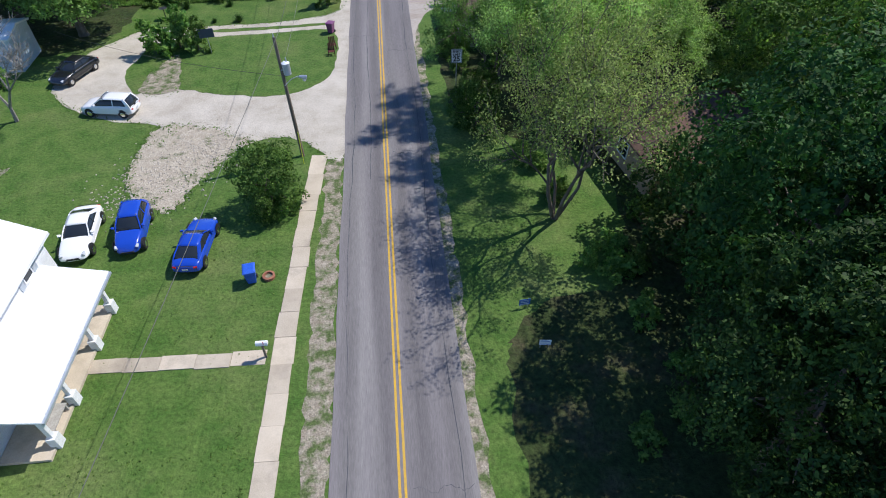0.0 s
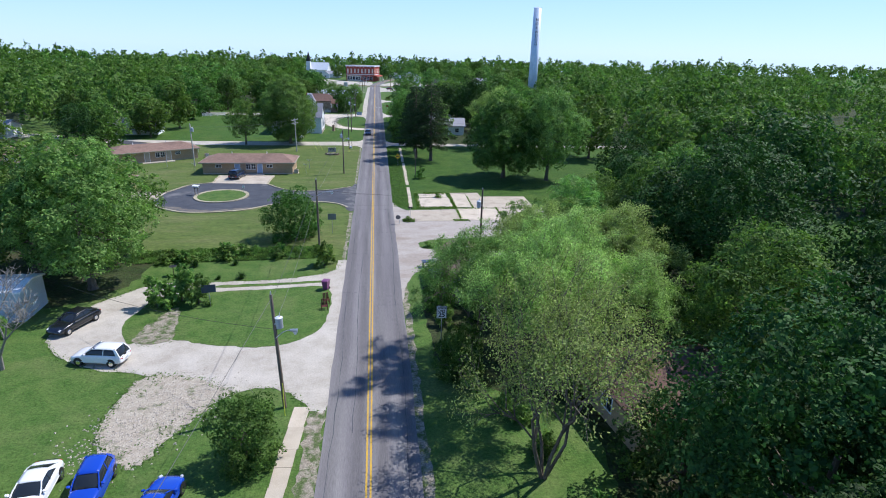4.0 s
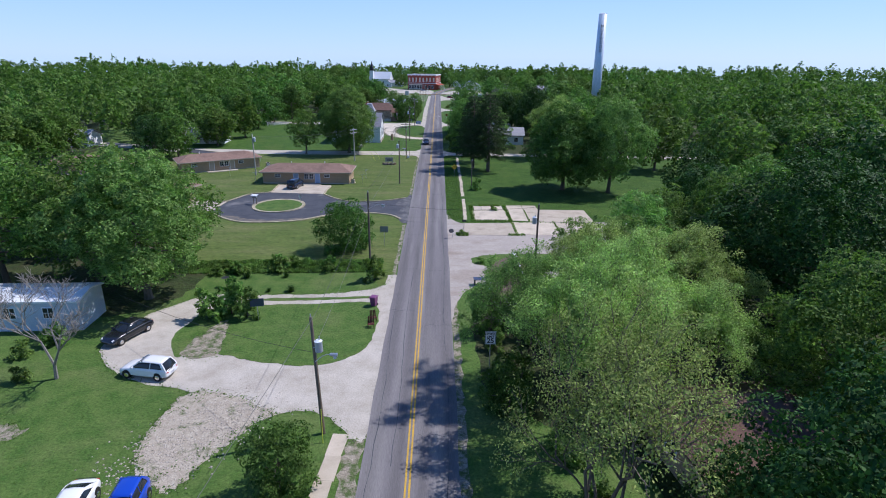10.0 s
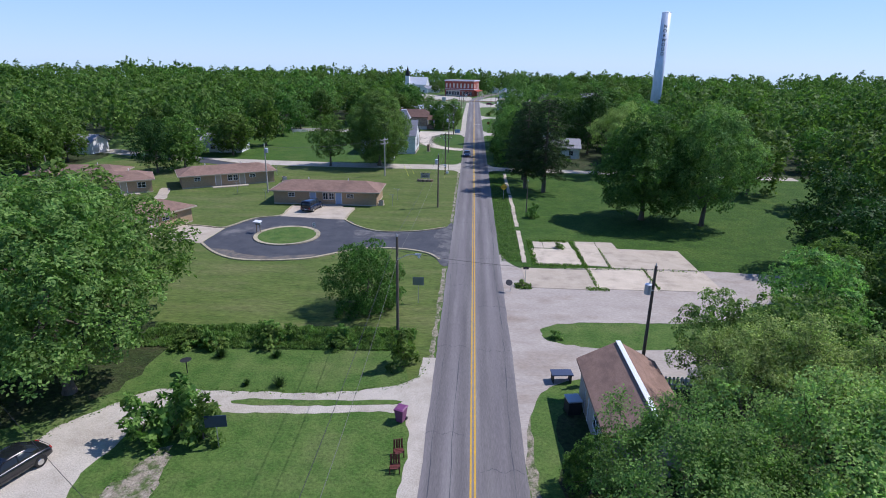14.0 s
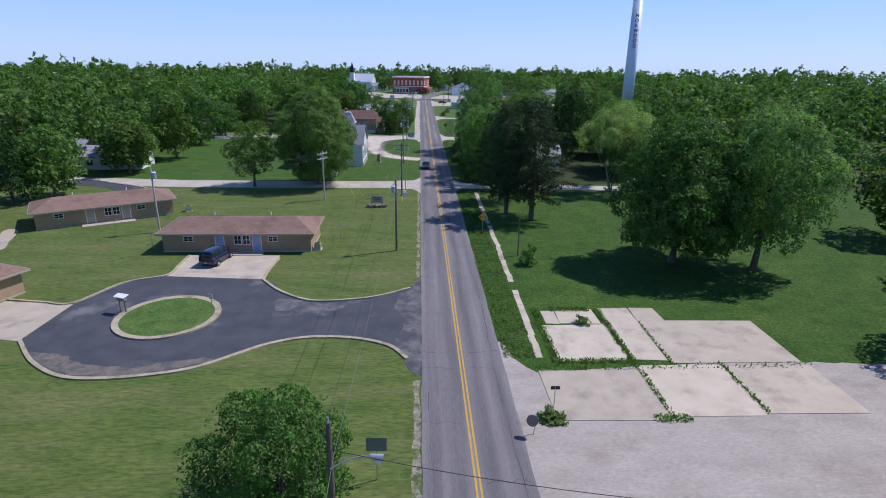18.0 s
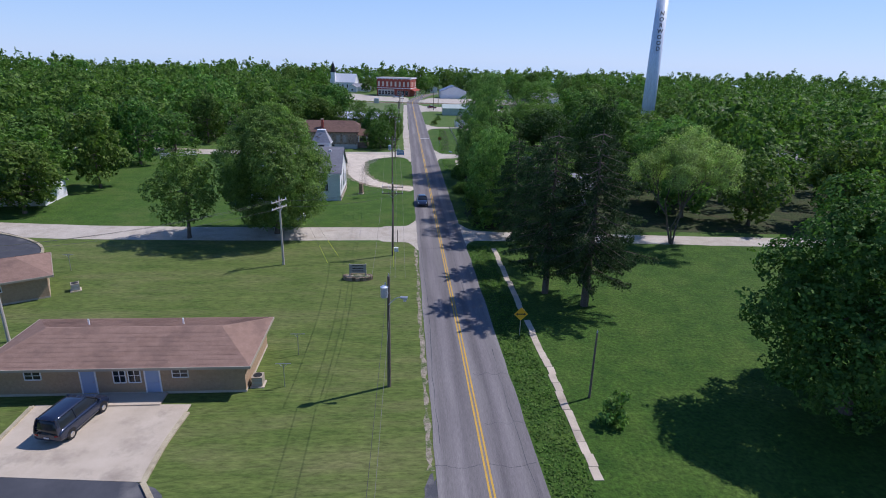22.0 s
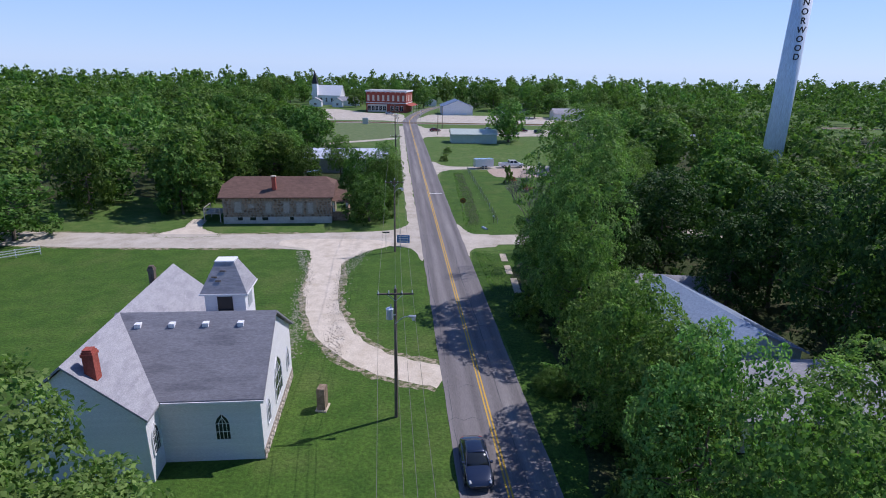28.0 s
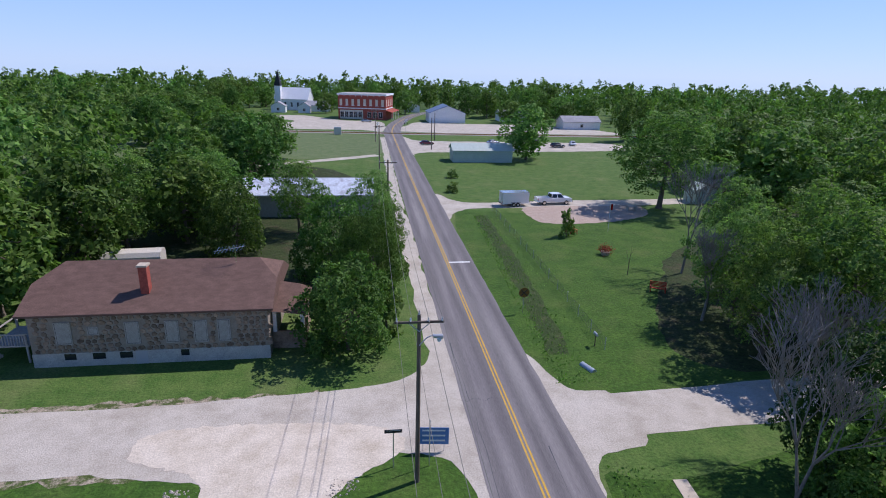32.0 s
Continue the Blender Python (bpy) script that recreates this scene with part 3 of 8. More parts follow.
tree_kind("dense2", 25, 15, 7, 1.0, 44, 440, 16, 0.21, M_LEAF_D, thick=0.35, spread=0.85, core=0.4)
tree_kind("mid", 16, 13, 6, 1.4, 30, 320, 11, 0.26, M_LEAF, spread=0.76, tri=True)
tree_kind("mid2", 17, 13, 6, 1.2, 34, 330, 11, 0.26, M_LEAF_W, spread=0.76, tri=True)
tree_kind("mid3", 18, 13, 6, 1.0, 32, 330, 11, 0.26, M_LEAF_S, spread=0.76, tri=True)
tree_kind("shrub", 19, 4, 2.6, 0.05, 52, 980, 22, 0.055, M_LEAF_S, thick=0.1, droop=-0.6, spread=0.3)
tree_kind("shrub_dark", 29, 4, 2.6, 0.1, 36, 480, 20, 0.075, M_LEAF_S, thick=0.1, spread=0.32)
tree_kind("bush", 20, 1.6, 1.2, 0.05, 16, 70, 11, 0.105, M_LEAF, thick=0.04, spread=0.26, tri=True)
conifer_kind("pine", 21, 17, 5.2, 28000, 0.094)
conifer_kind("pine2", 22, 17, 5.2, 28000, 0.094)

# ---- setting ----
bm = bmesh.new()
rows = []
AX = [-3400, -1500, -750, 0, 750, 1500, 3400]          # the country falls away gently far off
for y in AX:
    rows.append([bm.verts.new((x, y, 0.0 if max(abs(x), abs(y)) < 800 else (-60.0 if max(abs(x), abs(y)) < 2000 else -150.0))) for x in AX])
for i in range(6):
    for k in range(6):
        bm.faces.new((rows[i][k], rows[i][k + 1], rows[i + 1][k + 1], rows[i + 1][k]))
tagged(part("ground", bm, M_GRASS), "mown green lawn grass with paler dry patches", "ground", kind="structure")
ROAD = fine_line([(0.15, -120), (0.15, 395)], 2.0) + [(0.6, 405), (2.0, 420), (4.2, 435), (7.5, 452), (11.5, 470), (17, 487), (25, 503), (38, 520), (60, 540)]
strip("road", ROAD, (3.05, 3.2), 0.03, M_ASPHALT, "worn grey two-lane asphalt road", 0.05)
for k, dx in enumerate((-0.125, 0.125)):
    strip("centre_line", [(x + dx, y) for x, y in ROAD[:-3]], 0.058, 0.036, M_YELLOW, "faded double yellow centre line", 0.004, 3 + k)
for k, (dx, ya, yb) in enumerate(((-2.45, -20, 84), (2.5, 8, 120), (-2.6, 105, 230), (1.3, 130, 215), (-1.2, 30, 66))):
    strip("tar_seam", [(x + dx + 0.12 * math.sin(y * 0.21) + 0.05 * math.sin(y * 1.3), y) for x, y in ROAD if ya < y < yb], 0.017, 0.034, M_ASPHALT2, "thin dark tar seam in the asphalt", 0.02, 20 + k)
rc = random.Random(77)
for k in range(26):
    y0 = rc.uniform(5, 240)
    xa, xb = rc.choice(((-3.0, -0.4), (0.6, 3.2), (-3.0, 3.2)))
    n = 26
    strip("road_crack", [(xa + (xb - xa) * i / n, y0 + 0.16 * math.sin(0.5 * i + k) + rc.uniform(-0.06, 0.06)) for i in range(n + 1)], 0.012, 0.0345, M_ASPHALT2, "thin dark crack across the asphalt", 0.01, 40 + k)
patch("stop_line", [(0.35, 249.1), (2.9, 249.2), (2.9, 249.65), (0.35, 249.6)], 0.036, M_WHITEP, "white painted stop line across one lane", smooth_it=False)

patch("lawn", [(-3.3, 63), (-3.3, 145), (-8, 147.5), (-60, 148.5), (-82, 150), (-86, 90), (-60, 72), (-30, 67.5), (-10, 67), (-6, 64)], 0.005, M_DRY, "dull olive mown lawn round the duplexes", "grass", 0.15, 4, seed=14)
# lush uncut grass east of the road
patch("meadow", [(3.2, 88), (3.2, 146), (45, 147), (90, 140), (95, 60), (48, 60), (40, 74), (30, 82), (16, 85.2), (6.3, 85.4)], 0.006, M_LUSH, "lush bright green grass beside the road", "grass", 0.1, 3)
patch("meadow", [(3.6, 222), (4.5, 272), (12, 274), (36, 268), (60, 262), (60, 222), (20, 221)], 0.006, M_PARK, "bright green mown park lawn", "grass", 0.1, 3, seed=4)
patch("meadow", [(-3.25, 156), (-3.25, 213), (-20, 214.5), (-50, 215.5), (-80, 218), (-85, 160), (-60, 155.5), (-20, 154), (-6, 154.5)], 0.006, M_PARK, "bright green lawn round the white church", "grass", 0.15, 3, seed=5)

patch("meadow", [(3.6, 151), (3.6, 180), (3.6, 209.5), (8, 211.0), (30, 211.5), (34, 180), (34, 151)], 0.006, M_LUSH, "lush shaded weedy grass below the trees", "grass", 0.1, 3, seed=61)

# weed and litter floor below the woods, tree shade put into its colour
patch("woodland_floor", [(6.4, -40), (5.6, 6), (6.6, 17), (13.5, 20), (15, 31), (9, 35), (5.6, 40), (5.6, 53), (8, 58), (20, 62), (34, 66), (48, 60), (95, 58), (95, -40)], 0.004, M_SHADE_FLOOR, "weedy leaf-litter floor with tree shade in its colour", "ground", 0.3, 4, seed=62)
patch("woodland_floor", [(7.2, 153.5), (7.4, 180), (7.2, 196), (11, 208), (33, 210), (60, 214), (95, 216), (95, 152), (40, 152.5)], 0.009, M_SHADE_FLOOR, "weedy leaf-litter floor with tree shade in its colour", "ground", 0.3, 4, seed=63)
patch("woodland_floor", [(-88, 148), (-88, 60), (-60, 62), (-48, 76), (-38, 66), (-30, 68), (-25, 62), (-29, 52), (-47, 53), (-60, 44), (-110, 40), (-400, 40), (-400, 230), (-140, 232), (-110, 190), (-98, 166)], 0.004, M_SHADE_FLOOR, "weedy leaf-litter floor with tree shade in its colour", "ground", 0.4, 3, seed=64)
patch("woodland_floor", [(-34, 240), (-44, 243), (-60, 247), (-78, 240), (-120, 234), (-400, 236), (-400, 330), (-80, 328), (-40, 322), (-18, 316), (-8, 290), (-6.4, 262), (-9, 244), (-20, 241)], 0.004, M_SHADE_FLOOR, "weedy leaf-litter floor with tree shade in its colour", "ground", 0.4, 3, seed=65)
patch("woodland_floor", [(18, 223), (24, 243), (36, 256), (58, 262), (60, 300), (98, 340), (400, 340), (400, 60), (97, 60), (96, 140), (97, 216), (60, 222)], 0.008, M_SHADE_FLOOR, "weedy leaf-litter floor with tree shade in its colour", "ground", 0.4, 3, seed=66)

# gravel drive by the first lawn
patch("gravel_drive", [(-32.5, 220.6), (-36.2, 224.6), (-37.4, 229.6), (-39.6, 229.8), (-39.6, 225), (-42.5, 220.9), (-38, 219.8)], 0.0145, M_DRIVE, "short pale track up to the hall deck", "drive", 0.15, seed=77)
patch("gravel_drive", [(-2.8, 33.5), (-5.8, 35.4), (-8.3, 36.2), (-10.8, 34.8), (-12.7, 32.9), (-14.2, 30.6), (-15.6, 28.6), (-16.6, 29.6), (-17.8, 32.7), (-17.6, 35.5), (-15.8, 37.4), (-16.5, 38.4), (-21.3, 39.8), (-24.8, 41.8), (-27.3, 44.7), (-27.6, 47.6), (-26.8, 51.7), (-24.9, 54.6), (-22.4, 56.9), (-17.1, 57.0), (-9.6, 57.5), (-4.7, 59.3), (-3.0, 62.5), (-2.6, 50)], 0.014, M_GRAVEL, "pale dusty gravel drive and yard", "drive", 0.12)
patch("lawn", [(-20.5, 43.9), (-22.2, 47.5), (-21.9, 50.5), (-20.8, 53.6), (-16.5, 54.4), (-10, 54.8), (-5.3, 55.3), (-4.1, 53.5), (-3.9, 49.4), (-4.4, 45.8), (-5.9, 43.6), (-9.0, 42.4), (-13.8, 43.2), (-16.0, 44.0), (-18.9, 44.5)], 0.03, M_GRASS, "mown lawn island between gravel drives", "grass", 0.1, seed=7)
patch("lawn", [(-16, 55.45), (-10, 55.75), (-5.4, 56.3), (-5.4, 56.75), (-10, 56.4), (-16, 56.1)], 0.03, M_GRASS, "thin grass strip between wheel tracks", "grass", 0.08, seed=8)
patch("rubble", [(-17.3, 37.9), (-17.7, 32.5), (-16.4, 29.9), (-14.3, 28.1), (-13.4, 29.1), (-12.3, 32.0), (-10.7, 35.0), (-10.1, 36.1), (-14.8, 38.4)], 0.022, surface("loose_rubble", (0.38, 0.325, 0.245), (0.51, 0.445, 0.35), 2.0, 0.95, 9.0, 0.5, third=(0.1, 0.135, 0.045), third_scale=0.8, third_cut=(0.55, 0.68), dist=0.1, grainy=(0.6, 1.2)), "loose pale rubble at the edge of the drive", "rubble", 0.22, 12, seed=9)
patch("bare_earth", [(-20.3, 44.2), (-19.6, 49), (-18.4, 50.6), (-17.6, 48), (-17.2, 44.2)], 0.036, M_DIRT, "dry bare earth patch worn into lawn", "earth", 0.25, seed=10)
patch("bare_earth", [(-30.5, 33.6), (-27.5, 34.4), (-26.3, 33.2), (-28.6, 32.4), (-31, 32.4)], 0.01, M_DIRT, "dry bare earth patch worn into lawn", "earth", 0.3, seed=11)
strip("shoulder", fine_line([(-3.55, 2), (-3.6, 20), (-3.55, 34)], 0.5), 0.62, 0.012, M_DIRT, "crumbled stony verge beside the asphalt", 0.18)
strip("shoulder", fine_line([(-3.5, 33), (-3.4, 63)], 0.8), 0.5, 0.016, M_GRAVEL, "pale gravel verge beside the asphalt", 0.12)
strip("shoulder", fine_line([(-3.25, 63), (-3.2, 84)], 0.6), 0.2, 0.013, M_DIRT, "thin stony verge beside the asphalt", 0.12)
strip("shoulder", fine_line([(-3.2, 104), (-3.2, 145)], 0.6), 0.16, 0.013, M_DIRT, "thin stony verge beside the asphalt", 0.12)
strip("shoulder", fine_line([(3.6, 5), (3.65, 66)], 0.8), 0.35, 0.012, M_DIRT, "crumbled stony verge beside the asphalt", 0.15)

# side road by the pines, side road by the stone hall, oval drive
strip("side_road", fine_line([(-95, 163), (-66, 153.2), (-48, 151.4), (-30, 150.9), (-3, 151.2)], 2.0), 3.0, 0.016, M_GRAVEL, "pale chip-sealed side road", 0.08)
strip("side_road", fine_line([(3.0, 150.2), (20, 149.6), (39, 148.2), (70, 147)], 2.0), 2.0, 0.016, M_GRAVEL, "pale chip-sealed side road", 0.08)
patch("side_road_mouth", [(-2.7, 144.6), (-4.2, 147.2), (-8, 148.2), (-8, 154.2), (-4.4, 155), (-2.7, 157.5)], 0.017, M_GRAVEL, "flared gravel mouth of side road", "road", 0.05, seed=3)
patch("side_road_mouth", [(3.0, 145.5), (4.5, 148), (9, 148.4), (9, 151.8), (5, 153), (3.0, 156)], 0.017, M_GRAVEL, "flared gravel mouth of side road", "road", 0.05, seed=3)
strip("road_fringe", fine_line([(-120, 226), (-80, 222), (-49, 218.7), (-32, 217.9), (-8, 218.3)], 0.8), 3.9, 0.012, M_FRINGE, "stony grassy edge of the side road", 0.35, 76)
strip("side_road", fine_line([(-120, 226), (-80, 222), (-49, 218.7), (-32, 217.9), (-3, 218.3)], 2.0), 3.3, 0.016, M_GRAVEL, "pale chip-sealed side road", 0.1)
patch("side_road_mouth", [(-2.9, 209), (-4.6, 213.8), (-9, 215), (-12.6, 213), (-13.6, 209), (-17.2, 209), (-18.6, 213.2), (-25, 215.0), (-25, 220.6), (-9, 222.6), (-5.0, 225.4), (-3.0, 230)], 0.018, M_GRAVEL, "flared gravel mouth of side road", "road", 0.1, seed=3)
strip("side_road", fine_line([(2.9, 217.3), (17, 218.0), (40, 220), (80, 222)], 2.0), 2.4, 0.016, M_GRAVEL, "pale gravel side road", 0.12)
patch("side_road_mouth", [(3.2, 210.5), (4.4, 213.4), (8, 214.6), (8, 220), (5, 221), (3.2, 226)], 0.018, M_GRAVEL, "flared gravel mouth of side road", "road", 0.1, seed=3)
DRIVE = open_line([(-2.7, 179.2), (-6.4, 180.9), (-9.3, 183.0), (-12.6, 187.8), (-14.7, 195.5), (-15.2, 205), (-15.6, 213.5)], 6)
strip("drive_fringe", fine_line(DRIVE, 0.5), 2.45, 0.012, M_FRINGE, "stony fringe of the church drive", 0.32, 75)
strip("oval_drive", open_line([(-2.7, 179.2), (-6.4, 180.9), (-9.3, 183.0), (-12.6, 187.8), (-14.7, 195.5), (-15.2, 205), (-15.6, 216)], 6), 1.7, 0.02, M_DRIVE, "curving pale gravel drive past the church", 0.14)
strip("shoulder", fine_line([(-3.6, 226), (-3.9, 250), (-4.0, 300), (-3.6, 380)], 1.5), 0.9, 0.014, M_GRAVEL, "pale gravel verge beside the asphalt", 0.2)

# right: old concrete pads and gravel lot
patch("gravel_lot", [(3.1, 88.0), (5.6, 85), (13, 85.6), (27, 86), (40, 84), (46, 77), (30, 76.5), (24.6, 72.5), (18, 71.2), (11, 70.8), (7.5, 70.0), (6.2, 68.5), (7.2, 66.6), (12, 65.6), (19, 65.8), (20, 61.5), (9.5, 61), (5.5, 59), (3.9, 55), (3.0, 52)], 0.014, M_LOT, "pale gravel lot beside the road", "lot", 0.12)
SLABS = [(8.0, 92.9, 9.3, 95.6), (9.4, 92.9, 12.9, 95.9), (13.5, 86.5, 16.3, 96.1), (16.42, 86.0, 26.6, 93.4), (16.42, 93.45, 18.9, 96.1), (7.7, 86.4, 13.2, 92.6), (5.8, 78.9, 13.4, 85.0), (13.5, 79.3, 20.0, 85.7), (20.1, 79.3, 27.0, 85.6)]
for i, (x0, y0, x1, y1) in enumerate(SLABS):
    rnd = random.Random(i)
    j = lambda: rnd.uniform(-0.12, 0.12)
    bm = prism(bmesh.new(), rounded([(x0 + j(), y0 + j()), (x1 + j(), y0 + j()), (x1 + j(), y1 + j()), (x0 + j(), y1 + j())], 1), -0.1, 0.05 + 0.01 * rnd.random())
    tagged(part("concrete_slab", bm, M_CONC), "weathered pale concrete pad with weedy joints", "slab", "old building pads", "structure")


def walk_slabs(name, line, width, length, label, top=0.045, skip=0.0, seed=4, wobble=0.0):
    """A pavement of single slabs, uneven and here and there overgrown."""
    rnd = random.Random(seed)
    pts = fine_line(line, length)
    for a, b in zip(pts, pts[1:]):
        if rnd.random() < skip:
            continue
        a, b = Vector(a), Vector(b)
        d = (b - a).normalized()
        s = Vector((-d.y, d.x)) * width / 2
        side = s.normalized() * rnd.uniform(-wobble, wobble)
        a, b = a + side, b + side
        a, b = a + d * rnd.uniform(0.002, 0.014), b - d * rnd.uniform(0.002, 0.014)
        q = [a + s * rnd.uniform(0.9, 1.05), a - s * rnd.uniform(0.9, 1.05), b - s * rnd.uniform(0.9, 1.05), b + s * rnd.uniform(0.9, 1.05)]
        part("slab", prism(bmesh.new(), [tuple(p) for p in q], -0.1, top + rnd.uniform(-0.018, 0.02)), M_CONC, name)


def pavement(line, width, length, label, skip=0.0, seed=4):
    ob = thing("pavement", 0, 0, 0, 0, label, "pavement", kind="structure")
    walk_slabs(ob, line, width, length, label, skip=skip, seed=seed, wobble=0.09 if skip else 0.04)


pavement([(-5.8, 2), (-5.7, 9), (-5.45, 19), (-4.95, 29), (-4.6, 33.5)], 1.08, 1.6, "cracked old concrete pavement along the lawn")
pavement([(-15.0, 16.4), (-6.35, 16.15)], 0.85, 1.5, "narrow concrete walkway to the porch", seed=6)
pavement([(6.35, 87), (6.4, 97.1), (6.7, 115.5), (6.75, 138.4), (6.8, 146)], 0.58, 1.15, "broken overgrown concrete pavement in grass", skip=0.08, seed=8)
pavement([(7.3, 194), (7.7, 204.6), (8.1, 211)], 0.85, 1.5, "short broken stretch of concrete walk", skip=0.2, seed=9)

patch("gravel_flare", [(-23.1, 215.9), (-19.1, 213.9), (-18.0, 210.8), (-17.7, 207.5), (-17.3, 203.0), (-16.7, 197.0), (-13.7, 197.0), (-13.7, 203.0), (-13.6, 207.2), (-12.5, 209.9), (-10.1, 212.9), (-7.1, 215.5), (-9.9, 218.0), (-21.4, 218.5)], 0.024, M_DRIVE, "pale gravel flare where the drives meet", "drive", 0.16, 10, seed=51)

# ---- cul-de-sac ----
south = [(-35.2, 90.4), (-32.2, 87.1), (-29.1, 85.0), (-26.3, 84.5), (-22.7, 84.9), (-19.7, 85.9), (-17.3, 87.8), (-15.2, 89.5), (-12.2, 90.6), (-8.4, 90.4), (-5.5, 89.1), (-4.0, 87.0)]
north = [(-4.0, 101.2), (-7.0, 99.2), (-9.9, 98.3), (-13.5, 98.2), (-16.8, 100.5), (-19.3, 103.6), (-29.6, 104.8), (-33.1, 102.7), (-35.0, 97.6)]
patch("cul_de_sac", open_line(south) + [(-2.9, 84.5), (-2.9, 103.4)] + open_line(north), 0.022, M_ASPHALT2, "dark patched asphalt turning circle", "road", smooth_it=False)
kerb("kerb", open_line(south))
kerb("kerb", open_line(north[:6]))
kerb("kerb", open_line([(-19.3, 103.6), (-19.4, 107), (-19.2, 110.2)]))
kerb("kerb", open_line([(-29.7, 111.2), (-29.6, 108), (-29.7, 104.9), (-33.1, 102.7), (-35.2, 97.8), (-38, 98.0), (-41.6, 98.6)]))
patch("concrete_drive", [(-29.5, 104.6), (-29.6, 111.4), (-19.3, 111.2), (-19.4, 103.7)], 0.04, M_CONC, "pale concrete parking apron before the house", "drive", smooth_it=False)
patch("concrete_drive", [(-35.1, 97.5), (-41.7, 98.3), (-43.0, 91.9), (-35.3, 90.3)], 0.04, M_CONC, "pale concrete parking apron before the house", "drive", smooth_it=False)
ring = [(-25.3 + 4.15 * math.cos(a), 94.8 + 4.2 * math.sin(a)) for a in (2 * math.pi * i / 40 for i in range(40))]
patch("island_lawn", ring, 0.13, M_GRASS, "round grass island inside the turning circle", "grass", steps=1)
kerb("kerb", ring[::-1], True, 0.55, 0.16)

patch("worn_patch", [(-2.95, 85.2), (-4.2, 87.2), (-4.9, 90.5), (-4.3, 94.0), (-5.4, 97.4), (-3.9, 100.8), (-2.95, 103.0)], 0.0262, M_WORN, "pale cracked worn asphalt at the drive mouth", "road", 0.18, seed=71)
patch("worn_patch", [(-16.2, 98.6), (-13.6, 97.9), (-10.6, 97.3), (-8.8, 98.0), (-11.0, 96.0), (-13.4, 95.6), (-16.4, 96.2)], 0.0262, M_WORN, "pale worn asphalt beside the kerb", "road", 0.25, seed=72)
patch("silt_patch", [(-33.0, 88.2), (-29.0, 85.4), (-26.2, 84.9), (-21.4, 85.7), (-18.6, 87.2), (-20.6, 87.2), (-24.0, 86.2), (-27.6, 86.5), (-31.0, 88.2)], 0.0264, surface("washed_silt", (0.12, 0.108, 0.095), (0.21, 0.18, 0.145), 1.5, 0.95, 8, 0.3, third=(0.1, 0.1, 0.1), third_scale=0.8), "tan silt washed along the kerb", "road", 0.2, seed=73)
patch("concrete_path", [(-57.4, 121.4), (-55.6, 121.2), (-53.6, 116.6), (-52.4, 113.6), (-54.2, 113.0), (-55.4, 116.4)], 0.03, M_CONC, "pale concrete path between the duplexes", "path", 0.04, seed=78)
patch("asphalt_lane", [(-67, 154.6), (-60, 152.4), (-52.5, 148.6), (-48.2, 144.4), (-46.4, 138.6), (-50.2, 138.0), (-53.2, 143.0), (-58, 147.2), (-66, 150.4)], 0.024, M_ASPHALT2, "dark asphalt lane curving behind the duplexes", "road", 0.04, seed=74)
kerb("kerb", open_line([(-60, 151.9), (-52.2, 148.0), (-48.0, 144.0), (-46.2, 138.6)]))

# ---- houses ----
def window(parent, x, y, z, w, h, face, trim=M_WHITE, mullion=True, label="white-framed window with dark panes", depth=0.05):
    """A window on a wall; face is the outward turn in degrees (0 looks to -y)."""
    ob = new("window")
    ob.parent = parent
    ob.matrix_basis = pose(x, y, z, 0, 0, face)
    tagged(ob, label)
    t = 0.07
    fr = boxes((-w / 2 - t, -depth, -t, -w / 2, 0.02, h + t), (w / 2, -depth, -t, w / 2 + t, 0.02, h + t), (-w / 2, -depth, h, w / 2, 0.02, h + t), (-w / 2, -depth - 0.03, -t, w / 2, 0.02, 0))
    if mullion:
        box(fr, -0.025, -depth + 0.01, 0, 0.025, 0.0, h)
        box(fr, -w / 2, -depth + 0.012, h / 2 - 0.02, w / 2, -0.002, h / 2 + 0.02)
    part("frame", fr, trim, ob)
    part("pane", boxes((-w / 2, -0.022, 0, w / 2, 0.01, h)), M_GLASS, ob)


def door(parent, x, y, z, w, h, face, material):
    ob = new("door")
    ob.parent = parent
    ob.matrix_basis = pose(x, y, z, 0, 0, face)
    part("panel", boxes((-w / 2, -0.03, 0, w / 2, 0.02, h), (-w / 2 + 0.12, -0.045, 0.2, w / 2 - 0.12, -0.03, h * 0.42), (-w / 2 + 0.12, -0.045, h * 0.52, w / 2 - 0.12, -0.03, h - 0.15)), material, ob)
    part("frame", boxes((-w / 2 - 0.09, -0.05, 0, -w / 2, 0.02, h + 0.09), (w / 2, -0.05, 0, w / 2 + 0.09, 0.02, h + 0.09), (-w / 2, -0.05, h, w / 2, 0.02, h + 0.09)), M_WHITE, ob)
    part("knob", rods(((w / 2 - 0.08, -0.03, h / 2), (w / 2 - 0.08, -0.1, h / 2), 0.03)), M_CHROME, ob)


def hip_roof(L, W, z0, z1, over, inset, thick=0.14):
    """A closed hip roof; inset is how far the ridge ends lie inside the eaves."""
    a, b = L / 2 + over, W / 2 + over
    v = [(-a, -b, z0), (a, -b, z0), (a, b, z0), (-a, b, z0), (-a, -b, z0 + thick), (a, -b, z0 + thick), (a, b, z0 + thick), (-a, b, z0 + thick), (-a + inset, 0, z1), (a - inset, 0, z1)]
    return solid(bmesh.new(), v, [(3, 2, 1, 0), (0, 1, 5, 4), (1, 2, 6, 5), (2, 3, 7, 6), (3, 0, 4, 7), (4, 5, 9, 8), (6, 7, 8, 9), (5, 6, 9), (7, 4, 8)])


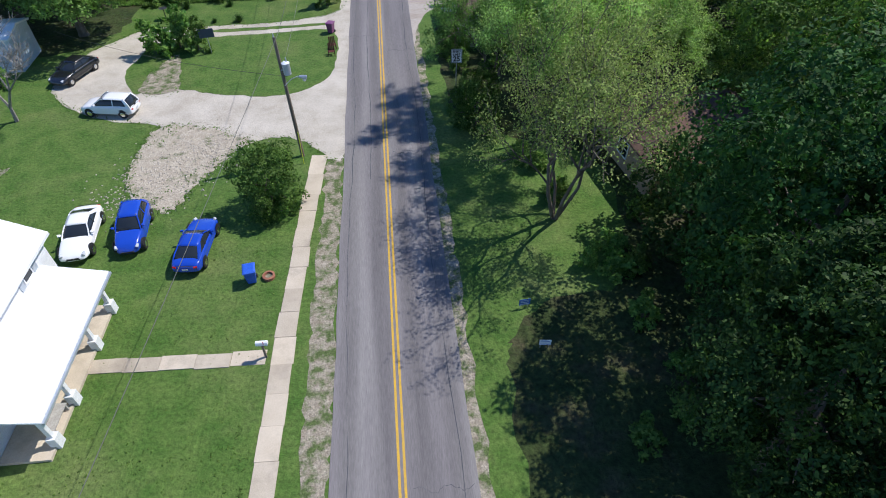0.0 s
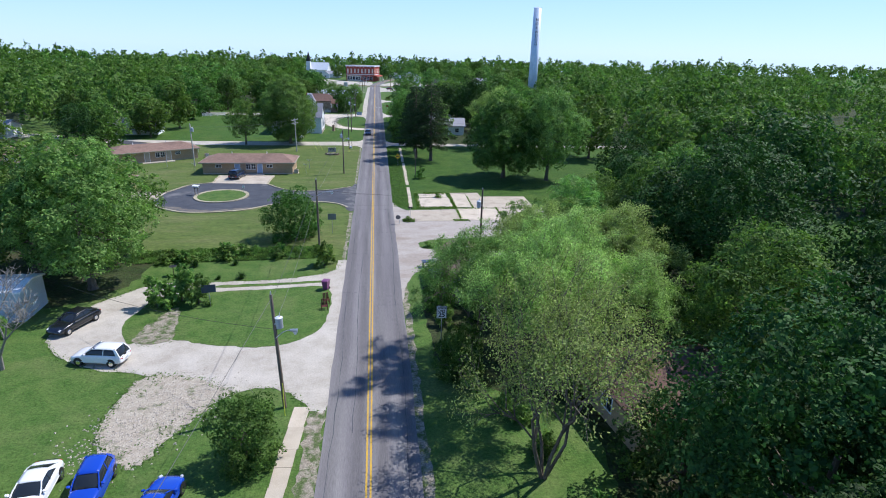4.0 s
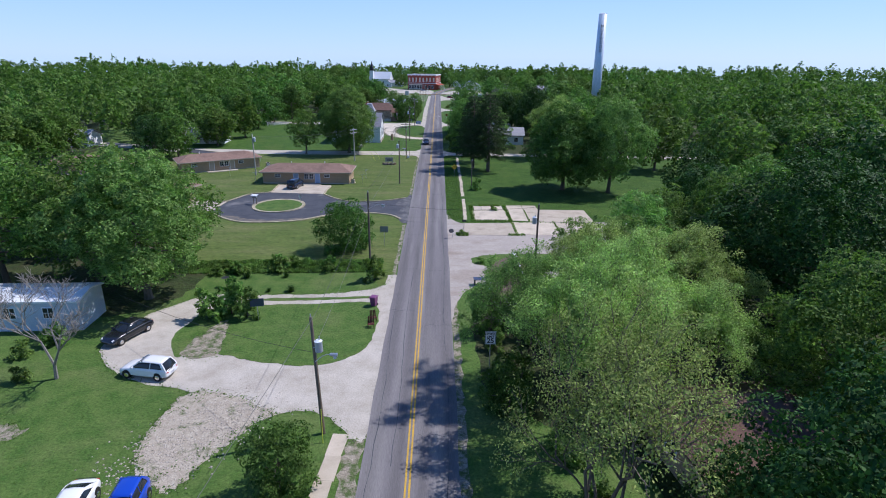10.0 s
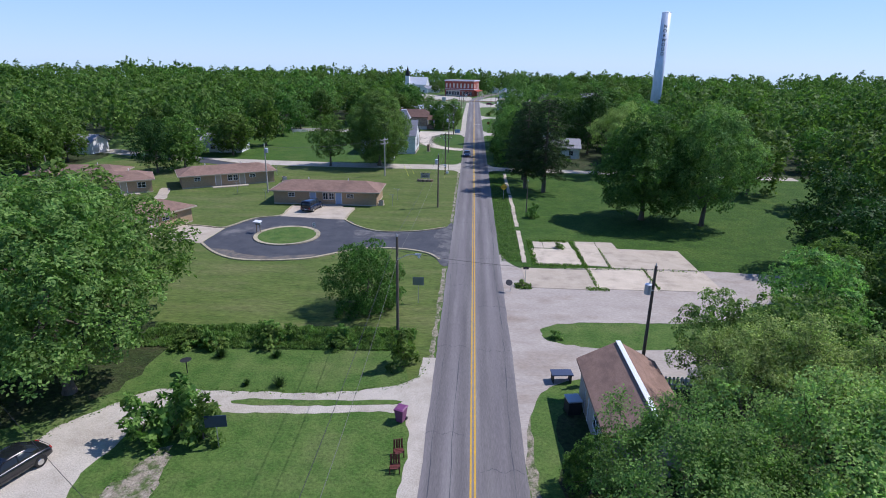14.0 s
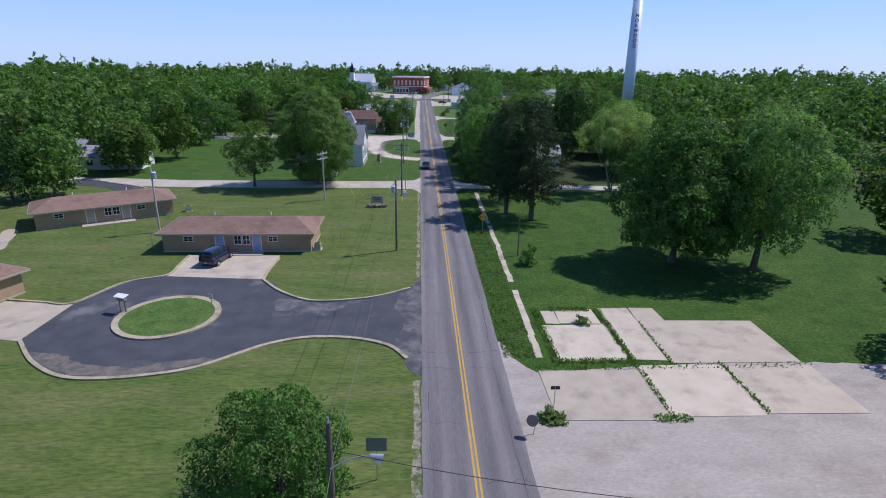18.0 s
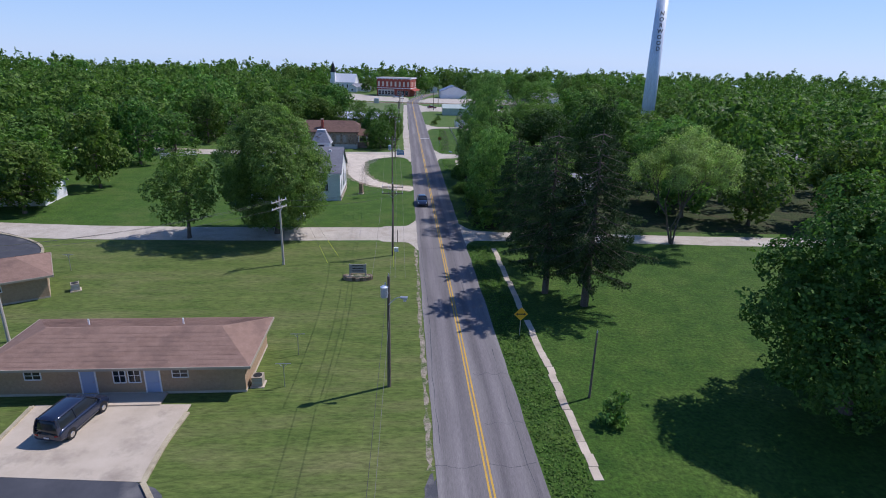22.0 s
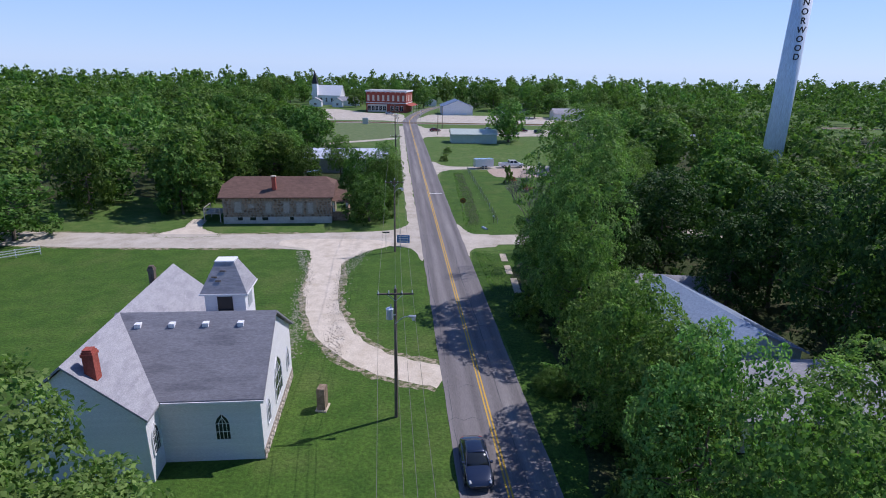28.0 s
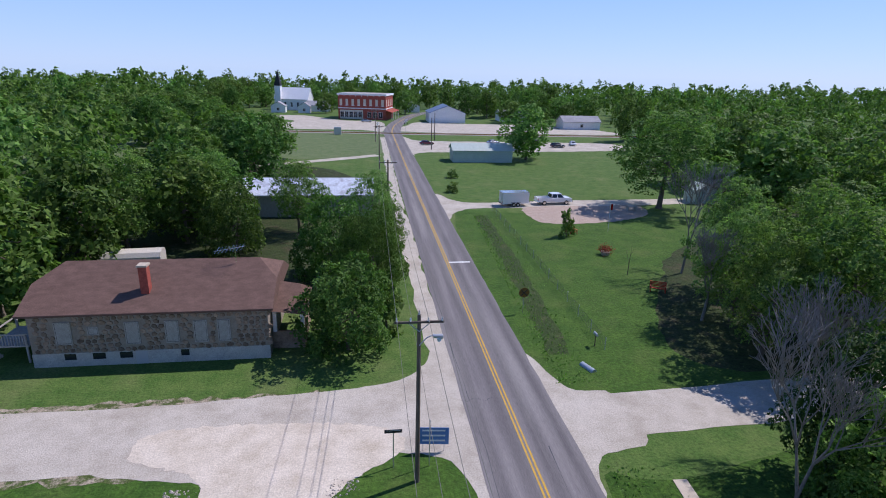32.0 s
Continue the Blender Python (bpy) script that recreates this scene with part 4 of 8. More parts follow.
def wall_box(L, W, h, t=0.25, opens=()):
    """Four walls with thickness."""
    return boxes((-L / 2, -W / 2, -0.1, L / 2, -W / 2 + t, h), (-L / 2, W / 2 - t, -0.1, L / 2, W / 2, h), (-L / 2, -W / 2 + t, -0.1, -L / 2 + t, W / 2 - t, h), (L / 2 - t, -W / 2 + t, -0.1, L / 2, W / 2 - t, h))


M_DOORB = plain("blue_door", (0.3, 0.38, 0.55), 0.5)
M_DOORT = plain("tan_door", (0.4, 0.34, 0.26), 0.5)
M_GREYW = plain("grey_window_frame", (0.45, 0.45, 0.45), 0.5)


def shingle_rows(roof, L, W, z0, z1, over, inset, n=9):
    """Raised courses across the two long slopes."""
    a, b = L / 2 + over, W / 2 + over
    bm = bmesh.new()
    for s in (-1, 1):
        for i in range(1, n):
            f = i / n
            y, z, x = s * b * (1 - f), z0 + 0.14 + (z1 - z0 - 0.14) * f, a - inset * f
            dy, dz = s * b / n * 0.5, -(z1 - z0 - 0.14) / n * 0.5
            solid(bm, [(-x, y, z + 0.03), (x, y, z + 0.03), (x, y + dy, z + dz + 0.012), (-x, y + dy, z + dz + 0.012), (-x, y, z - 0.02), (x, y, z - 0.02)], [(0, 1, 2, 3), (4, 5, 1, 0)])
    tagged(part("shingle", bm, roof.data.materials[0], roof), kind="stuff")


def duplex(x, y, rot, L, W, wins, doors, label, ridge=3.55, ac=None):
    h = thing("duplex_house", x, y, 0, rot, label, "house", "tan brick duplex houses")
    part("wall", wall_box(L, W, 2.3), M_BRICK, h, "tan brick wall")
    roof = part("roof", hip_roof(L, W, 2.25, ridge, 0.55, 2.9), M_SHINGLE, h, "faded reddish-brown shingle roof")
    shingle_rows(roof, L, W, 2.25, ridge, 0.55, 2.9)
    part("fascia", boxes((-L / 2 - 0.58, -W / 2 - 0.6, 2.2, L / 2 + 0.58, -W / 2 - 0.555, 2.4), (L / 2 + 0.555, -W / 2 - 0.55, 2.2, L / 2 + 0.6, W / 2 + 0.55, 2.4), (-L / 2 - 0.6, -W / 2 - 0.55, 2.2, -L / 2 - 0.555, W / 2 + 0.55, 2.4)), M_DOORT, h)
    for i, (vx, vy) in enumerate(((-L * 0.22, 1.0), (L * 0.18, 1.0))):
        part("roof_vent", rods(((vx, vy, 3.0), (vx, vy, 3.75), 0.07)), M_WHITE, h, "white roof vent pipe")
    for wx, wz, ww, wh in wins:
        window(h, wx, -W / 2, wz, ww, wh, 0, M_WHITE)
    for dx, mat in doors:
        door(h, dx, -W / 2, 0.05, 0.92, 2.03, 0, mat)
    part("foundation", boxes((-L / 2 - 0.03, -W / 2 - 0.03, -0.1, L / 2 + 0.03, -W / 2 - 0.002, 0.18), (L / 2 + 0.002, -W / 2, -0.1, L / 2 + 0.03, W / 2, 0.18)), M_CONC, h)
    part("step", boxes((-3.2, -W / 2 - 1.5, -0.05, 3.2, -W / 2 - 0.04, 0.12)), M_CONC, h, "concrete porch slab")
    return h


WA = [(-5.6, 1.35, 1.0, 0.55), (0.1, 1.0, 0.75, 1.0), (1.1, 1.0, 0.75, 1.0), (4.2, 1.35, 1.0, 0.55)]
duplex(-24.6, 116.0, 0.5, 17.2, 6.8, WA, [(-2.0, M_DOORB), (2.3, M_DOORB)], "long tan brick duplex with a brown hip roof")
duplex(-47.9, 128.4, 31, 16.6, 6.8, WA, [(-2.0, M_DOORT), (2.3, M_DOORT)], "tan brick duplex with a faded hip roof")
duplex(-63.5, 118.5, 32, 10.5, 6.8, [(3.6, 1.0, 1.2, 0.9), (-1, 1.0, 1.0, 0.9)], [(0.8, M_DOORT)], "small tan brick house with a hip roof")
duplex(-47.5, 93.4, 69, 17.5, 6.8, WA, [(-2.0, M_DOORT), (2.3, M_DOORT)], "tan brick duplex beside the turning circle")
duplex(-74, 124, 10, 15, 6.8, WA, [(0.5, M_DOORT)], "tan brick house behind the trees")

# ---- water tower ----
tw = thing("water_tower", 67.7, 243.7, 0, 0, "tall tapered pale blue steel standpipe with town lettering", "water tower")
bm = bmesh.new()
rod(bm, (0, 0, -0.2), (0, 0, 41.3), 1.95, 1.6, 40)
part("tank", bm, M_TOWER, tw, "pale blue steel shell", True)
part("cap", rods(((0, 0, 41.3), (0, 0, 41.75), 1.64, 0.3), n=40), M_TOWER, tw)

# ---- church ----
ch = thing("church", -21, 176, 0, 0, "old white church with grey shingle roofs and belfry", "church")


def gable_block(x0, x1, y0, y1, eave, ridge, along, over=0.35):
    """Wall solid with gables, and a roof of two thick slabs; along: the ridge's axis."""
    w = bmesh.new()
    if along == "x":
        m = (y0 + y1) / 2
        v = [(x, y, z) for x in (x0, x1) for y, z in ((y0, -0.1), (y1, -0.1), (y1, eave), (m, ridge - 0.12), (y0, eave))]
    else:
        m = (x0 + x1) / 2
        v = [(x, y, z) for y in (y0, y1) for x, z in ((x0, -0.1), (x1, -0.1), (x1, eave), (m, ridge - 0.12), (x0, eave))]
    solid(w, v, [(0, 1, 2, 3, 4), (5, 6, 7, 8, 9), (0, 1, 6, 5), (1, 2, 7, 6), (4, 0, 5, 9), (2, 3, 8, 7), (3, 4, 9, 8)])
    r = bmesh.new()
    half = (y1 - y0 if along == "x" else x1 - x0) / 2
    drop = (ridge - eave) / half * over
    t = 0.16
    for s in (-1, 1):
        e = s * (half + over)
        lo = eave - drop
        pts = []
        for q in ((x0 - over, x1 + over) if along == "x" else (y0 - over, y1 + over)):
            for c, z in ((0, ridge), (e, lo), (e, lo + t), (0, ridge + t)):
                pts.append((q, m + c, z) if along == "x" else (m + c, q, z))
        solid(r, pts, [(0, 1, 2, 3), (7, 6, 5, 4), (1, 5, 6, 2), (2, 6, 7, 3), (0, 4, 5, 1), (0, 3, 7, 4)])
    return w, r


w, r = gable_block(-4.4, 5.75, -6.2, 4.2, 4.7, 8.1, "x", 0.3)
part("east_wing_wall", w, M_WHITE, ch, "white clapboard wall")
part("east_wing_roof", r, M_SHINGLE_B, ch, "blue-grey shingle roof")
bm = bmesh.new()
for k in range(1, 30):                                   # shingle courses on the slope to the south
    f = k / 30
    y, z, x = -6.5 + 5.5 * f, 4.67 + 3.6 * f, -1.2 - 3.2 * f
    solid(bm, [(x, y, z + 0.022), (6.04, y, z + 0.022), (6.04, y - 0.17, z - 0.1), (x, y - 0.17, z - 0.1), (x, y, z - 0.02), (6.04, y, z - 0.02)], [(0, 1, 2, 3), (4, 5, 1, 0)])
tagged(part("shingle", bm, M_SHINGLE_B, ch), kind="stuff")
w, r = gable_block(-8.4, -0.5, -8.0, 8.6, 4.7, 8.13, "y", 0.3)
part("nave_wall", w, M_WHITE, ch, "white clapboard wall")
part("nave_roof", r, M_SHINGLE_G, ch, "pale grey shingle roof")

# ---- stone hall ----
st = thing("stone_hall", -25.4, 232.0, 0, 0.5, "long field-stone hall with a brown shingle roof", "hall")
SL, SW, SE = 16.9, 9.2, 4.3
part("wall", wall_box(SL, SW, SE, 0.4), M_MORTAR, st, "rubble stone wall with pale joints")
v = []
a, b = SL / 2 + 0.5, SW / 2 + 0.5
J, jz, rz = 1.6, 5.75, 6.8
k = b * (rz - jz) / (rz - SE)
vv = [(-a, -b, SE - 0.1), (a, -b, SE - 0.1), (a, b, SE - 0.1), (-a, b, SE - 0.1), (-a, -b, SE + 0.06), (a, -b, SE + 0.06), (a, b, SE + 0.06), (-a, b, SE + 0.06), (-a, -k, jz), (-a, k, jz), (a, -k, jz), (a, k, jz), (-a + J, 0, rz), (a - J, 0, rz)]
part("roof", solid(bmesh.new(), vv, [(3, 2, 1, 0), (0, 1, 5, 4), (2, 3, 7, 6), (4, 5, 10, 13, 12, 8), (6, 7, 9, 12, 13, 11), (8, 12, 9), (10, 11, 13), (1, 2, 6, 11, 10, 5), (3, 0, 4, 8, 9, 7)]), M_SHINGLE_D, st, "dark brown shingle roof with clipped gables")

# ---- far town ----
rb = thing("brick_store", -9.0, 459, 0, -14, "two-storey red brick corner store with white cornice", "store")
part("wall", boxes((-11, -8, 0, 11, 8, 10.6)), M_RED, rb, "red brick wall")
part("cornice", boxes((-11.4, -8.4, 10.6, 11.4, 8.4, 11.3)), M_WHITE, rb, "white cornice")
part("cornice", boxes((-11.15, -8.15, 4.7, 11.15, 8.15, 5.1)), M_WHITE, rb, "white band above the shopfront")
bs = thing("metal_shed", 20, 329.5, 0, 0, "low blue-green metal shed", "shed")
w, r = gable_block(-7.6, 7.6, -3.2, 3.2, 3.0, 4.4, "x")
part("wall", w, M_TEAL, bs)
part("roof", r, M_TEAL, bs)
wb = thing("white_shop", 26.5, 446, 0, 0, "white metal-sided gabled shop", "shop")
w, r = gable_block(-8, 8, -8, 8, 4.3, 7.4, "y")
part("wall", w, M_WHITE, wb)
part("roof", r, surface("dark_blue_metal_roof", (0.1, 0.13, 0.22), (0.13, 0.17, 0.27), 0.8, 0.4, 6, 0.1), wb, "dark blue metal roof")

# ---- porch house ----
ph = thing("porch_house", -19, 16, 0, 0, "white house with a broad front porch", "house")
w, r = gable_block(-9, 1.9, -9, 5.2, 4.6, 7.6, "y")
part("wall", w, M_WHITE, ph)
part("roof", r, M_ROOFW, ph, "white metal roof")

# ---- trees: (kind, x, y, height, radius, label) ----
TREES_START = [
    ("dense2", 24, -4, 15, 8), ("dense2", 15, -1, 12, 5.5), ("dense", 22, 3.5, 15, 7.5), ("dense", 15.5, 8.5, 13, 5.5), ("dense2", 34, 11, 15, 8), ("dense", 25, 12.5, 15, 7),
    ("dense", 19.0, 15.5, 15.5, 7.2),
]
TREES_DRIVES = [
    ("dense", 32, 20, 16, 7), ("dense", 26, 21, 10.5, 6.0), ("dense2", 17.6, 22.2, 7.5, 4.0), ("airy", 10.7, 25.3, 14.0, 6.3), ("dense", 38, 28, 16, 7.5),
    ("airy2", 20.5, 36.5, 10.5, 4.6), ("airy2", 11.6, 33.4, 13.6, 5.2), ("green_maple", 28.2, 33.0, 12.4, 6.6), ("airy2", 16.8, 42.0, 12.5, 5.6), ("dense2", 48, 40, 16, 8), ("airy3", 8.9, 40.8, 11.2, 4.8), ("shrub_dark", 7.2, 36.5, 4.6, 2.4), ("shrub_dark", 6.8, 48.6, 3.8, 1.9),
    ("airy2", 23.5, 47, 11.5, 6), ("dense", 35.8, 48.5, 16.5, 9.0), ("airy2", 16.5, 50.5, 10.5, 5.0), ("dense2", 32, 54, 13, 6.5),
]
TREES_MEADOW = [
    ("oak3", 20.5, 55.5, 9.5, 4.6), ("oak3", 17.0, 58.8, 8.0, 3.6), ("oak3", 24.5, 61, 10.5, 5.0), ("dense2", 50, 62, 18, 9), ("oak", 36, 66, 12, 5.5), ("oak2", 30.5, 68, 9.5, 5),
    ("oak2", 45, 76, 12, 6), ("dense2", 38, 76, 11, 5.5), ("dense2", 60, 86, 14, 7), ("dense2", 42, 88, 12, 5.5), ("mid", 56, 100, 14, 7), ("mid", 72, 104, 14, 7),
    ("big_oak2", 34.6, 106.6, 17.5, 7.2), ("maple", 26.3, 109.0, 15.4, 8.2), ("mid", 62, 118, 14, 7), ("pine2", 13.2, 127.2, 17.8, 7.0), ("mid", 52, 130, 13, 7), ("pine", 10.0, 130.4, 17.2, 6.0),
    ("pine", 10.2, 138.5, 15, 5.0), ("airy2", 31.4, 147, 15.5, 7.0), ("pine2", 10.0, 148.6, 14, 4.8),
]
TREES_CHURCH = [
    ("oak2", 9.6, 155, 13.6, 5.0), ("oak3", 8.6, 160.5, 13, 4.6), ("oak3", 18.2, 161.5, 11.5, 4.6), ("oak", 9.6, 165, 11.5, 4.4), ("oak2", 8.7, 169.6, 12, 4.2), ("oak2", 40, 170, 14, 7),
    ("oak3", 14.0, 171.5, 7.0, 3.2), ("oak3", 9.4, 174, 11.2, 4.0), ("shrub", 5.7, 176.6, 1.7, 1.7), ("dense2", 31, 178, 17, 5.6),
]
TREES_SIDE = [
    ("oak2", 9.8, 183.6, 11.5, 4.2), ("oak", 12.6, 179.6, 8.2, 3.4), ("oak3", 9.2, 187.4, 15, 4.6), ("dense2", 28, 190, 11, 4.5), ("poplar", 13.0, 190.8, 21.5, 4.4), ("dense2", 34, 192, 14, 7), ("poplar", 10.6, 195.5, 20.5, 4.6),
    ("dense2", 17, 196, 12, 5), ("oak2", 9.0, 198.5, 7, 2.6), ("oak2", 13.0, 198.5, 13, 4.4), ("dense2", 19.5, 201, 11, 5), ("dense2", 26, 202, 13, 7), ("oak2", 15.8, 205.5, 9, 3.8),
]
TREES_PARK = [
    ("dense2", 20.5, 208, 8, 4.2), ("dense2", 26, 209, 11, 5), ("shrub", 16.5, 209, 3.5, 2.4), ("dense2", 16.8, 209.8, 9.5, 3.6), ("dense2", 31, 212, 12, 6), ("oak", 27, 221.5, 13, 6),
    ("oak2", 22.5, 224.0, 11, 4.6), ("oak2", 31, 228, 13, 6), ("oak3", 24.5, 231, 11, 4.4), ("oak2", 36, 236, 12, 6), ("oak3", 28, 238, 12, 4.6), ("mid", 58, 270, 14, 8),
    ("oak", 41, 276, 16.5, 10), ("mid", 66, 290, 15, 8), ("mid", 32.5, 331, 14, 8),
]
LEFT = [
    ("big_oak2", -28.6, 56.0, 15.2, 7.9), ("oak2", -36, 60, 15, 8.2), ("oak", -45.5, 59, 14, 8), ("oak2", -31, 66, 13, 7), ("mid", -40, 74, 13, 6.5), ("mid", -52, 70, 14, 7), ("mid", -57, 50, 14, 7), ("shrub", -10.2, 71.6, 6.2, 4.0),
    ("oak", -32.6, 149.0, 11.5, 5.2), ("big_oak", -21.7, 151.2, 16.6, 7.9), ("shrub_dark", -7.3, 28.2, 4.4, 2.6), ("shrub_dark", -10.9, 228.4, 7.4, 4.6), ("shrub_dark", -25.0, 254, 8.6, 4.4), ("shrub_dark", -13.4, 246, 8.8, 4.6), ("shrub", -9.0, 240, 8.0, 4.0), ("oak2", -30, 263, 11, 5.5), ("oak", -18.5, 263, 10, 4.4), ("oak3", -8.5, 260, 9, 3.6), ("oak2", -38, 256, 12, 6), ("oak2", -6.5, 251, 7, 2.6),
    ("dense2", -66, 136, 11, 5), ("mid", -62, 140, 11, 5.5),
]
TAG = {"airy3": "light green bushy tree in fresh leaf", "poplar": "tall narrow fresh green poplar", "green_maple": "spreading green maple tree", "airy": "light green open-crowned tree in fresh leaf", "airy2": "light green bushy tree in fresh leaf", "oak": "full green broadleaf tree", "oak2": "broad leafy green tree", "big_oak2": "large spreading oak tree in fresh leaf", "big_oak": "large full oak tree in leaf", "maple": "broad dark green maple tree on the meadow", "oak3": "fresh green leafy tree", "shrub_dark": "rounded dense dark green shrub", "dense2": "dark green full-crowned tree", "dense": "dense dark green maple tree", "pine": "tall dark spruce with drooping branches", "mid": "round green broadleaf tree", "pine2": "tall dark spruce with drooping branches", "shrub": "rounded dense green small tree"}
for k, x, y, h, r in TREES_START + TREES_DRIVES + TREES_MEADOW + TREES_CHURCH + TREES_SIDE + TREES_PARK + LEFT:
    tree(k, x, y, h, r, TAG[k])
rnd = random.Random(5)


def wooded(x, y):
    """Where the far woods stand."""
    if x < 0:
        if y < 150:
            return x < -85
        if y < 232:
            return x < -50 - 0.25 * (y - 150) * (y < 190) - (10 if y > 190 else 0)
        if y < 335:
            return x < -30
        if y < 395:
            return x < -58
        return x < -64 or y > 530
    if y < 60:
        return x > 55
    if y < 150:
        return x > 80
    if y < 220:
        return x > 36
    if y < 300:
        return x > 55
    if y < 440:
        return x > 95
    return x > 100 or y > 545


def spaced(seed, x0, x1, y0, y1, gap):
    """Jittered places on a grid where the woods stand."""
    r = random.Random(seed)
    out = []
    y = y0
    while y < y1:
        x = x0
        while x < x1:
            q = (x + r.uniform(-0.42, 0.42) * gap, y + r.uniform(-0.42, 0.42) * gap)
            if wooded(*q):
                out.append(q)
            x += gap
        y += gap
    return out


near_edge = lambda x, y: (wooded(x + 14, y) and wooded(x - 14, y) and wooded(x, y - 14))
picked = [q for q in spaced(5, -130, 130, 60, 400, 10.0)]
edge = [q for q in picked if not near_edge(*q)][:250]
for x, y in edge:
    tree(rnd.choice(("mid2", "mid3", "mid3", "mid2") if x < 0 else ("mid", "mid2", "mid", "mid3")), x, y, rnd.uniform(9.5, 14), rnd.uniform(4.8, 7), "leafy tree at the edge of the town woods", group="woods round the town")
placed = []
while len(placed) < 62:                                   # trees standing in and behind the town
    x, y = rnd.uniform(-100, 100), rnd.uniform(372, 545)
    rx = 0.2 if y < 400 else 0.0035 * (y - 400) ** 2
    town = (-66 < x < -30 and 470 < y < 522) or (-30 < x < 42 and y < 474) or (-66 < x < 0 and y < 462) or (0 < x < 62 and y < 440) or (x < -66 and 385 < y < 412) or (x > 60 and 384 < y < 402)
    if town or abs(x - rx) < 9 or abs(x + 16) < 9 and 503 < y < 520 or any((x - p) ** 2 + (y - q) ** 2 < 60 for p, q in placed):
        continue
    placed.append((x, y))
    tree(rnd.choice(("mid", "mid", "mid2", "mid3")), x, y, rnd.uniform(10, 16.5), rnd.uniform(4.8, 7.4), "full leafy tree in the far town", group="trees of the far town")
rng = np.random.default_rng(9)
protos = []
for k, (lobed, groups, per, wide, size, cut_off) in enumerate([(18, 76, 8, 0.85, 0.42, 4.5)] * 5 + [(16, 50, 7, 1.0, 0.55, 5.2)] * 4 + [(12, 30, 5, 1.3, 0.85, 4.5)] * 3):
    lobes = [(x, y, z, r * 1.3) for x, y, z, r in make_lobes(rng, 12.5, 5.4, 1.5, lobed)]
    p, d = crown_points(rng, lobes, groups, per, wide)
    top = p[:, 2] > cut_off
    protos.append(leaves(rng, p[top], d[top], size, 0.0, 0.34, True))


def woods(name, places, label, material):
    out = []
    for x, y in places:
        far = max(abs(x) * 1.3, y)
        kind = rng.integers(0, 5) if far < 300 else (rng.integers(5, 9) if far < 560 else rng.integers(9, 12))
        a = rng.uniform(0, 6.3)
        hz = rng.uniform(0.6, 1.2) if y < 330 else rng.choice((rng.uniform(0.6, 1.0), rng.uniform(0.7, 1.15), rng.uniform(0.9, 1.35)))
        hz *= 0.98 + 0.5 * noise.noise(Vector((x * 0.012, y * 0.012, 0)))
        s = (0.4 + 0.6 * hz) * rng.uniform(0.85, 1.2)
        q = protos[kind] * np.array((s, s, hz))
        c, sn = math.cos(a), math.sin(a)
        out.append(np.stack([q[..., 0] * c - q[..., 1] * sn + x, q[..., 0] * sn + q[..., 1] * c + y, q[..., 2]], -1))
    tagged(new(name, quads_mesh(name, np.concatenate(out), material)), label, "woods", kind="stuff")


rest = [q for q in picked if near_edge(*q)] + [q for q in spaced(6, -330, 330, 40, 620, 15.0) if not (abs(q[0]) < 134 and 56 < q[1] < 404)]
cut = [[], [], []]
for i, q in enumerate(rest):
    cut[int(2.99 * (0.5 + 0.5 * noise.noise(Vector((q[0] * 0.02, q[1] * 0.02, 3)))))].append(q)
for places, m in zip(cut, (M_LEAF_W, M_LEAF_W, M_LEAF)):
    if places:
        woods("woods", places, "close green woods round the town", m)
woods("far_woods", [q for q in spaced(7, -800, 800, 60, 860, 25.0) if abs(q[0]) > 330 or q[1] > 620], "green woods reaching to the horizon", M_LEAF_W)

# ---- small helpers for things ----
def loft(sections, close=True):
    """A skin through rings of equal length."""
    bm = bmesh.new()
    rings = [[bm.verts.new(p) for p in ring] for ring in sections]
    n = len(rings[0])
    for a, b in zip(rings, rings[1:]):
        for i in range(n):
            bm.faces.new((a[i], a[(i + 1) % n], b[(i + 1) % n], b[i]))
    if close:
        bm.faces.new(rings[0][::-1])
        bm.faces.new(rings[-1])
    return bm


def disc_rod(parent, name, a, b, r, material, n=20, r2=None):
    return part(name, rods((a, b, r, r2), n=n), material, parent, smooth=False)


def words(name, text, size, material, parent, m, thick=0.008):
    """Flat lettering in the built-in font, as a mesh."""
    cu = bpy.data.curves.new(name, "FONT")
    cu.offset = size * 0.022
    cu.body, cu.size, cu.extrude, cu.align_x, cu.align_y = text, size, thick, "CENTER", "CENTER"
    tmp = bpy.data.objects.new(name, cu)
    me = bpy.data.meshes.new_from_object(tmp)
    bpy.data.objects.remove(tmp)
    me.materials.append(material)
    ob = new(name, me)
    ob.parent, ob.matrix_basis = parent, m
    return ob


def paint(name, col, metal=0.0):
    return plain(name, col, 0.25, metal, 0.8)


P_WHITE, P_BLUE, P_BLACK, P_NAVY, P_SILVER = paint("white_car_paint", (0.8, 0.8, 0.8)), paint("blue_car_paint", (0.012, 0.055, 0.42)), paint("black_car_paint", (0.012, 0.013, 0.016)), paint("dark_blue_car_paint", (0.02, 0.03, 0.06), 0.3), paint("silver_car_paint", (0.45, 0.46, 0.48), 0.5)
P_RED = plain("red_lens", (0.4, 0.01, 0.01), 0.2)
P_LAMP = plain("clear_lens", (0.5, 0.52, 0.55), 0.1)
P_DARKRED = paint("dark_red_car_paint", (0.12, 0.015, 0.02))

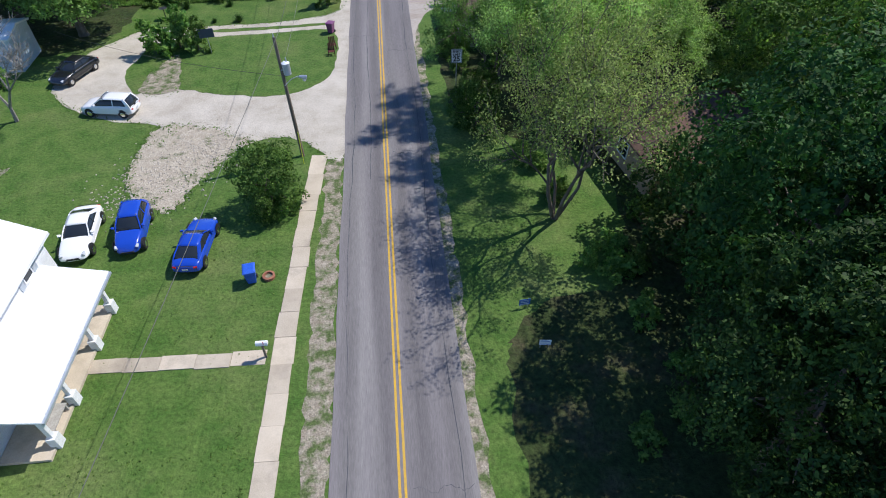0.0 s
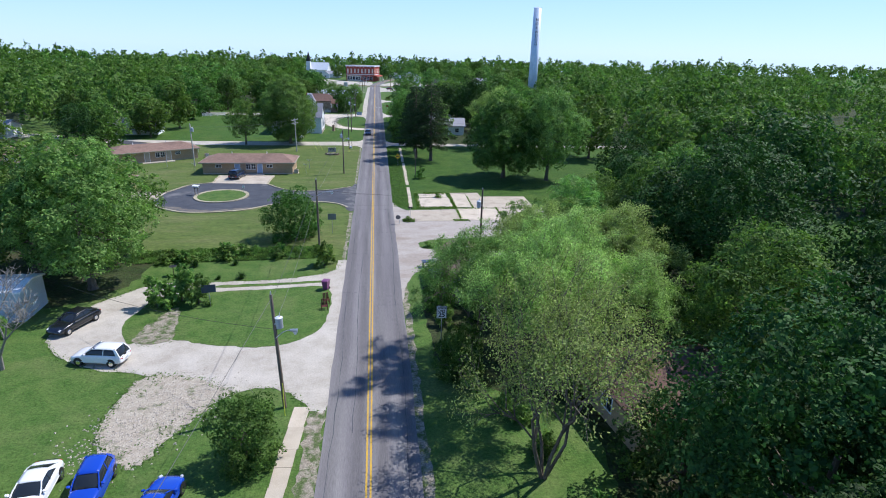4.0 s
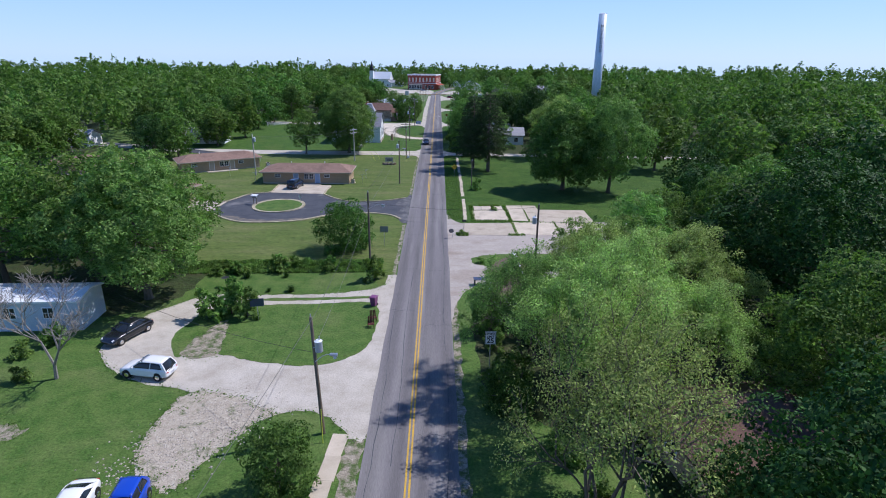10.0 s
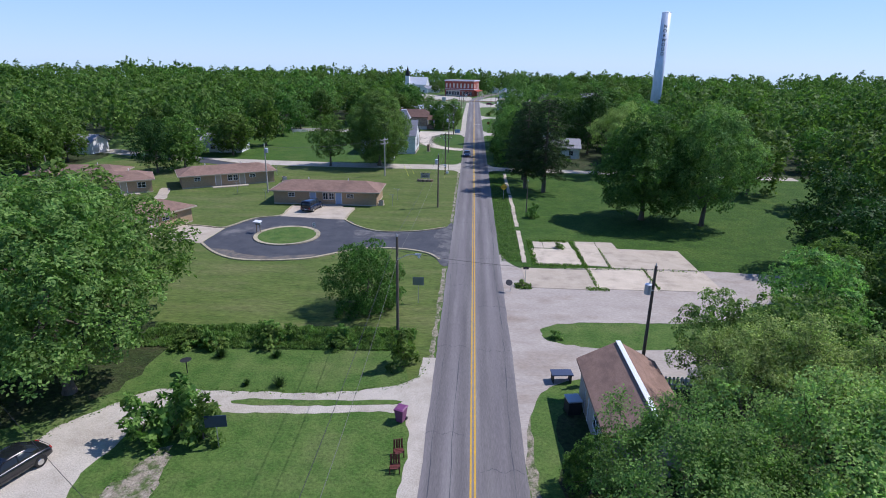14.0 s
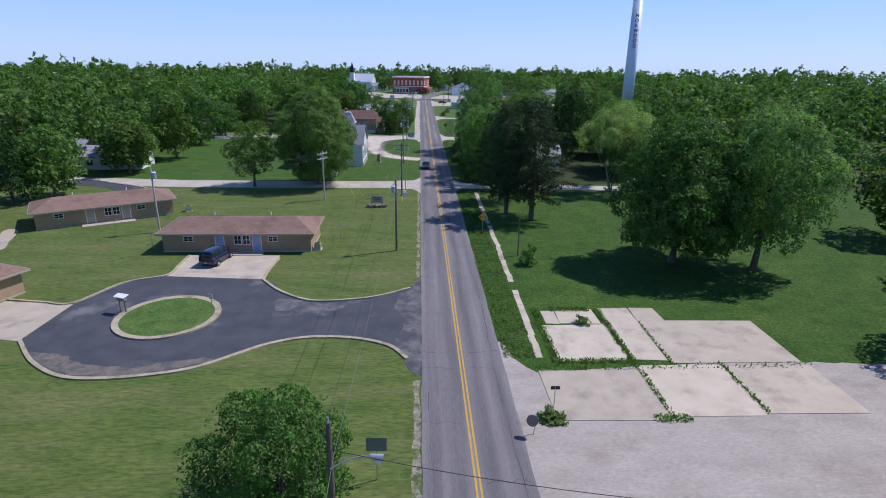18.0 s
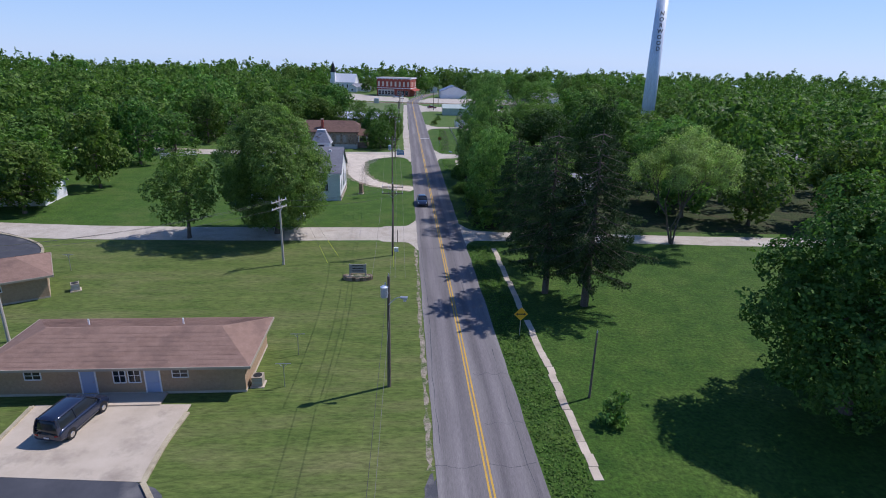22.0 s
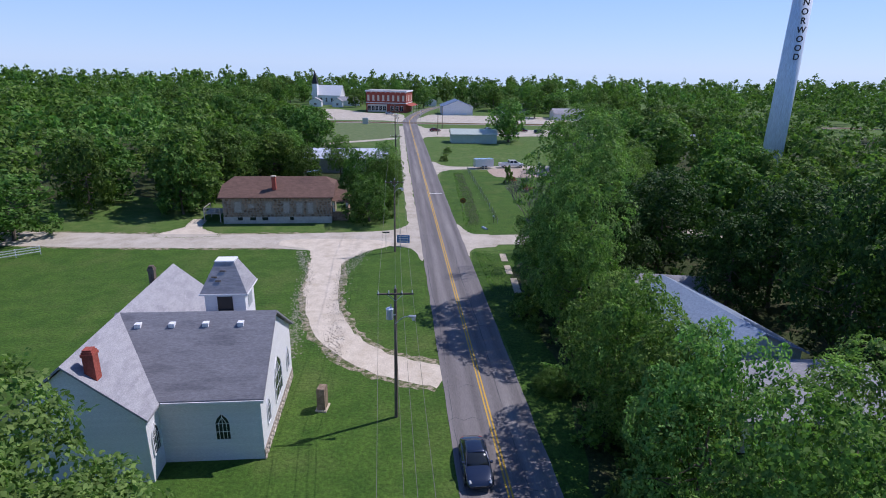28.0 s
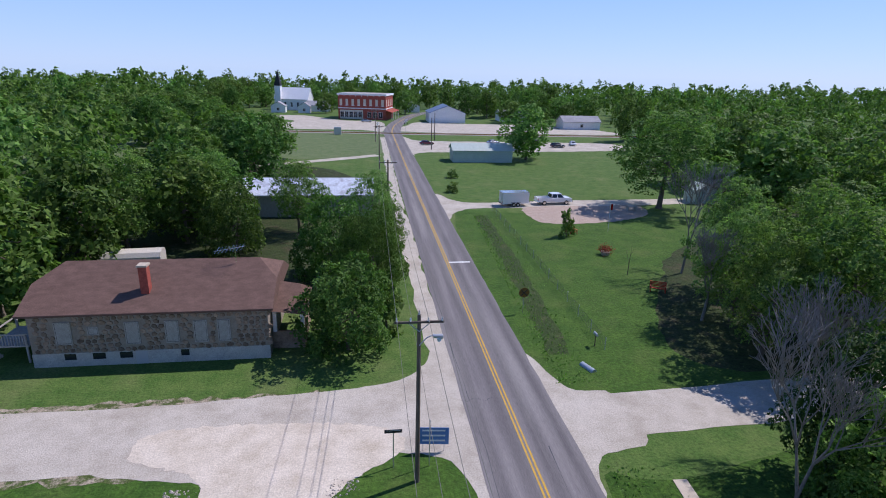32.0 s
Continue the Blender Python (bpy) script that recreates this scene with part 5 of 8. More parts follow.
STYLES = {}  # stations along the length: (f, belt height, half-width share); cabin: base back, roof back, roof front, base front; roof height
STYLES["sedan"] = ([(0, .6, .8), (.03, .84, .92), (.1, .92, .98), (.24, .96, 1), (.45, .94, 1), (.68, .93, 1), (.85, .84, .97), (.95, .7, .9), (1, .5, .76)], (.1, .27, .52, .71), 1.42)
STYLES["coupe"] = ([(0, .62, .78), (.03, .84, .9), (.1, .91, .97), (.24, .93, 1), (.45, .89, 1), (.66, .87, .99), (.85, .78, .95), (.95, .64, .88), (1, .46, .72)], (.1, .3, .5, .69), 1.3)
STYLES["wagon"] = ([(0, .7, .84), (.03, .94, .93), (.1, .99, .98), (.24, 1.0, 1), (.45, .98, 1), (.7, .96, 1), (.87, .86, .96), (.95, .72, .9), (1, .52, .78)], (.02, .12, .52, .73), 1.5)
STYLES["retro"] = ([(0, .66, .8), (.03, .92, .9), (.1, 1.0, .97), (.24, 1.02, 1), (.45, 1.0, 1), (.66, .99, .97), (.82, .94, .88), (.93, .8, .76), (1, .5, .6)], (.03, .16, .5, .68), 1.56)
STYLES["van"] = ([(0, .75, .88), (.03, 1.0, .96), (.1, 1.05, .99), (.22, 1.06, 1), (.5, 1.05, 1), (.76, 1.02, 1), (.89, .92, .97), (.96, .76, .92), (1, .55, .8)], (.01, .06, .6, .82), 1.75)


def car(x, y, heading, L, W, style, body, label, z=0.03, roof_rails=False):
    """A car with its nose along the heading (degrees from +x)."""
    stations, cab, H = STYLES[style]
    ob = thing("car", x, y, z, heading, label, "car", "parked cars")
    sec = []
    for f, belt, w in stations:
        px, hw = (f - 0.5) * L, W / 2 * w
        lo = 0.2 if 0.05 < f < 0.93 else 0.3
        ring = [(hw * 0.86, lo), (hw * 0.99, lo + 0.1), (hw, (lo + belt) * 0.5), (hw * 0.97, belt - 0.1), (hw * 0.86, belt - 0.005), (hw * 0.4, belt + 0.035)]
        sec.append([(px, a, b) for a, b in ring] + [(px, -a, b) for a, b in ring[::-1]])
    bodyo = part("body", loft(sec), body, ob, smooth=True)
    bodyo.modifiers.new("smooth", "SUBSURF").levels = 2
    bodyo.modifiers["smooth"].render_levels = 2
    xs = [(f - 0.5) * L for f in cab]

    def belt_at(px):
        f = px / L + 0.5
        for (a, ha, _), (b, hb, _) in zip(stations, stations[1:]):
            if a <= f <= b:
                return ha + (hb - ha) * (f - a) / (b - a)
        return 0.9

    hw, rw = W / 2 * 0.86, W / 2 * 0.64
    z0, z1 = belt_at(xs[0]) - 0.05, belt_at(xs[3]) - 0.05
    sec = []                                             # the glass bulges a little fore and aft
    for f, e in ((0, 0), (0.35, 0.05), (0.7, 0.06), (1, 0)):
        a, b = xs[0] + (xs[1] - xs[0]) * f, xs[3] + (xs[2] - xs[3]) * f
        wd = hw + (rw - hw) * f + e * 0.6
        za, zb = z0 + (H - 0.05 - z0) * f, z1 + (H - 0.05 - z1) * f
        sec.append([(a - e, -wd * 0.9, za), (a + 0.12, -wd, za), (b - 0.12, -wd, zb), (b + e, -wd * 0.88, zb), (b + e + 0.05, 0, zb), (b + e, wd * 0.88, zb), (b - 0.12, wd, zb), (a + 0.12, wd, za), (a - e, wd * 0.9, za), (a - e - 0.04, 0, za)])
    part("window_glass", loft(sec), M_GLASS, ob, smooth=True)
    rb = bmesh.new()
    grid = [[], []]
    for under in (0, 1):
        for i in range(8):
            u = -1 + 2 * i / 7
            rowv = []
            for k in range(7):
                v = -1 + 2 * k / 6
                px = (xs[1] + xs[2]) / 2 + u * ((xs[2] - xs[1]) / 2 + 0.1) * (1 - 0.04 * v * v)
                rowv.append(rb.verts.new((px, v * (rw + 0.05), H + 0.02 - 0.06 * v ** 2 - 0.05 * u ** 4 - 0.04 * under)))
            grid[under].append(rowv)
    for i in range(7):
        for k in range(6):
            g0, g1 = grid
            rb.faces.new((g0[i][k], g0[i + 1][k], g0[i + 1][k + 1], g0[i][k + 1]))
            rb.faces.new((g1[i][k + 1], g1[i + 1][k + 1], g1[i + 1][k], g1[i][k]))
    for i in range(7):
        for k in (0, 6):
            rb.faces.new((grid[0][i][k], grid[1][i][k], grid[1][i + 1][k], grid[0][i + 1][k]))
    for k in range(6):
        for i in (0, 7):
            rb.faces.new((grid[0][i][k], grid[0][i][k + 1], grid[1][i][k + 1], grid[1][i][k]))
    bmesh.ops.recalc_face_normals(rb, faces=rb.faces)
    part("roof", rb, body, ob, smooth=True)
    wide = 0.34 if style in ("coupe", "sedan") else 0.2
    for s in (-1, 1):
        c0, c1 = (xs[0] - 0.02, s * hw * 0.97, z0), (xs[1] - 0.06, s * (rw + 0.02), H - 0.05)
        part("pillar", loft([[(q[0] + dx, q[1] + dy * s, q[2]) for dx, dy in ((0, -0.06), (0, 0.02), (wide * m, 0.035), (wide * m, -0.04))] for q, m in ((c0, 1.5), (((c0[0] + c1[0]) / 2 - 0.04, (c0[1] + c1[1]) / 2 + 0.03 * s, (c0[2] + c1[2]) / 2), 1.15), (c1, 0.9))]), body, ob, smooth=False)
        part("pillar", rods(((xs[3] + 0.02, s * hw * 0.97, z1), ((xs[3] + xs[2]) / 2 + 0.04, s * ((hw + rw) / 2 + 0.02), (z1 + H) / 2), 0.045, 0.04), (((xs[3] + xs[2]) / 2 + 0.04, s * ((hw + rw) / 2 + 0.02), (z1 + H) / 2), (xs[2] + 0.04, s * (rw + 0.01), H - 0.03), 0.04, 0.04), n=6), body, ob)
        mx = (xs[1] + xs[2]) / 2 + 0.05
        part("pillar", rods(((mx, s * (hw + 0.005), belt_at(mx) - 0.05), (mx - 0.03, s * (rw + 0.03), H - 0.05), 0.04, 0.035), n=6), body if style != "coupe" else M_GLASS, ob)
        part("mirror", loft([[(xs[3] - 0.28 + dx, s * (hw + 0.13) + 0.1 * sc * ya, belt_at(xs[3]) + 0.1 + 0.07 * sc * za) for ya, za in ((-1, -.7), (1, -.7), (1, .6), (.5, 1), (-1, 1))] for dx, sc in ((-0.06, 0.9), (0.02, 1.0), (0.09, 0.6))]), body, ob)
        hx, hy, hz = L / 2 - 0.03, s * W * 0.33, 0.6 if style != "retro" else 0.68
        part("headlight", rods(((hx - 0.34, hy + 0.06 * s, hz + 0.09), (hx - 0.14, hy, hz + 0.0), 0.07, 0.1), n=10), P_LAMP, ob, "clear headlight")
        part("tail_light", rods(((-L / 2 + 0.1, s * W * 0.39, 0.7), (-L / 2 + 0.05, s * W * 0.28, 0.69), 0.06, 0.06), n=8), P_RED, ob, "red tail light")
        part("trim", boxes((xs[0] + 0.3, s * (W / 2 + 0.004) - 0.01, 0.42, xs[3] + 0.1, s * (W / 2 + 0.004) + 0.01, 0.46)), body, ob)
        for f in (0.19, 0.81):
            px = (f - 0.5) * L
            wl = new("wheel")
            wl.parent = ob
            wl.matrix_basis = pose(px, s * (W / 2 - 0.1), 0.31)
            disc_rod(wl, "wheel_arch", (0, -0.1, 0.05), (0, s * 0.09, 0.05), 0.37, M_BLACK)
            disc_rod(wl, "tyre", (0, -0.11, 0), (0, s * 0.115, 0), 0.315, M_BLACK)
            disc_rod(wl, "rim", (0, s * 0.1, 0), (0, s * 0.13, 0), 0.21, M_CHROME, 14, 0.17)
    part("rear_deck_seam", boxes((-L / 2 + 0.03, -W * 0.3, 0.8, -L / 2 + 0.06, W * 0.3, 0.815)), M_BLACK, ob)
    part("grille", loft([[(px, yy, zz) for yy, zz in ((-0.4, 0.42), (0.4, 0.42), (0.32, 0.52), (-0.32, 0.52))] for px in (L / 2 - 0.2, L / 2 - 0.005)]), M_BLACK, ob, "black grille")
    part("number_plate", boxes((-L / 2 - 0.02, -0.16, 0.5, -L / 2 + 0.06, 0.16, 0.6)), P_LAMP, ob, "pale blank number plate")
    return ob


def heading(a, b):
    return math.degrees(math.atan2(b[1] - a[1], b[0] - a[0]))


car(-15.4, 26.1, heading((-15.7, 28.4), (-15.15, 23.8)), 4.3, 1.7, "retro", P_BLUE, "bright blue retro hatchback parked on the lawn")
car(-11.3, 24.4, heading((-11.45, 22.2), (-11.15, 26.6)), 4.5, 1.75, "coupe", P_BLUE, "deep blue coupe parked on the lawn")
car(-18.4, 26.0, heading((-18.7, 28.2), (-18.1, 23.4)), 4.7, 1.8, "coupe", P_WHITE, "white two-door coupe parked beside the house")
car(-26.3, 47.4, heading((-25.6, 49.6), (-27.2, 45.2)), 4.7, 1.82, "sedan", P_BLACK, "black saloon parked on the gravel drive")
car(-21.3, 41.0, heading((-19.3, 40.7), (-23.4, 41.4)), 4.3, 1.75, "wagon", P_WHITE, "white hatchback parked on the gravel drive")
car(-25.9, 109.3, 80, 4.6, 1.95, "van", P_NAVY, "dark blue minivan on the concrete apron", z=0.05)
car(-1.65, 168.0, -90, 4.6, 1.8, "sedan", P_NAVY, "dark blue saloon in the road lane")
car(9.3, 361, 5, 4.6, 1.8, "sedan", P_DARKRED, "dark red car parked by the crossing")
car(-9, 437, 0, 4.6, 1.8, "sedan", P_SILVER, "silver car parked before the brick store")


def pickup(x, y, hd, label):
    ob = thing("pickup_truck", x, y, 0.03, hd, label, "truck")
    L, W = 6.4, 2.0
    part("bed", boxes((-3.2, -1.0, 0.55, -0.75, -0.9, 1.25), (-3.2, 0.9, 0.55, -0.75, 1.0, 1.25), (-3.2, -0.9, 0.55, -3.1, 0.9, 1.25), (-3.1, -0.9, 0.55, -0.75, 0.9, 0.7), (-0.85, -0.9, 0.7, -0.75, 0.9, 1.25)), P_WHITE, ob)
    sec = []
    for px, belt, w in ((-0.74, 1.25, 1.0), (1.5, 1.25, 1.0), (2.7, 1.18, 0.98), (3.1, 1.08, 0.93), (3.2, 0.8, 0.86)):
        ring = [(w * 0.95, 0.45), (w, 0.6), (w, belt - 0.1), (w * 0.92, belt)]
        sec.append([(px, a, b) for a, b in ring] + [(px, -a, b) for a, b in ring[::-1]])
    part("body", loft(sec), P_WHITE, ob)
    v = [(-0.7, -0.92, 1.22), (1.65, -0.92, 1.22), (1.65, 0.92, 1.22), (-0.7, 0.92, 1.22), (-0.6, -0.74, 1.86), (1.05, -0.74, 1.86), (1.05, 0.74, 1.86), (-0.6, 0.74, 1.86)]
    part("window_glass", solid(bmesh.new(), v, [(0, 1, 5, 4), (1, 2, 6, 5), (2, 3, 7, 6), (3, 0, 4, 7), (4, 5, 6, 7)]), M_GLASS, ob)
    part("roof", boxes((-0.66, -0.77, 1.84, 1.1, 0.77, 1.93)), P_WHITE, ob)
    for s in (-1, 1):
        part("pillar", rods(((-0.7, s * 0.93, 1.2), (-0.6, s * 0.76, 1.88), 0.07), ((0.35, s * 0.93, 1.2), (0.3, s * 0.76, 1.88), 0.06), ((1.65, s * 0.93, 1.2), (1.05, s * 0.76, 1.88), 0.05), n=5), P_WHITE, ob)
        part("headlight", boxes((3.08, s * 0.68 - 0.16, 0.78, 3.2, s * 0.68 + 0.16, 1.0)), P_LAMP, ob)
        part("tail_light", boxes((-3.23, s * 0.92 - 0.07, 0.8, -3.17, s * 0.92 + 0.07, 1.2)), P_RED, ob)
        for px in (-2.05, 2.1):
            wl = new("wheel")
            wl.parent, wl.matrix_basis = ob, pose(px, s * 0.9, 0.38)
            disc_rod(wl, "tyre", (0, -0.13, 0), (0, 0.13, 0), 0.39, M_BLACK)
            disc_rod(wl, "rim", (0, s * 0.12, 0), (0, s * 0.15, 0), 0.23, M_CHROME, 14)
    part("bumper", boxes((-3.35, -0.9, 0.45, -3.2, 0.9, 0.62), (3.18, -0.92, 0.42, 3.32, 0.92, 0.66)), M_CHROME, ob)


def cargo_trailer(x, y, hd, label, skin):
    tr = thing("cargo_trailer", x, y, 0.03, hd, label, "trailer")
    part("box", boxes((-2.4, -1.05, 0.5, 2.3, 1.05, 2.35)), skin, tr)
    part("roof", boxes((-2.44, -1.09, 2.354, 2.34, 1.09, 2.42)), P_SILVER, tr)
    for a, b in ((-0.98, -0.01), (0.01, 0.98)):
        dr = part("door", boxes((-2.43, a, 0.58, -2.404, b, 2.28)), skin, tr)
        part("door_bar", rods(((-2.45, (a + b) / 2, 0.6), (-2.45, (a + b) / 2, 2.26), 0.02), n=6), M_STEEL, dr)
    part("bumper", boxes((-2.5, -0.95, 0.42, -2.44, 0.95, 0.54)), M_BLACK, tr)
    part("hitch", boxes((2.3, -0.06, 0.45, 3.6, 0.06, 0.55)), M_BLACK, tr)
    for s in (-1, 1):
        part("tail_light", boxes((-2.46, s * 0.97 - 0.05, 0.75, -2.44, s * 0.97 + 0.05, 0.95)), P_RED, tr)
        part("mudguard", boxes((-0.95, s * 1.12 - 0.06, 0.72, 0.75, s * 1.12 + 0.06, 0.8)), P_SILVER, tr)
        for px in (-0.5, 0.3):
            wl = new("wheel")
            wl.parent, wl.matrix_basis = tr, pose(px, s * 1.12, 0.34)
            disc_rod(wl, "tyre", (0, -0.1, 0), (0, 0.1, 0), 0.34, M_BLACK)
            disc_rod(wl, "rim", (0, s * 0.09, 0), (0, s * 0.12, 0), 0.19, P_SILVER, 12)


pickup(23.2, 279.9, 6, "white crew-cab pickup truck on the gravel drive")
cargo_trailer(15.9, 278.9, 6, "white enclosed twin-axle cargo trailer", P_WHITE)

# ---- utility poles and wires ----
M_WIRE = plain("black_wire", (0.03, 0.03, 0.03), 0.6)
M_WIREG = plain("weathered_wire", (0.12, 0.12, 0.1), 0.6)
M_GUARD = plain("yellow_guard", (0.55, 0.6, 0.06), 0.5)
M_CAN = plain("grey_painted_steel", (0.42, 0.46, 0.5), 0.4, 0.3)
M_LAMPW = plain("white_lamp_glass", (0.8, 0.82, 0.85), 0.2)


def pole(x, y, h, arms=0, can=None, lamp=None, timber=M_POLE, r=0.14, label="dark weathered timber utility pole", arm_turn=0.0, lean=0.0):
    ob = thing("utility_pole", x, y, 0, 0, label, "utility pole", "utility poles")
    if lean:
        ob.matrix_basis = pose(x, y, 0, 0, lean, 0)
    part("shaft", rods(((0, 0, -0.3), (0, 0, h), r, r * 0.72), n=10), timber, ob)
    part("insulator", rods(((0, 0, h), (0, 0, h + 0.22), 0.05, 0.03), n=6), M_CAN, ob)
    c, s = math.cos(radians(arm_turn)), math.sin(radians(arm_turn))
    for k in range(arms):
        zz = h - 0.35 - 0.75 * k
        bm = bmesh.new()
        rod(bm, (-1.25 * c, -0.16 - 1.25 * s, zz), (1.25 * c, -0.16 + 1.25 * s, zz), 0.075, 0.075, 4)
        arm = part("crossarm", bm, timber, ob)
        part("brace", rods(((-0.6 * c, -0.14 - 0.6 * s, zz), (0, -0.1, zz - 0.55), 0.025), ((0.6 * c, -0.14 + 0.6 * s, zz), (0, -0.1, zz - 0.55), 0.025), n=4), M_CAN, ob)
        for q in (-1.15, -0.45, 0.45, 1.15):
            part("insulator", rods(((q * c, -0.16 + q * s, zz + 0.06), (q * c, -0.16 + q * s, zz + 0.24), 0.05, 0.035), n=6), M_LAMPW, arm)
    if can:
        cx, cz = can
        t = new("transformer")
        t.parent, t.matrix_basis = ob, pose(cx, -0.12, cz)
        part("tank", rods(((0, 0, 0), (0, 0, 0.75), 0.25), n=16), M_CAN, t)
        part("lid", rods(((0, 0, 0.75), (0, 0, 0.83), 0.27, 0.14), n=16), M_LAMPW, t)
        part("bushing", rods(((0.08, 0, 0.8), (0.08, 0, 1.08), 0.05, 0.03), n=6), M_CAN, t)
        part("bracket", boxes((min(0, -cx), -0.05, 0.25, max(0, -cx), 0.05, 0.32)), M_CAN, t)
    if lamp:
        lx, lz = lamp
        l = new("street_light")
        l.parent = ob
        pts = [Vector((lx * f, -0.1, lz + 0.55 * math.sin(f * 1.9))) for f in (0, 0.25, 0.5, 0.75, 1)]
        bm = bmesh.new()
        for a, b in zip(pts, pts[1:]):
            rod(bm, a, b, 0.03, 0.03, 6)
        part("arm", bm, M_STEEL, l)
        e = pts[-1]
        part("head", rods(((e.x - 0.1, e.y, e.z + 0.02), (e.x + 0.4, e.y, e.z - 0.04), 0.1, 0.14), n=10), M_STEEL, l)
        part("lens", rods(((e.x + 0.22, e.y, e.z - 0.1), (e.x + 0.22, e.y, e.z - 0.28), 0.14, 0.1), n=12), M_LAMPW, l)
    return ob


pole(-5.85, 33.6, 8.8, can=(0.35, 6.4), lamp=(1.1, 5.6), lean=-2.0)
pole(-6.4, 66.3, 9.2, lamp=(1.6, 7.2))
pole(-5.82, 113.1, 8.7, lamp=(0.9, 6.6), can=(-0.3, 7.2))
pole(-6.05, 142.2, 8.9, arms=2)
pole(-6.69, 173.9, 10.2, arms=1, can=(-0.4, 8.0), lamp=(1.0, 7.6))
pole(-6.7, 212.4, 10.1, arms=1, lamp=(0.8, 8.4), label="brown timber utility pole with crossarm and lamp")
for y in (264, 316, 368):
    pole(-6.3, y, 10, arms=1)
pole(-18.55, 138.9, 7.9, arms=2, timber=M_POLE_L, arm_turn=62, label="pale grey timber utility pole with crossarms")
pole(-37.1, 120.6, 8.7, arms=0, can=(0.4, 7.2), timber=M_POLE_L, label="pale grey pole with a transformer can")
pole(13.1, 61.6, 9.05, can=(-0.4, 6.9), label="leaning dark timber pole with transformer")
pole(-64, 103, 8.5, label="dark timber pole behind the houses")
pole(8.6, 111.2, 5.2, r=0.09, label="thin dark timber post in the grass")
pole(13.0, 372, 9, timber=M_POLE)
pole(9.5, 350, 9, timber=M_POLE)


def wire(a, b, sag, material=M_WIRE, r=0.014, n=14):
    a, b = Vector(a), Vector(b)
    pts = [a.lerp(b, i / n) - Vector((0, 0, 4 * sag * (i / n) * (1 - i / n))) for i in range(n + 1)]
    w = (b - a).normalized()
    u = w.orthogonal().normalized() * r
    v = w.cross(u)
    bm = loft([[tuple(p + u), tuple(p + v), tuple(p - u), tuple(p - v)] for p in pts])
    tagged(part("power_line", bm, material), "thin overhead power line between poles", "wire", "overhead wires")


wire((-5.85, 33.6, 9.0), (-10.6, -14.0, 7.6), 0.3, M_WIREG, 0.014)
line = [(-5.85, 33.6, 9.0), (-6.4, 66.3, 9.4), (-5.82, 113.1, 8.9)]
for a, b in zip(line, line[1:]):
    wire(a, b, 0.5)
    wire((a[0] + 0.15, a[1], a[2] - 1.6), (b[0] + 0.15, b[1], b[2] - 1.6), 0.6, M_WIREG)
line = [(-5.82, 113.1, 8.6), (-6.05, 142.2, 8.8), (-6.69, 173.9, 10.1), (-6.7, 212.4, 10.0), (-6.3, 264, 9.9), (-6.3, 316, 9.9), (-6.3, 368, 9.9)]
for a, b in zip(line, line[1:]):
    for dx in (-1.15, 0.45, 1.15):
        wire((a[0] + dx, a[1] - 0.16, a[2]), (b[0] + dx, b[1] - 0.16, b[2]), 0.7, M_WIREG)
    wire((a[0], a[1], a[2] - 2.2), (b[0], b[1], b[2] - 2.2), 0.8, M_WIREG)
for dz, dx in ((0, -1), (-0.05, 0), (-0.8, 0.8)):
    wire((-18.55 + dx, 138.9 + dx * 0.5, 7.6 + dz), (-37.1, 120.6, 8.2 + dz * 0.5), 0.6, M_WIREG)
    wire((-18.55 + dx, 138.9 + dx * 0.5, 7.6 + dz), (-6.05 + dx, 142.2, 8.4 + dz), 0.4, M_WIREG)
wire((-37.1, 120.6, 8.4), (-64, 103, 8.2), 0.6)
wire((-5.85, 33.6, 6.2), (-28, 50, 3.0), 0.6)
wire((-6.4, 66.3, 8.0), (13.1, 61.6, 8.8), 0.6)
for a, b in (((-16.5, 141.5, 5.5), (-13.6, 139.5, 0)), ((-16.2, 142.8, 5.5), (-12.6, 141.8, 0)), ((-6.05, 142.2, 7.0), (-5.9, 138.2, 0))):
    wire(a, b, 0.02, M_WIREG, 0.012, 3)
    d = (Vector(a) - Vector(b)).normalized()
    tagged(part("guy_guard", rods((b, tuple(Vector(b) + d * 2.3), 0.03), n=6), M_GUARD), "yellow plastic guard on a guy wire", "guy guard")
tagged(part("guy_guard", rods(((-5.7, 32.6, 0), (-5.75, 32.9, 2.4), 0.035), n=6), M_GUARD), "yellow plastic guard on a guy wire", "guy guard")

# ---- signs ----
M_SIGNW, M_SIGNK, M_SIGNY, M_SIGNB = plain("white_sign", (0.8, 0.8, 0.8), 0.4), plain("black_sign_paint", (0.02, 0.02, 0.025), 0.5), plain("yellow_sign", (0.75, 0.42, 0.02), 0.4), plain("blue_sign", (0.03, 0.12, 0.45), 0.4)
FACE = pose(0, 0, 0, 90, 0, 0)
sg = thing("speed_limit_sign", 5.97, 39.6, 0, 0, "white speed limit sign on a steel post", "sign")
part("post", rods(((0, 0.04, -0.3), (0, 0.04, 4.7), 0.035), n=6), M_STEEL, sg)
part("plate", boxes((-0.42, -0.012, 3.65, 0.42, 0.0, 4.75)), M_SIGNW, sg)
part("border", boxes((-0.4, -0.016, 3.67, -0.37, -0.0125, 4.73), (0.37, -0.016, 3.67, 0.4, -0.0125, 4.73), (-0.37, -0.016, 4.7, 0.37, -0.0125, 4.73), (-0.37, -0.016, 3.67, 0.37, -0.0125, 3.7)), M_SIGNK, sg)
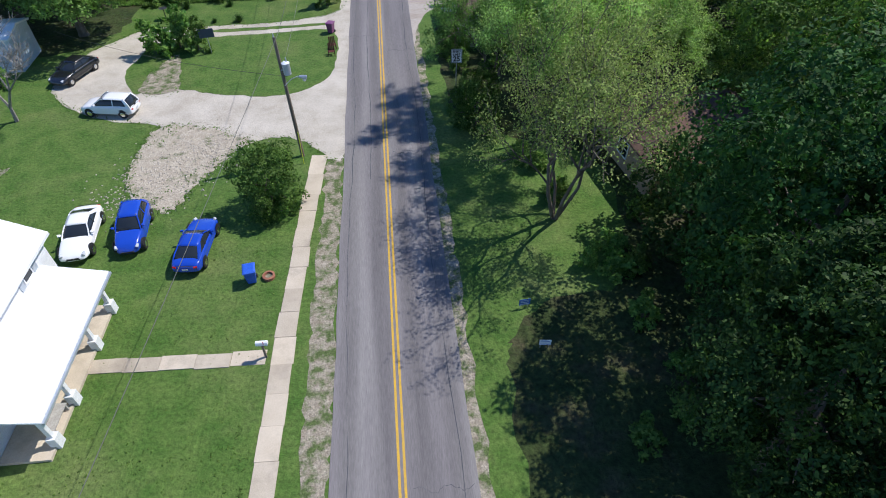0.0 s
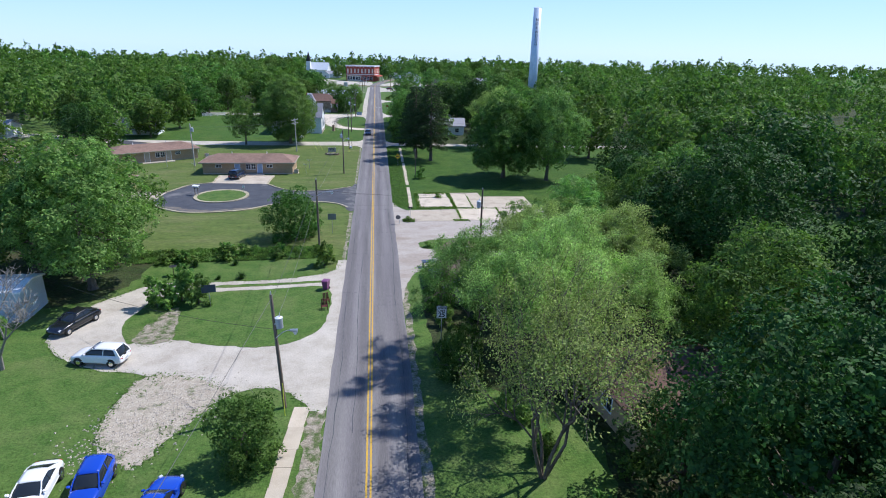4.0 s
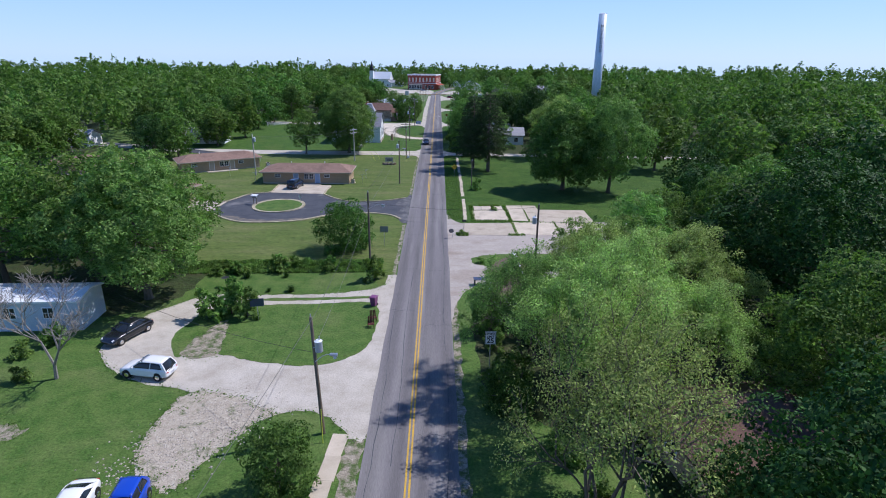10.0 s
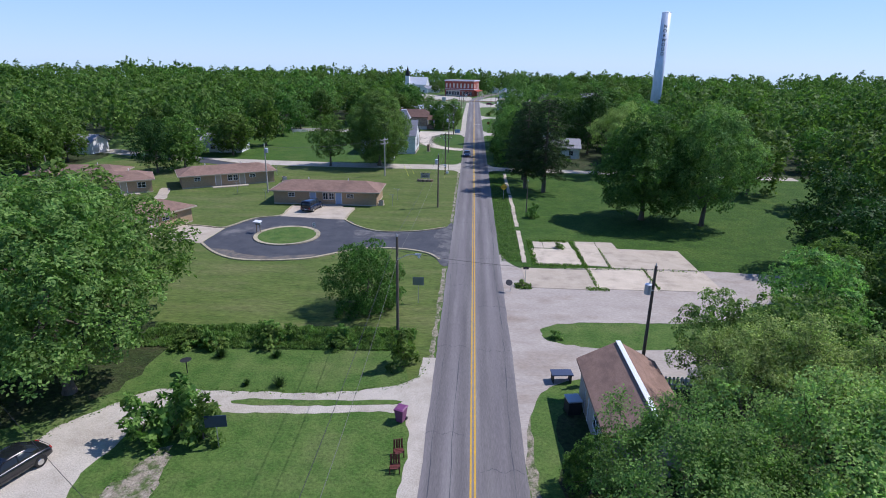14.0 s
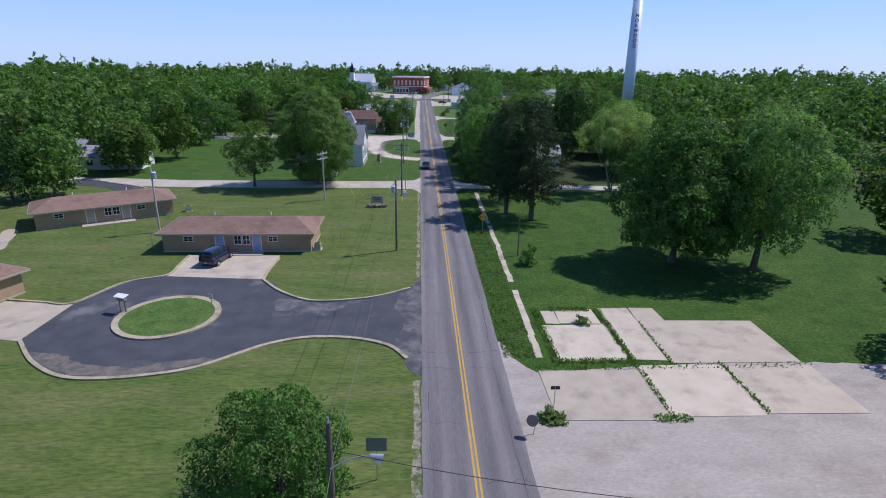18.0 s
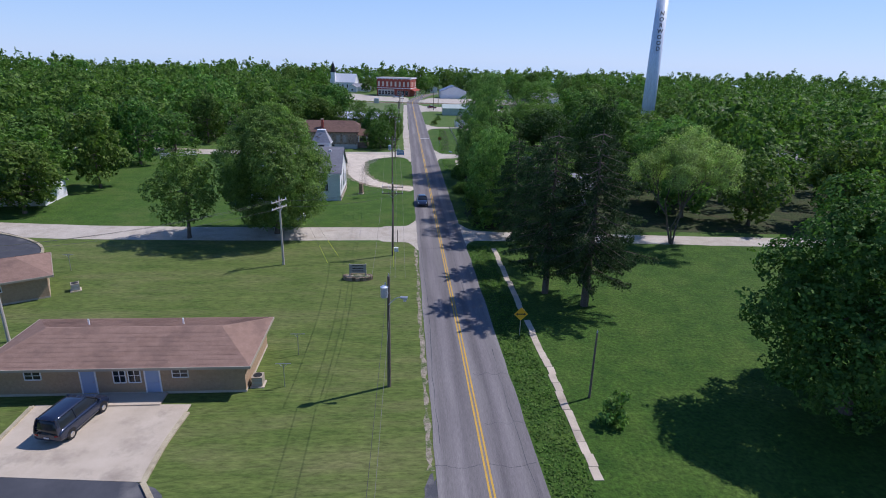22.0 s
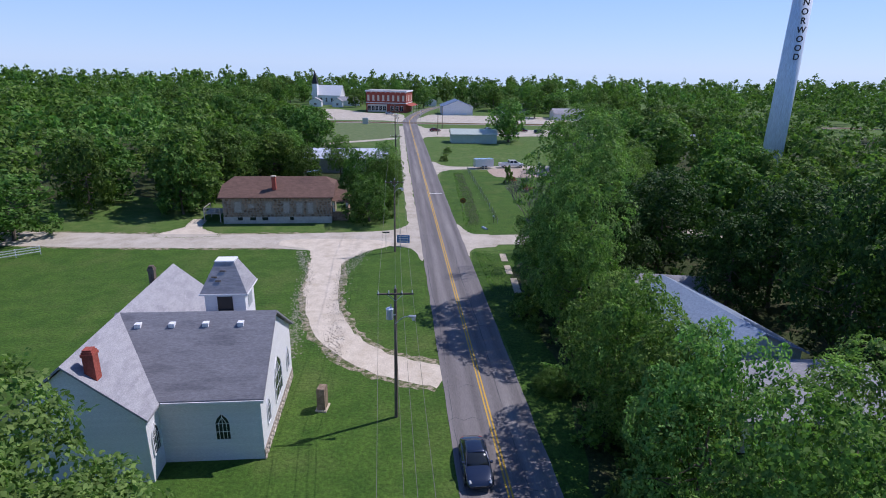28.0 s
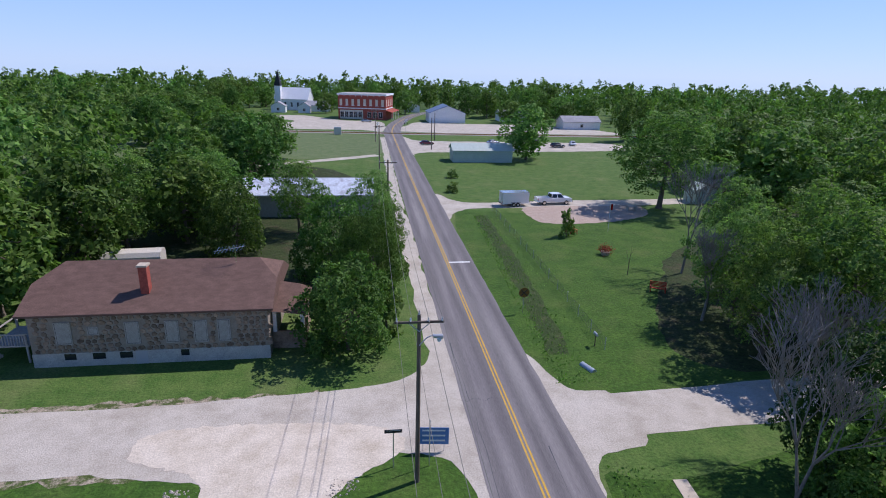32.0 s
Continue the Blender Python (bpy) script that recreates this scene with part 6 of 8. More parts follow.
for tx, zz, sz in (("SPEED", 4.55, 0.24), ("LIMIT", 4.3, 0.24), ("25", 3.95, 0.56)):
    words("lettering", tx, sz, M_SIGNK, sg, pose(0, -0.016, zz, 90, 0, 0), 0.003)


def small_sign(name, x, y, rot, w, h, z0, face, label, bars=3, bar=M_SIGNW, post=M_STEEL, legs=2):
    ob = thing(name, x, y, 0, rot, label, "sign")
    for s in ((-1, 1) if legs == 2 else (0,)):
        part("leg", rods(((s * w * 0.35, 0.02, -0.2), (s * w * 0.35, 0.02, z0 + h * 0.9), 0.02 if legs == 2 else 0.035), n=6), post, ob)
    part("panel", boxes((-w / 2, -0.015, z0, w / 2, 0.0, z0 + h)), face, ob)
    for k in range(bars):
        zz = z0 + h * (0.8 - 0.6 * k / max(1, bars - 1)) - 0.03
        part("text_bar", boxes((-w * 0.38, -0.019, zz, w * 0.38, -0.0152, zz + h * 0.1)), bar, ob)
    return ob


small_sign("yard_sign", 7.2, 18.1, 5, 0.62, 0.45, 0.25, M_SIGNB, "small blue yard sign with pale writing", 3)
small_sign("yard_sign", 7.7, 15.4, -8, 0.6, 0.42, 0.25, M_SIGNW, "small white yard sign with a blue border", 2, M_SIGNB)
small_sign("metal_sign", -5.35, 73.9, 0, 1.1, 0.85, 1.9, plain("bare_sign_back", (0.22, 0.25, 0.25), 0.5, 0.4), "grey metal sign back on a post", 0, legs=1)
small_sign("street_sign", -7.95, 213.7, 0, 1.0, 0.22, 2.3, M_SIGNK, "dark street-name sign on a post", 1, M_SIGNW, legs=1)
small_sign("town_sign", -5.5, 214.9, -6, 1.8, 1.15, 0.5, plain("light_blue_sign", (0.1, 0.22, 0.5), 0.4), "blue roadside sign with white writing", 3)
pt = thing("metal_post", -5.9, 213.6, 0, 0, "thin dark steel post", "post")
part("post", rods(((0, 0, -0.2), (0, 0, 3.1), 0.03), n=6), M_STEEL, pt)
ys = thing("warning_sign", 5.4, 120.8, 0, 0, "yellow diamond warning sign with black arrow", "sign")
part("post", rods(((0, 0.03, -0.2), (0, 0.03, 2.6), 0.035), n=6), M_STEEL, ys)
part("plate", solid(bmesh.new(), [(0, -0.01, 1.5), (0.62, -0.01, 2.12), (0, -0.01, 2.74), (-0.62, -0.01, 2.12), (0, 0.004, 1.5), (0.62, 0.004, 2.12), (0, 0.004, 2.74), (-0.62, 0.004, 2.12)], [(0, 1, 2, 3), (7, 6, 5, 4), (0, 4, 5, 1), (1, 5, 6, 2), (2, 6, 7, 3), (3, 7, 4, 0)]), M_SIGNY, ys)
part("arrow", boxes((-0.32, -0.016, 2.07, 0.32, -0.0115, 2.17)), M_SIGNK, ys)
part("arrowhead", solid(bmesh.new(), [(-0.45, -0.014, 2.12), (-0.28, -0.014, 2.26), (-0.28, -0.014, 1.98)], [(0, 1, 2)]), M_SIGNK, ys)
part("arrowhead", solid(bmesh.new(), [(0.45, -0.014, 2.12), (0.28, -0.014, 2.26), (0.28, -0.014, 1.98)], [(0, 1, 2)]), M_SIGNK, ys)
rx = thing("railway_warning_sign", 5.3, 234.3, 0, 0, "round rusty yellow railway warning sign", "sign")
M_RUST = surface("rusty_yellow", (0.2, 0.1, 0.03), (0.35, 0.2, 0.04), 4.0, 0.8, 20.0, 0.2)
part("post", rods(((0, 0.03, -0.2), (0, 0.03, 2.5), 0.035), n=6), M_STEEL, rx)
part("disc", rods(((0, -0.02, 2.1), (0, 0.0, 2.1), 0.5), n=28), M_RUST, rx)
part("cross", rods(((-0.33, -0.03, 1.77), (0.33, -0.03, 2.43), 0.05), ((0.33, -0.03, 1.77), (-0.33, -0.03, 2.43), 0.05), n=4), M_SIGNK, rx)
es = thing("road_sign", 5.75, 79.9, 0, 0, "small dark sign on a steel post", "sign")
part("post", rods(((0, 0, -0.2), (0, 0, 1.9), 0.03), n=6), M_STEEL, es)
part("plate", boxes((-0.3, -0.02, 1.75, 0.3, 0.0, 2.0)), M_SIGNK, es)

fd = thing("fallen_sign", 3.95, 77.6, 0, 25, "round black sign lying bent over on its post", "sign")
part("post", rods(((0, 0, -0.1), (0.25, 0.1, 0.7), 0.03), ((0.25, 0.1, 0.7), (-0.1, 0.0, 1.05), 0.03), n=6), M_STEEL, fd)
part("disc", rods(((-0.12, 0, 1.06), (-0.13, -0.02, 1.09), 0.36), n=24), M_SIGNK, fd)

# tower lettering, one letter under another
for k, c in enumerate("NORWOOD"):
    zz = 36.6 - 1.55 * k
    rr = 1.95 + (1.6 - 1.95) * zz / 41.3
    a = radians(-101)
    words("letter", c, 1.5, M_SIGNK, tw, pose(math.cos(a) * (rr + 0.02), math.sin(a) * (rr + 0.02), zz, 90, 0, math.degrees(a) + 90), 0.02)

ws = thing("welcome_sign", -9.7, 134.4, 0, 0, "grey slatted welcome sign on a stone base", "sign")
bm = prism(bmesh.new(), [(1.5 * math.cos(a), 0.65 * math.sin(a)) for a in (2 * math.pi * i / 24 for i in range(24))], -0.1, 0.32)
part("stone_base", bm, M_MORTAR, ws)
for i in range(24):
    a = 2 * math.pi * i / 24
    b = part("stone", boxes((-0.17, -0.08, 0.0, 0.17, 0.08, 0.36 + 0.04 * (i % 3))), M_STONE, ws)
    b.matrix_basis = pose(1.5 * math.cos(a), 0.65 * math.sin(a), 0, 0, 0, math.degrees(math.atan2(0.65 * math.cos(a), -1.5 * math.sin(a))))
part("mulch", prism(bmesh.new(), [(1.35 * math.cos(a), 0.52 * math.sin(a)) for a in (2 * math.pi * i / 20 for i in range(20))], 0.3, 0.345), M_DIRT, ws)
M_GREYWOOD = surface("grey_wood", (0.33, 0.31, 0.28), (0.42, 0.4, 0.36), 3, 0.9, 20, 0.3)
for s in (-0.85, 0.85):
    part("post", boxes((s - 0.06, -0.06, 0.3, s + 0.06, 0.06, 1.75)), M_GREYWOOD, ws)
for k in range(5):
    part("board", boxes((-0.79, -0.03, 0.72 + k * 0.2, 0.79, 0.03, 0.9 + k * 0.2)), M_GREYWOOD, ws)
for k in range(3):
    part("text_bar", boxes((-0.6, -0.037, 0.9 + k * 0.3, 0.6, -0.032, 1.0 + k * 0.3)), M_SIGNK, ws)

# ---- yard things near the start ----
M_BINB = surface("blue_plastic", (0.02, 0.09, 0.5), (0.03, 0.11, 0.55), 2, 0.45, 10, 0.05)
M_BINP = surface("purple_plastic", (0.16, 0.04, 0.13), (0.2, 0.06, 0.16), 2, 0.5, 10, 0.05)


def wheelie_bin(x, y, rot, material, label):
    ob = thing("wheelie_bin", x, y, 0, rot, label, "bin")
    sec = [[(-w, -d, z), (w, -d, z), (w, d, z), (-w, d, z)] for z, w, d in ((0.08, 0.22, 0.25), (0.5, 0.27, 0.31), (0.95, 0.31, 0.37), (1.0, 0.34, 0.4))]
    part("body", loft(sec), material, ob)
    part("lid", loft([[(-w, -d, z), (w, -d, z), (w, d, z), (-w, d, z)] for z, w, d in ((1.005, 0.35, 0.42), (1.05, 0.35, 0.42), (1.1, 0.26, 0.3))]), material, ob)
    part("handle", rods(((-0.25, 0.46, 0.98), (0.25, 0.46, 0.98), 0.02), n=6), M_BLACK, ob)
    for s in (-1, 1):
        disc_rod(ob, "wheel", (s * 0.24, 0.3, 0.12), (s * 0.3, 0.3, 0.12), 0.12, M_BLACK, 14)


wheelie_bin(-7.75, 21.5, 10, M_BINB, "blue plastic wheelie bin on the lawn")
wheelie_bin(-4.65, 54.4, -20, M_BINP, "dark purple wheelie bin at the drive edge")
pl = thing("planter", -6.85, 21.7, 0, 0, "round terracotta brick planting ring", "planter")
bm = bmesh.new()
rings = [[(r * math.cos(2 * math.pi * i / 18), r * math.sin(2 * math.pi * i / 18), z) for i in range(18)] for r, z in ((0.34, -0.05), (0.36, 0.2), (0.24, 0.22), (0.22, 0.02))]
part("ring", loft(rings), plain("terracotta", (0.3, 0.12, 0.07), 0.8), pl)
part("soil", rods(((0, 0, 0), (0, 0, 0.1), 0.22), n=14), M_DIRT, pl)
mb = thing("mailbox", -6.35, 16.2, 0, 0, "white mailbox on a dark post", "mailbox")
part("post", boxes((-0.05, -0.05, -0.2, 0.05, 0.05, 1.05)), M_POLE, mb)
bm = bmesh.new()
prof = [(-0.1, 0), (0.1, 0), (0.1, 0.14), (0.07, 0.21), (0, 0.24), (-0.07, 0.21), (-0.1, 0.14)]
part("box", loft([[(x, a, 1.06 + b) for a, b in prof] for x in (-0.28, 0.3)]), M_SIGNW, mb)
part("flag", boxes((0.1, -0.125, 1.2, 0.13, -0.11, 1.4)), P_RED, mb)

# porch of the white house
part("porch_floor", boxes((1.92, -4.4, -0.05, 4.1, 4.35, 0.16)), M_CONC, ph, "pale concrete porch floor")
pr = bmesh.new()
solid(pr, [(1.85, -4.3, 3.35), (4.75, -4.1, 2.55), (4.75, 4.4, 2.55), (1.85, 4.3, 3.35), (1.85, -4.3, 3.49), (4.75, -4.1, 2.67), (4.75, 4.4, 2.67), (1.85, 4.3, 3.49)], [(3, 2, 1, 0), (4, 5, 6, 7), (0, 1, 5, 4), (1, 2, 6, 5), (2, 3, 7, 6), (3, 0, 4, 7)])
part("porch_roof", pr, M_ROOFW, ph, "white metal porch roof")
part("gutter", boxes((4.76, -4.1, 2.5, 4.86, 4.4, 2.62)), M_CAN, ph)
for yy in (-3.6, -1.5, 1.6, 4.0):
    col = part("porch_column", boxes((4.0, yy - 0.1, 0.16, 4.2, yy + 0.1, 2.58)), M_WHITE, ph)
    part("base", boxes((3.9, yy - 0.22, 0.0, 4.3, yy + 0.22, 0.75)), M_WHITE, col)
part("beam", boxes((4.02, -3.9, 2.4, 4.2, 4.2, 2.56)), M_WHITE, ph)
for yy in (-2.2, 2.6):
    window(ph, 1.9, yy, 1.1, 1.0, 1.5, 90)
for yy in (3.2,):
    window(ph, 1.9, yy, 3.75, 0.7, 0.6, 90, mullion=False)
    for ys in (yy - 0.85, yy + 0.48):
        part("shutter", boxes((1.9, ys, 3.65, 1.95, ys + 0.37, 4.45)), M_CAN, ph)
door(ph, 1.9, 0.3, 0.16, 0.95, 2.05, 90, M_DOORT)
sw = thing("porch_swing", -15.2, 13.4, 0.16, 90, "pale wooden porch bench", "bench")
part("seat", boxes((-0.7, -0.25, 0.42, 0.7, 0.2, 0.47)), M_GREYWOOD, sw)
part("backrest", boxes((-0.7, 0.2, 0.47, 0.7, 0.25, 0.95)), M_GREYWOOD, sw)
for s in (-0.62, 0.62):
    part("leg", boxes((s - 0.04, -0.22, 0, s + 0.04, 0.2, 0.42)), M_GREYWOOD, sw)

# mobile home
mh = thing("mobile_home", -39.4, 50.3, 0, 3, "long pale mobile home with a white metal roof", "mobile home")
w, r = gable_block(-8.2, 8.2, -2.1, 2.1, 2.9, 3.35, "x", 0.2)
part("wall", w, surface("pale_blue_siding", (0.5, 0.55, 0.62), (0.56, 0.6, 0.66), 1, 0.6, 20, 0.1), mh)
part("roof", r, M_ROOFW, mh)
for xx in (-6, -3.2, -1.5, 2.0, 5.4):
    window(mh, xx, -2.1, 1.3, 0.9, 1.0, 0)
door(mh, -4.6, -2.1, 0.6, 0.9, 2.0, 0, M_GREYW)
dk = part("deck", boxes((-6.2, -4.2, 0.45, -3.0, -2.15, 0.55)), M_GREYWOOD, mh)
for xx in (-6.15, -5.1, -4.05, -3.05):
    part("rail_post", boxes((xx - 0.04, -4.2, 0.0, xx + 0.04, -4.12, 1.45)), M_GREYWOOD, dk)
part("rail", boxes((-6.2, -4.2, 1.38, -3.0, -4.12, 1.46)), M_GREYWOOD, dk)
# clothes rack
cr = thing("garden_table", -35.2, 41.3, 0, 10, "grey garden table with cloths hanging", "table")
part("top", boxes((-0.9, -0.5, 0.72, 0.9, 0.5, 0.77)), M_GREYWOOD, cr)
for sx in (-0.8, 0.8):
    for sy in (-0.42, 0.42):
        part("leg", boxes((sx - 0.04, sy - 0.04, -0.02, sx + 0.04, sy + 0.04, 0.72)), M_GREYWOOD, cr)

# bare grey tree
rng = np.random.default_rng(77)


def bare_tree(x, y, h, label, seed, thick=0.13, spread=1.0, first=0.24):
    r = random.Random(seed)
    bm = bmesh.new()

    def limb(p, d, ln, th, lvl):
        q = p + d * ln
        rod(bm, p, q, th, max(0.012, th * 0.7), 5 if lvl < 3 else 3)
        if lvl >= 7:
            return
        for k in range(3 if lvl in (1, 2, 3, 4) else 2):
            t = Vector((r.uniform(-1, 1), r.uniform(-1, 1), r.uniform(-0.15, 0.7))) * 0.62 * spread
            limb(q, (d + t).normalized(), (ln if lvl else h * 0.24) * r.uniform(0.66, 0.9), max(0.014, th * 0.66), lvl + 1)

    limb(Vector((0, 0, -0.1)), Vector((0.08, 0, 1)).normalized(), h * first, thick, 0)
    ob = thing("bare_tree", x, y, 0, 0, label, "tree")
    part("branch_work", bm, surface("grey_bark", (0.2, 0.18, 0.16), (0.27, 0.25, 0.22), 3, 0.95, 15, 0.3), ob)


bare_tree(-28.3, 40.3, 11.0, "bare grey branching tree on the lawn", 3, 0.17, 1.6, 0.12)
bare_tree(17.6, 211.0, 10.5, "half-dead tree with bare grey limbs", 8, 0.2, 0.75)

# satellite dish, panel, wheelbarrow seats, bird bath
pn = thing("garden_sign", -15.5, 50.9, 0, 10, "dark blue panel on a post in the shrubs", "sign")
part("post", rods(((0, 0, -0.2), (0, 0, 1.9), 0.04), n=6), M_STEEL, pn)
part("panel", boxes((-0.65, -0.05, 1.5, 0.65, -0.01, 2.3)), plain("dark_blue_panel", (0.03, 0.05, 0.09), 0.35), pn)
for dx, dy, rot in ((-4.35, 50.9, 15), (-4.4, 49.5, 5)):
    gc = thing("garden_chair", dx, dy, 0, rot, "dark red slatted wooden garden chair", "chair")
    MW = plain("dark_red_wood", (0.12, 0.03, 0.025), 0.6)
    for k in range(4):
        part("seat_slat", boxes((-0.3, -0.25 + k * 0.13, 0.38, 0.3, -0.15 + k * 0.13, 0.41)), MW, gc)
        part("back_slat", boxes((-0.28 + k * 0.15, 0.26, 0.4, -0.17 + k * 0.15, 0.3, 1.05)), MW, gc)
    for sx in (-0.28, 0.28):
        for sy in (-0.22, 0.24):
            part("leg", boxes((sx - 0.03, sy - 0.03, -0.02, sx + 0.03, sy + 0.03, 0.55)), MW, gc)
bb = thing("bird_bath", -21.6, 59.2, 0, 0, "dark bowl bird bath on a thin stem", "bird bath")
part("stem", rods(((0, 0, -0.1), (0, 0, 1.0), 0.04), n=8), M_BLACK, bb)
part("bowl", rods(((0, 0, 1.0), (0, 0, 1.12), 0.12, 0.42), n=20), M_BLACK, bb)

# ---- turning circle things ----
mbx = thing("mailbox_stand", -29.6, 95.7, 0.1, -20, "group of mailboxes under a white board roof", "mailbox")
mbx.matrix_basis = mbx.matrix_basis @ Matrix.Diagonal((0.66, 0.66, 0.9, 1))
for s in (-0.45, 0.45):
    part("post", boxes((s - 0.06, -0.06, -0.15, s + 0.06, 0.06, 1.2)), M_POLE, mbx)
part("beam", boxes((-0.75, -0.09, 1.2, 0.75, 0.09, 1.3)), M_POLE, mbx)
for k in range(4):
    part("mailbox", loft([[(-0.57 + 0.38 * k + a, yy, 1.31 + b) for a, b in prof] for yy in (-0.24, 0.24)]), M_CAN, mbx)
part("roof", solid(bmesh.new(), [(-0.9, -0.45, 1.62), (0.9, -0.45, 1.62), (0.9, 0.45, 1.78), (-0.9, 0.45, 1.78), (-0.9, -0.45, 1.67), (0.9, -0.45, 1.67), (0.9, 0.45, 1.83), (-0.9, 0.45, 1.83)], [(3, 2, 1, 0), (4, 5, 6, 7), (0, 1, 5, 4), (1, 2, 6, 5), (2, 3, 7, 6), (3, 0, 4, 7)]), M_SIGNW, mbx)
small_sign("island_sign", -22.0, 96.4, 0, 0.35, 0.5, 1.0, M_SIGNW, "small white sign on the grass island", 2, M_SIGNK, legs=1)
for x, y, r in ((-13.4, 113.3, 0), (-13.2, 117.9, 0), (-42.9, 135.3, 0), (-35.2, 114.2, 0), (-42.4, 119.9, 25), (-41.0, 137, 0)):
    cl = thing("clothes_post", x, y, 0, r, "steel T-shaped clothes line post", "clothes line", "clothes line posts")
    part("post", rods(((0, 0, -0.2), (0, 0, 1.9), 0.035), n=6), M_STEEL, cl)
    part("crossbar", rods(((-0.55, 0, 1.88), (0.55, 0, 1.88), 0.025), n=6), M_STEEL, cl)
    part("brace", rods(((-0.3, 0, 1.88), (0, 0, 1.55), 0.015), ((0.3, 0, 1.88), (0, 0, 1.55), 0.015), n=4), M_STEEL, cl)
for x, y, r in ((-15.35, 113.6, 0), (-37.6, 131.5, 31)):
    ac = thing("air_conditioner", x, y, 0, r, "beige outdoor air conditioner unit", "air conditioner")
    part("casing", boxes((-0.38, -0.38, 0.08, 0.38, 0.38, 0.8)), M_DOORT, ac)
    part("pad", boxes((-0.5, -0.5, -0.05, 0.5, 0.5, 0.08)), M_CONC, ac)
    part("fan_grille", rods(((0, 0, 0.8), (0, 0, 0.83), 0.31), n=20), M_BLACK, ac)
    for k in range(5):
        part("louvre", boxes((-0.34, -0.392, 0.18 + k * 0.11, 0.34, -0.38, 0.23 + k * 0.11)), M_CAN, ac)
mh2 = thing("survey_post", -5.55, 147.4, 0, 0, "short dark post at the road corner", "post")
part("post", rods(((0, 0, -0.2), (0, 0, 1.7), 0.05), n=6), M_POLE, mh2)
tagged(part("marker_plate", boxes((-5.95, 143.55, 0.0, -5.4, 143.95, 0.5))  , M_SIGNW), "low white utility marker box in grass", "utility box")

# ---- church details ----
G = -0.9


def lancet(parent, x, y, z, w, h, face):
    ob = new("window")
    ob.parent, ob.matrix_basis = parent, pose(x, y, z, 0, 0, face)
    tagged(ob, "pointed church window with white tracery")
    pts = [(-w / 2, 0), (w / 2, 0), (w / 2, h * 0.62), (w * 0.36, h * 0.8), (0, h), (-w * 0.36, h * 0.8), (-w / 2, h * 0.62)]
    part("pane", loft([[(a, yy, b) for a, b in pts] for yy in (-0.03, 0.03)]), M_GLASS, ob)
    bm = bmesh.new()
    for p, q in zip(pts, pts[1:] + pts[:1]):
        rod(bm, (p[0], -0.03, p[1]), (q[0], -0.03, q[1]), 0.06, 0.06, 4)
    for p, q in (((0, 0), (0, h)), ((-w / 2, h * 0.3), (w / 2, h * 0.3)), ((-w / 2, h * 0.6), (w / 2, h * 0.6)), ((-w / 4, 0), (-w / 4, h * 0.62)), ((w / 4, 0), (w / 4, h * 0.62)), ((-w / 4, h * 0.62), (0, h * 0.85)), ((w / 4, h * 0.62), (0, h * 0.85))):
        rod(bm, (p[0], -0.035, p[1]), (q[0], -0.035, q[1]), 0.022, 0.022, 4)
    part("tracery", bm, M_WHITE, ob)


lancet(ch, 3.3, -6.2, 1.6, 0.95, 2.0, 0)
lancet(ch, 5.75, -1.0, 1.5, 2.3, 3.2, 90)
for yy in (-4.4, 2.6):
    lancet(ch, 5.75, yy, 1.6, 0.85, 1.9, 90)
lancet(ch, -0.48, -7.1, 1.6, 0.95, 2.0, 90)
for k, xx in enumerate((-2.9, -0.7, 1.5, 3.8)):
    part("roof_vent", boxes((xx - 0.2, -2.1, 7.3, xx + 0.2, -1.7, 7.85)), M_WHITE, ch, "white box roof vent")
part("foundation", boxes((5.752, -6.25, -0.1, 5.8, 4.2, 0.75)), M_MORTAR, ch, "rough stone foundation")
part("fascia", boxes((-0.15, -6.57, 4.4, 6.05, -6.505, 4.6)), M_WHITE, ch)
for cx, cy, z0, z1, q, mat, lab in ((-3.2, -7.4, 5.6, 8.8, 0.3, M_RED, "red brick chimney"), (-5.4, 6.9, 7.0, 8.7, 0.22, M_BARK, "narrow dark weathered chimney")):
    cm = part("chimney", boxes((cx - q, cy - q, z0, cx + q, cy + q, z1)), mat, ch, lab)
    part("cap", boxes((cx - q - 0.05, cy - q - 0.05, z1 - 0.3, cx + q + 0.05, cy + q + 0.05, z1 - 0.12), (cx - q + 0.05, cy - q + 0.05, z1, cx + q - 0.05, cy + q - 0.05, z1 + 0.12)), mat, cm)
bf = new("belfry")
bf.parent, bf.matrix_basis = ch, pose(1.75, 3.1, 0.95)
tagged(bf, "square white belfry with a flat-topped hip roof")
part("wall", boxes((-1.45, -1.3, -1.05, 1.45, 1.3, 7.4)), M_WHITE, bf)
part("roof", solid(bmesh.new(), [(-1.7, -1.55, 7.5), (1.7, -1.55, 7.5), (1.7, 1.55, 7.5), (-1.7, 1.55, 7.5), (-0.68, -0.5, 9.62), (0.68, -0.5, 9.62), (0.68, 0.5, 9.62), (-0.68, 0.5, 9.62)], [(3, 2, 1, 0), (4, 5, 6, 7), (0, 1, 5, 4), (1, 2, 6, 5), (2, 3, 7, 6), (3, 0, 4, 7)]), M_SHINGLE_G, bf)
part("cap", boxes((-0.72, -0.54, 9.624, 0.72, 0.54, 9.7)), M_SIGNW, bf)
part("trim", boxes((-1.74, -1.59, 7.38, 1.74, 1.59, 7.496)), M_WHITE, bf)
part("louvre", boxes((-0.55, -1.34, 6.0, 0.55, -1.302, 7.2)), M_GLASS, bf, "dark louvred opening")
part("louvre", boxes((1.452, -0.55, 6.0, 1.49, 0.55, 7.2)), M_CAN, bf, "grey louvred opening")
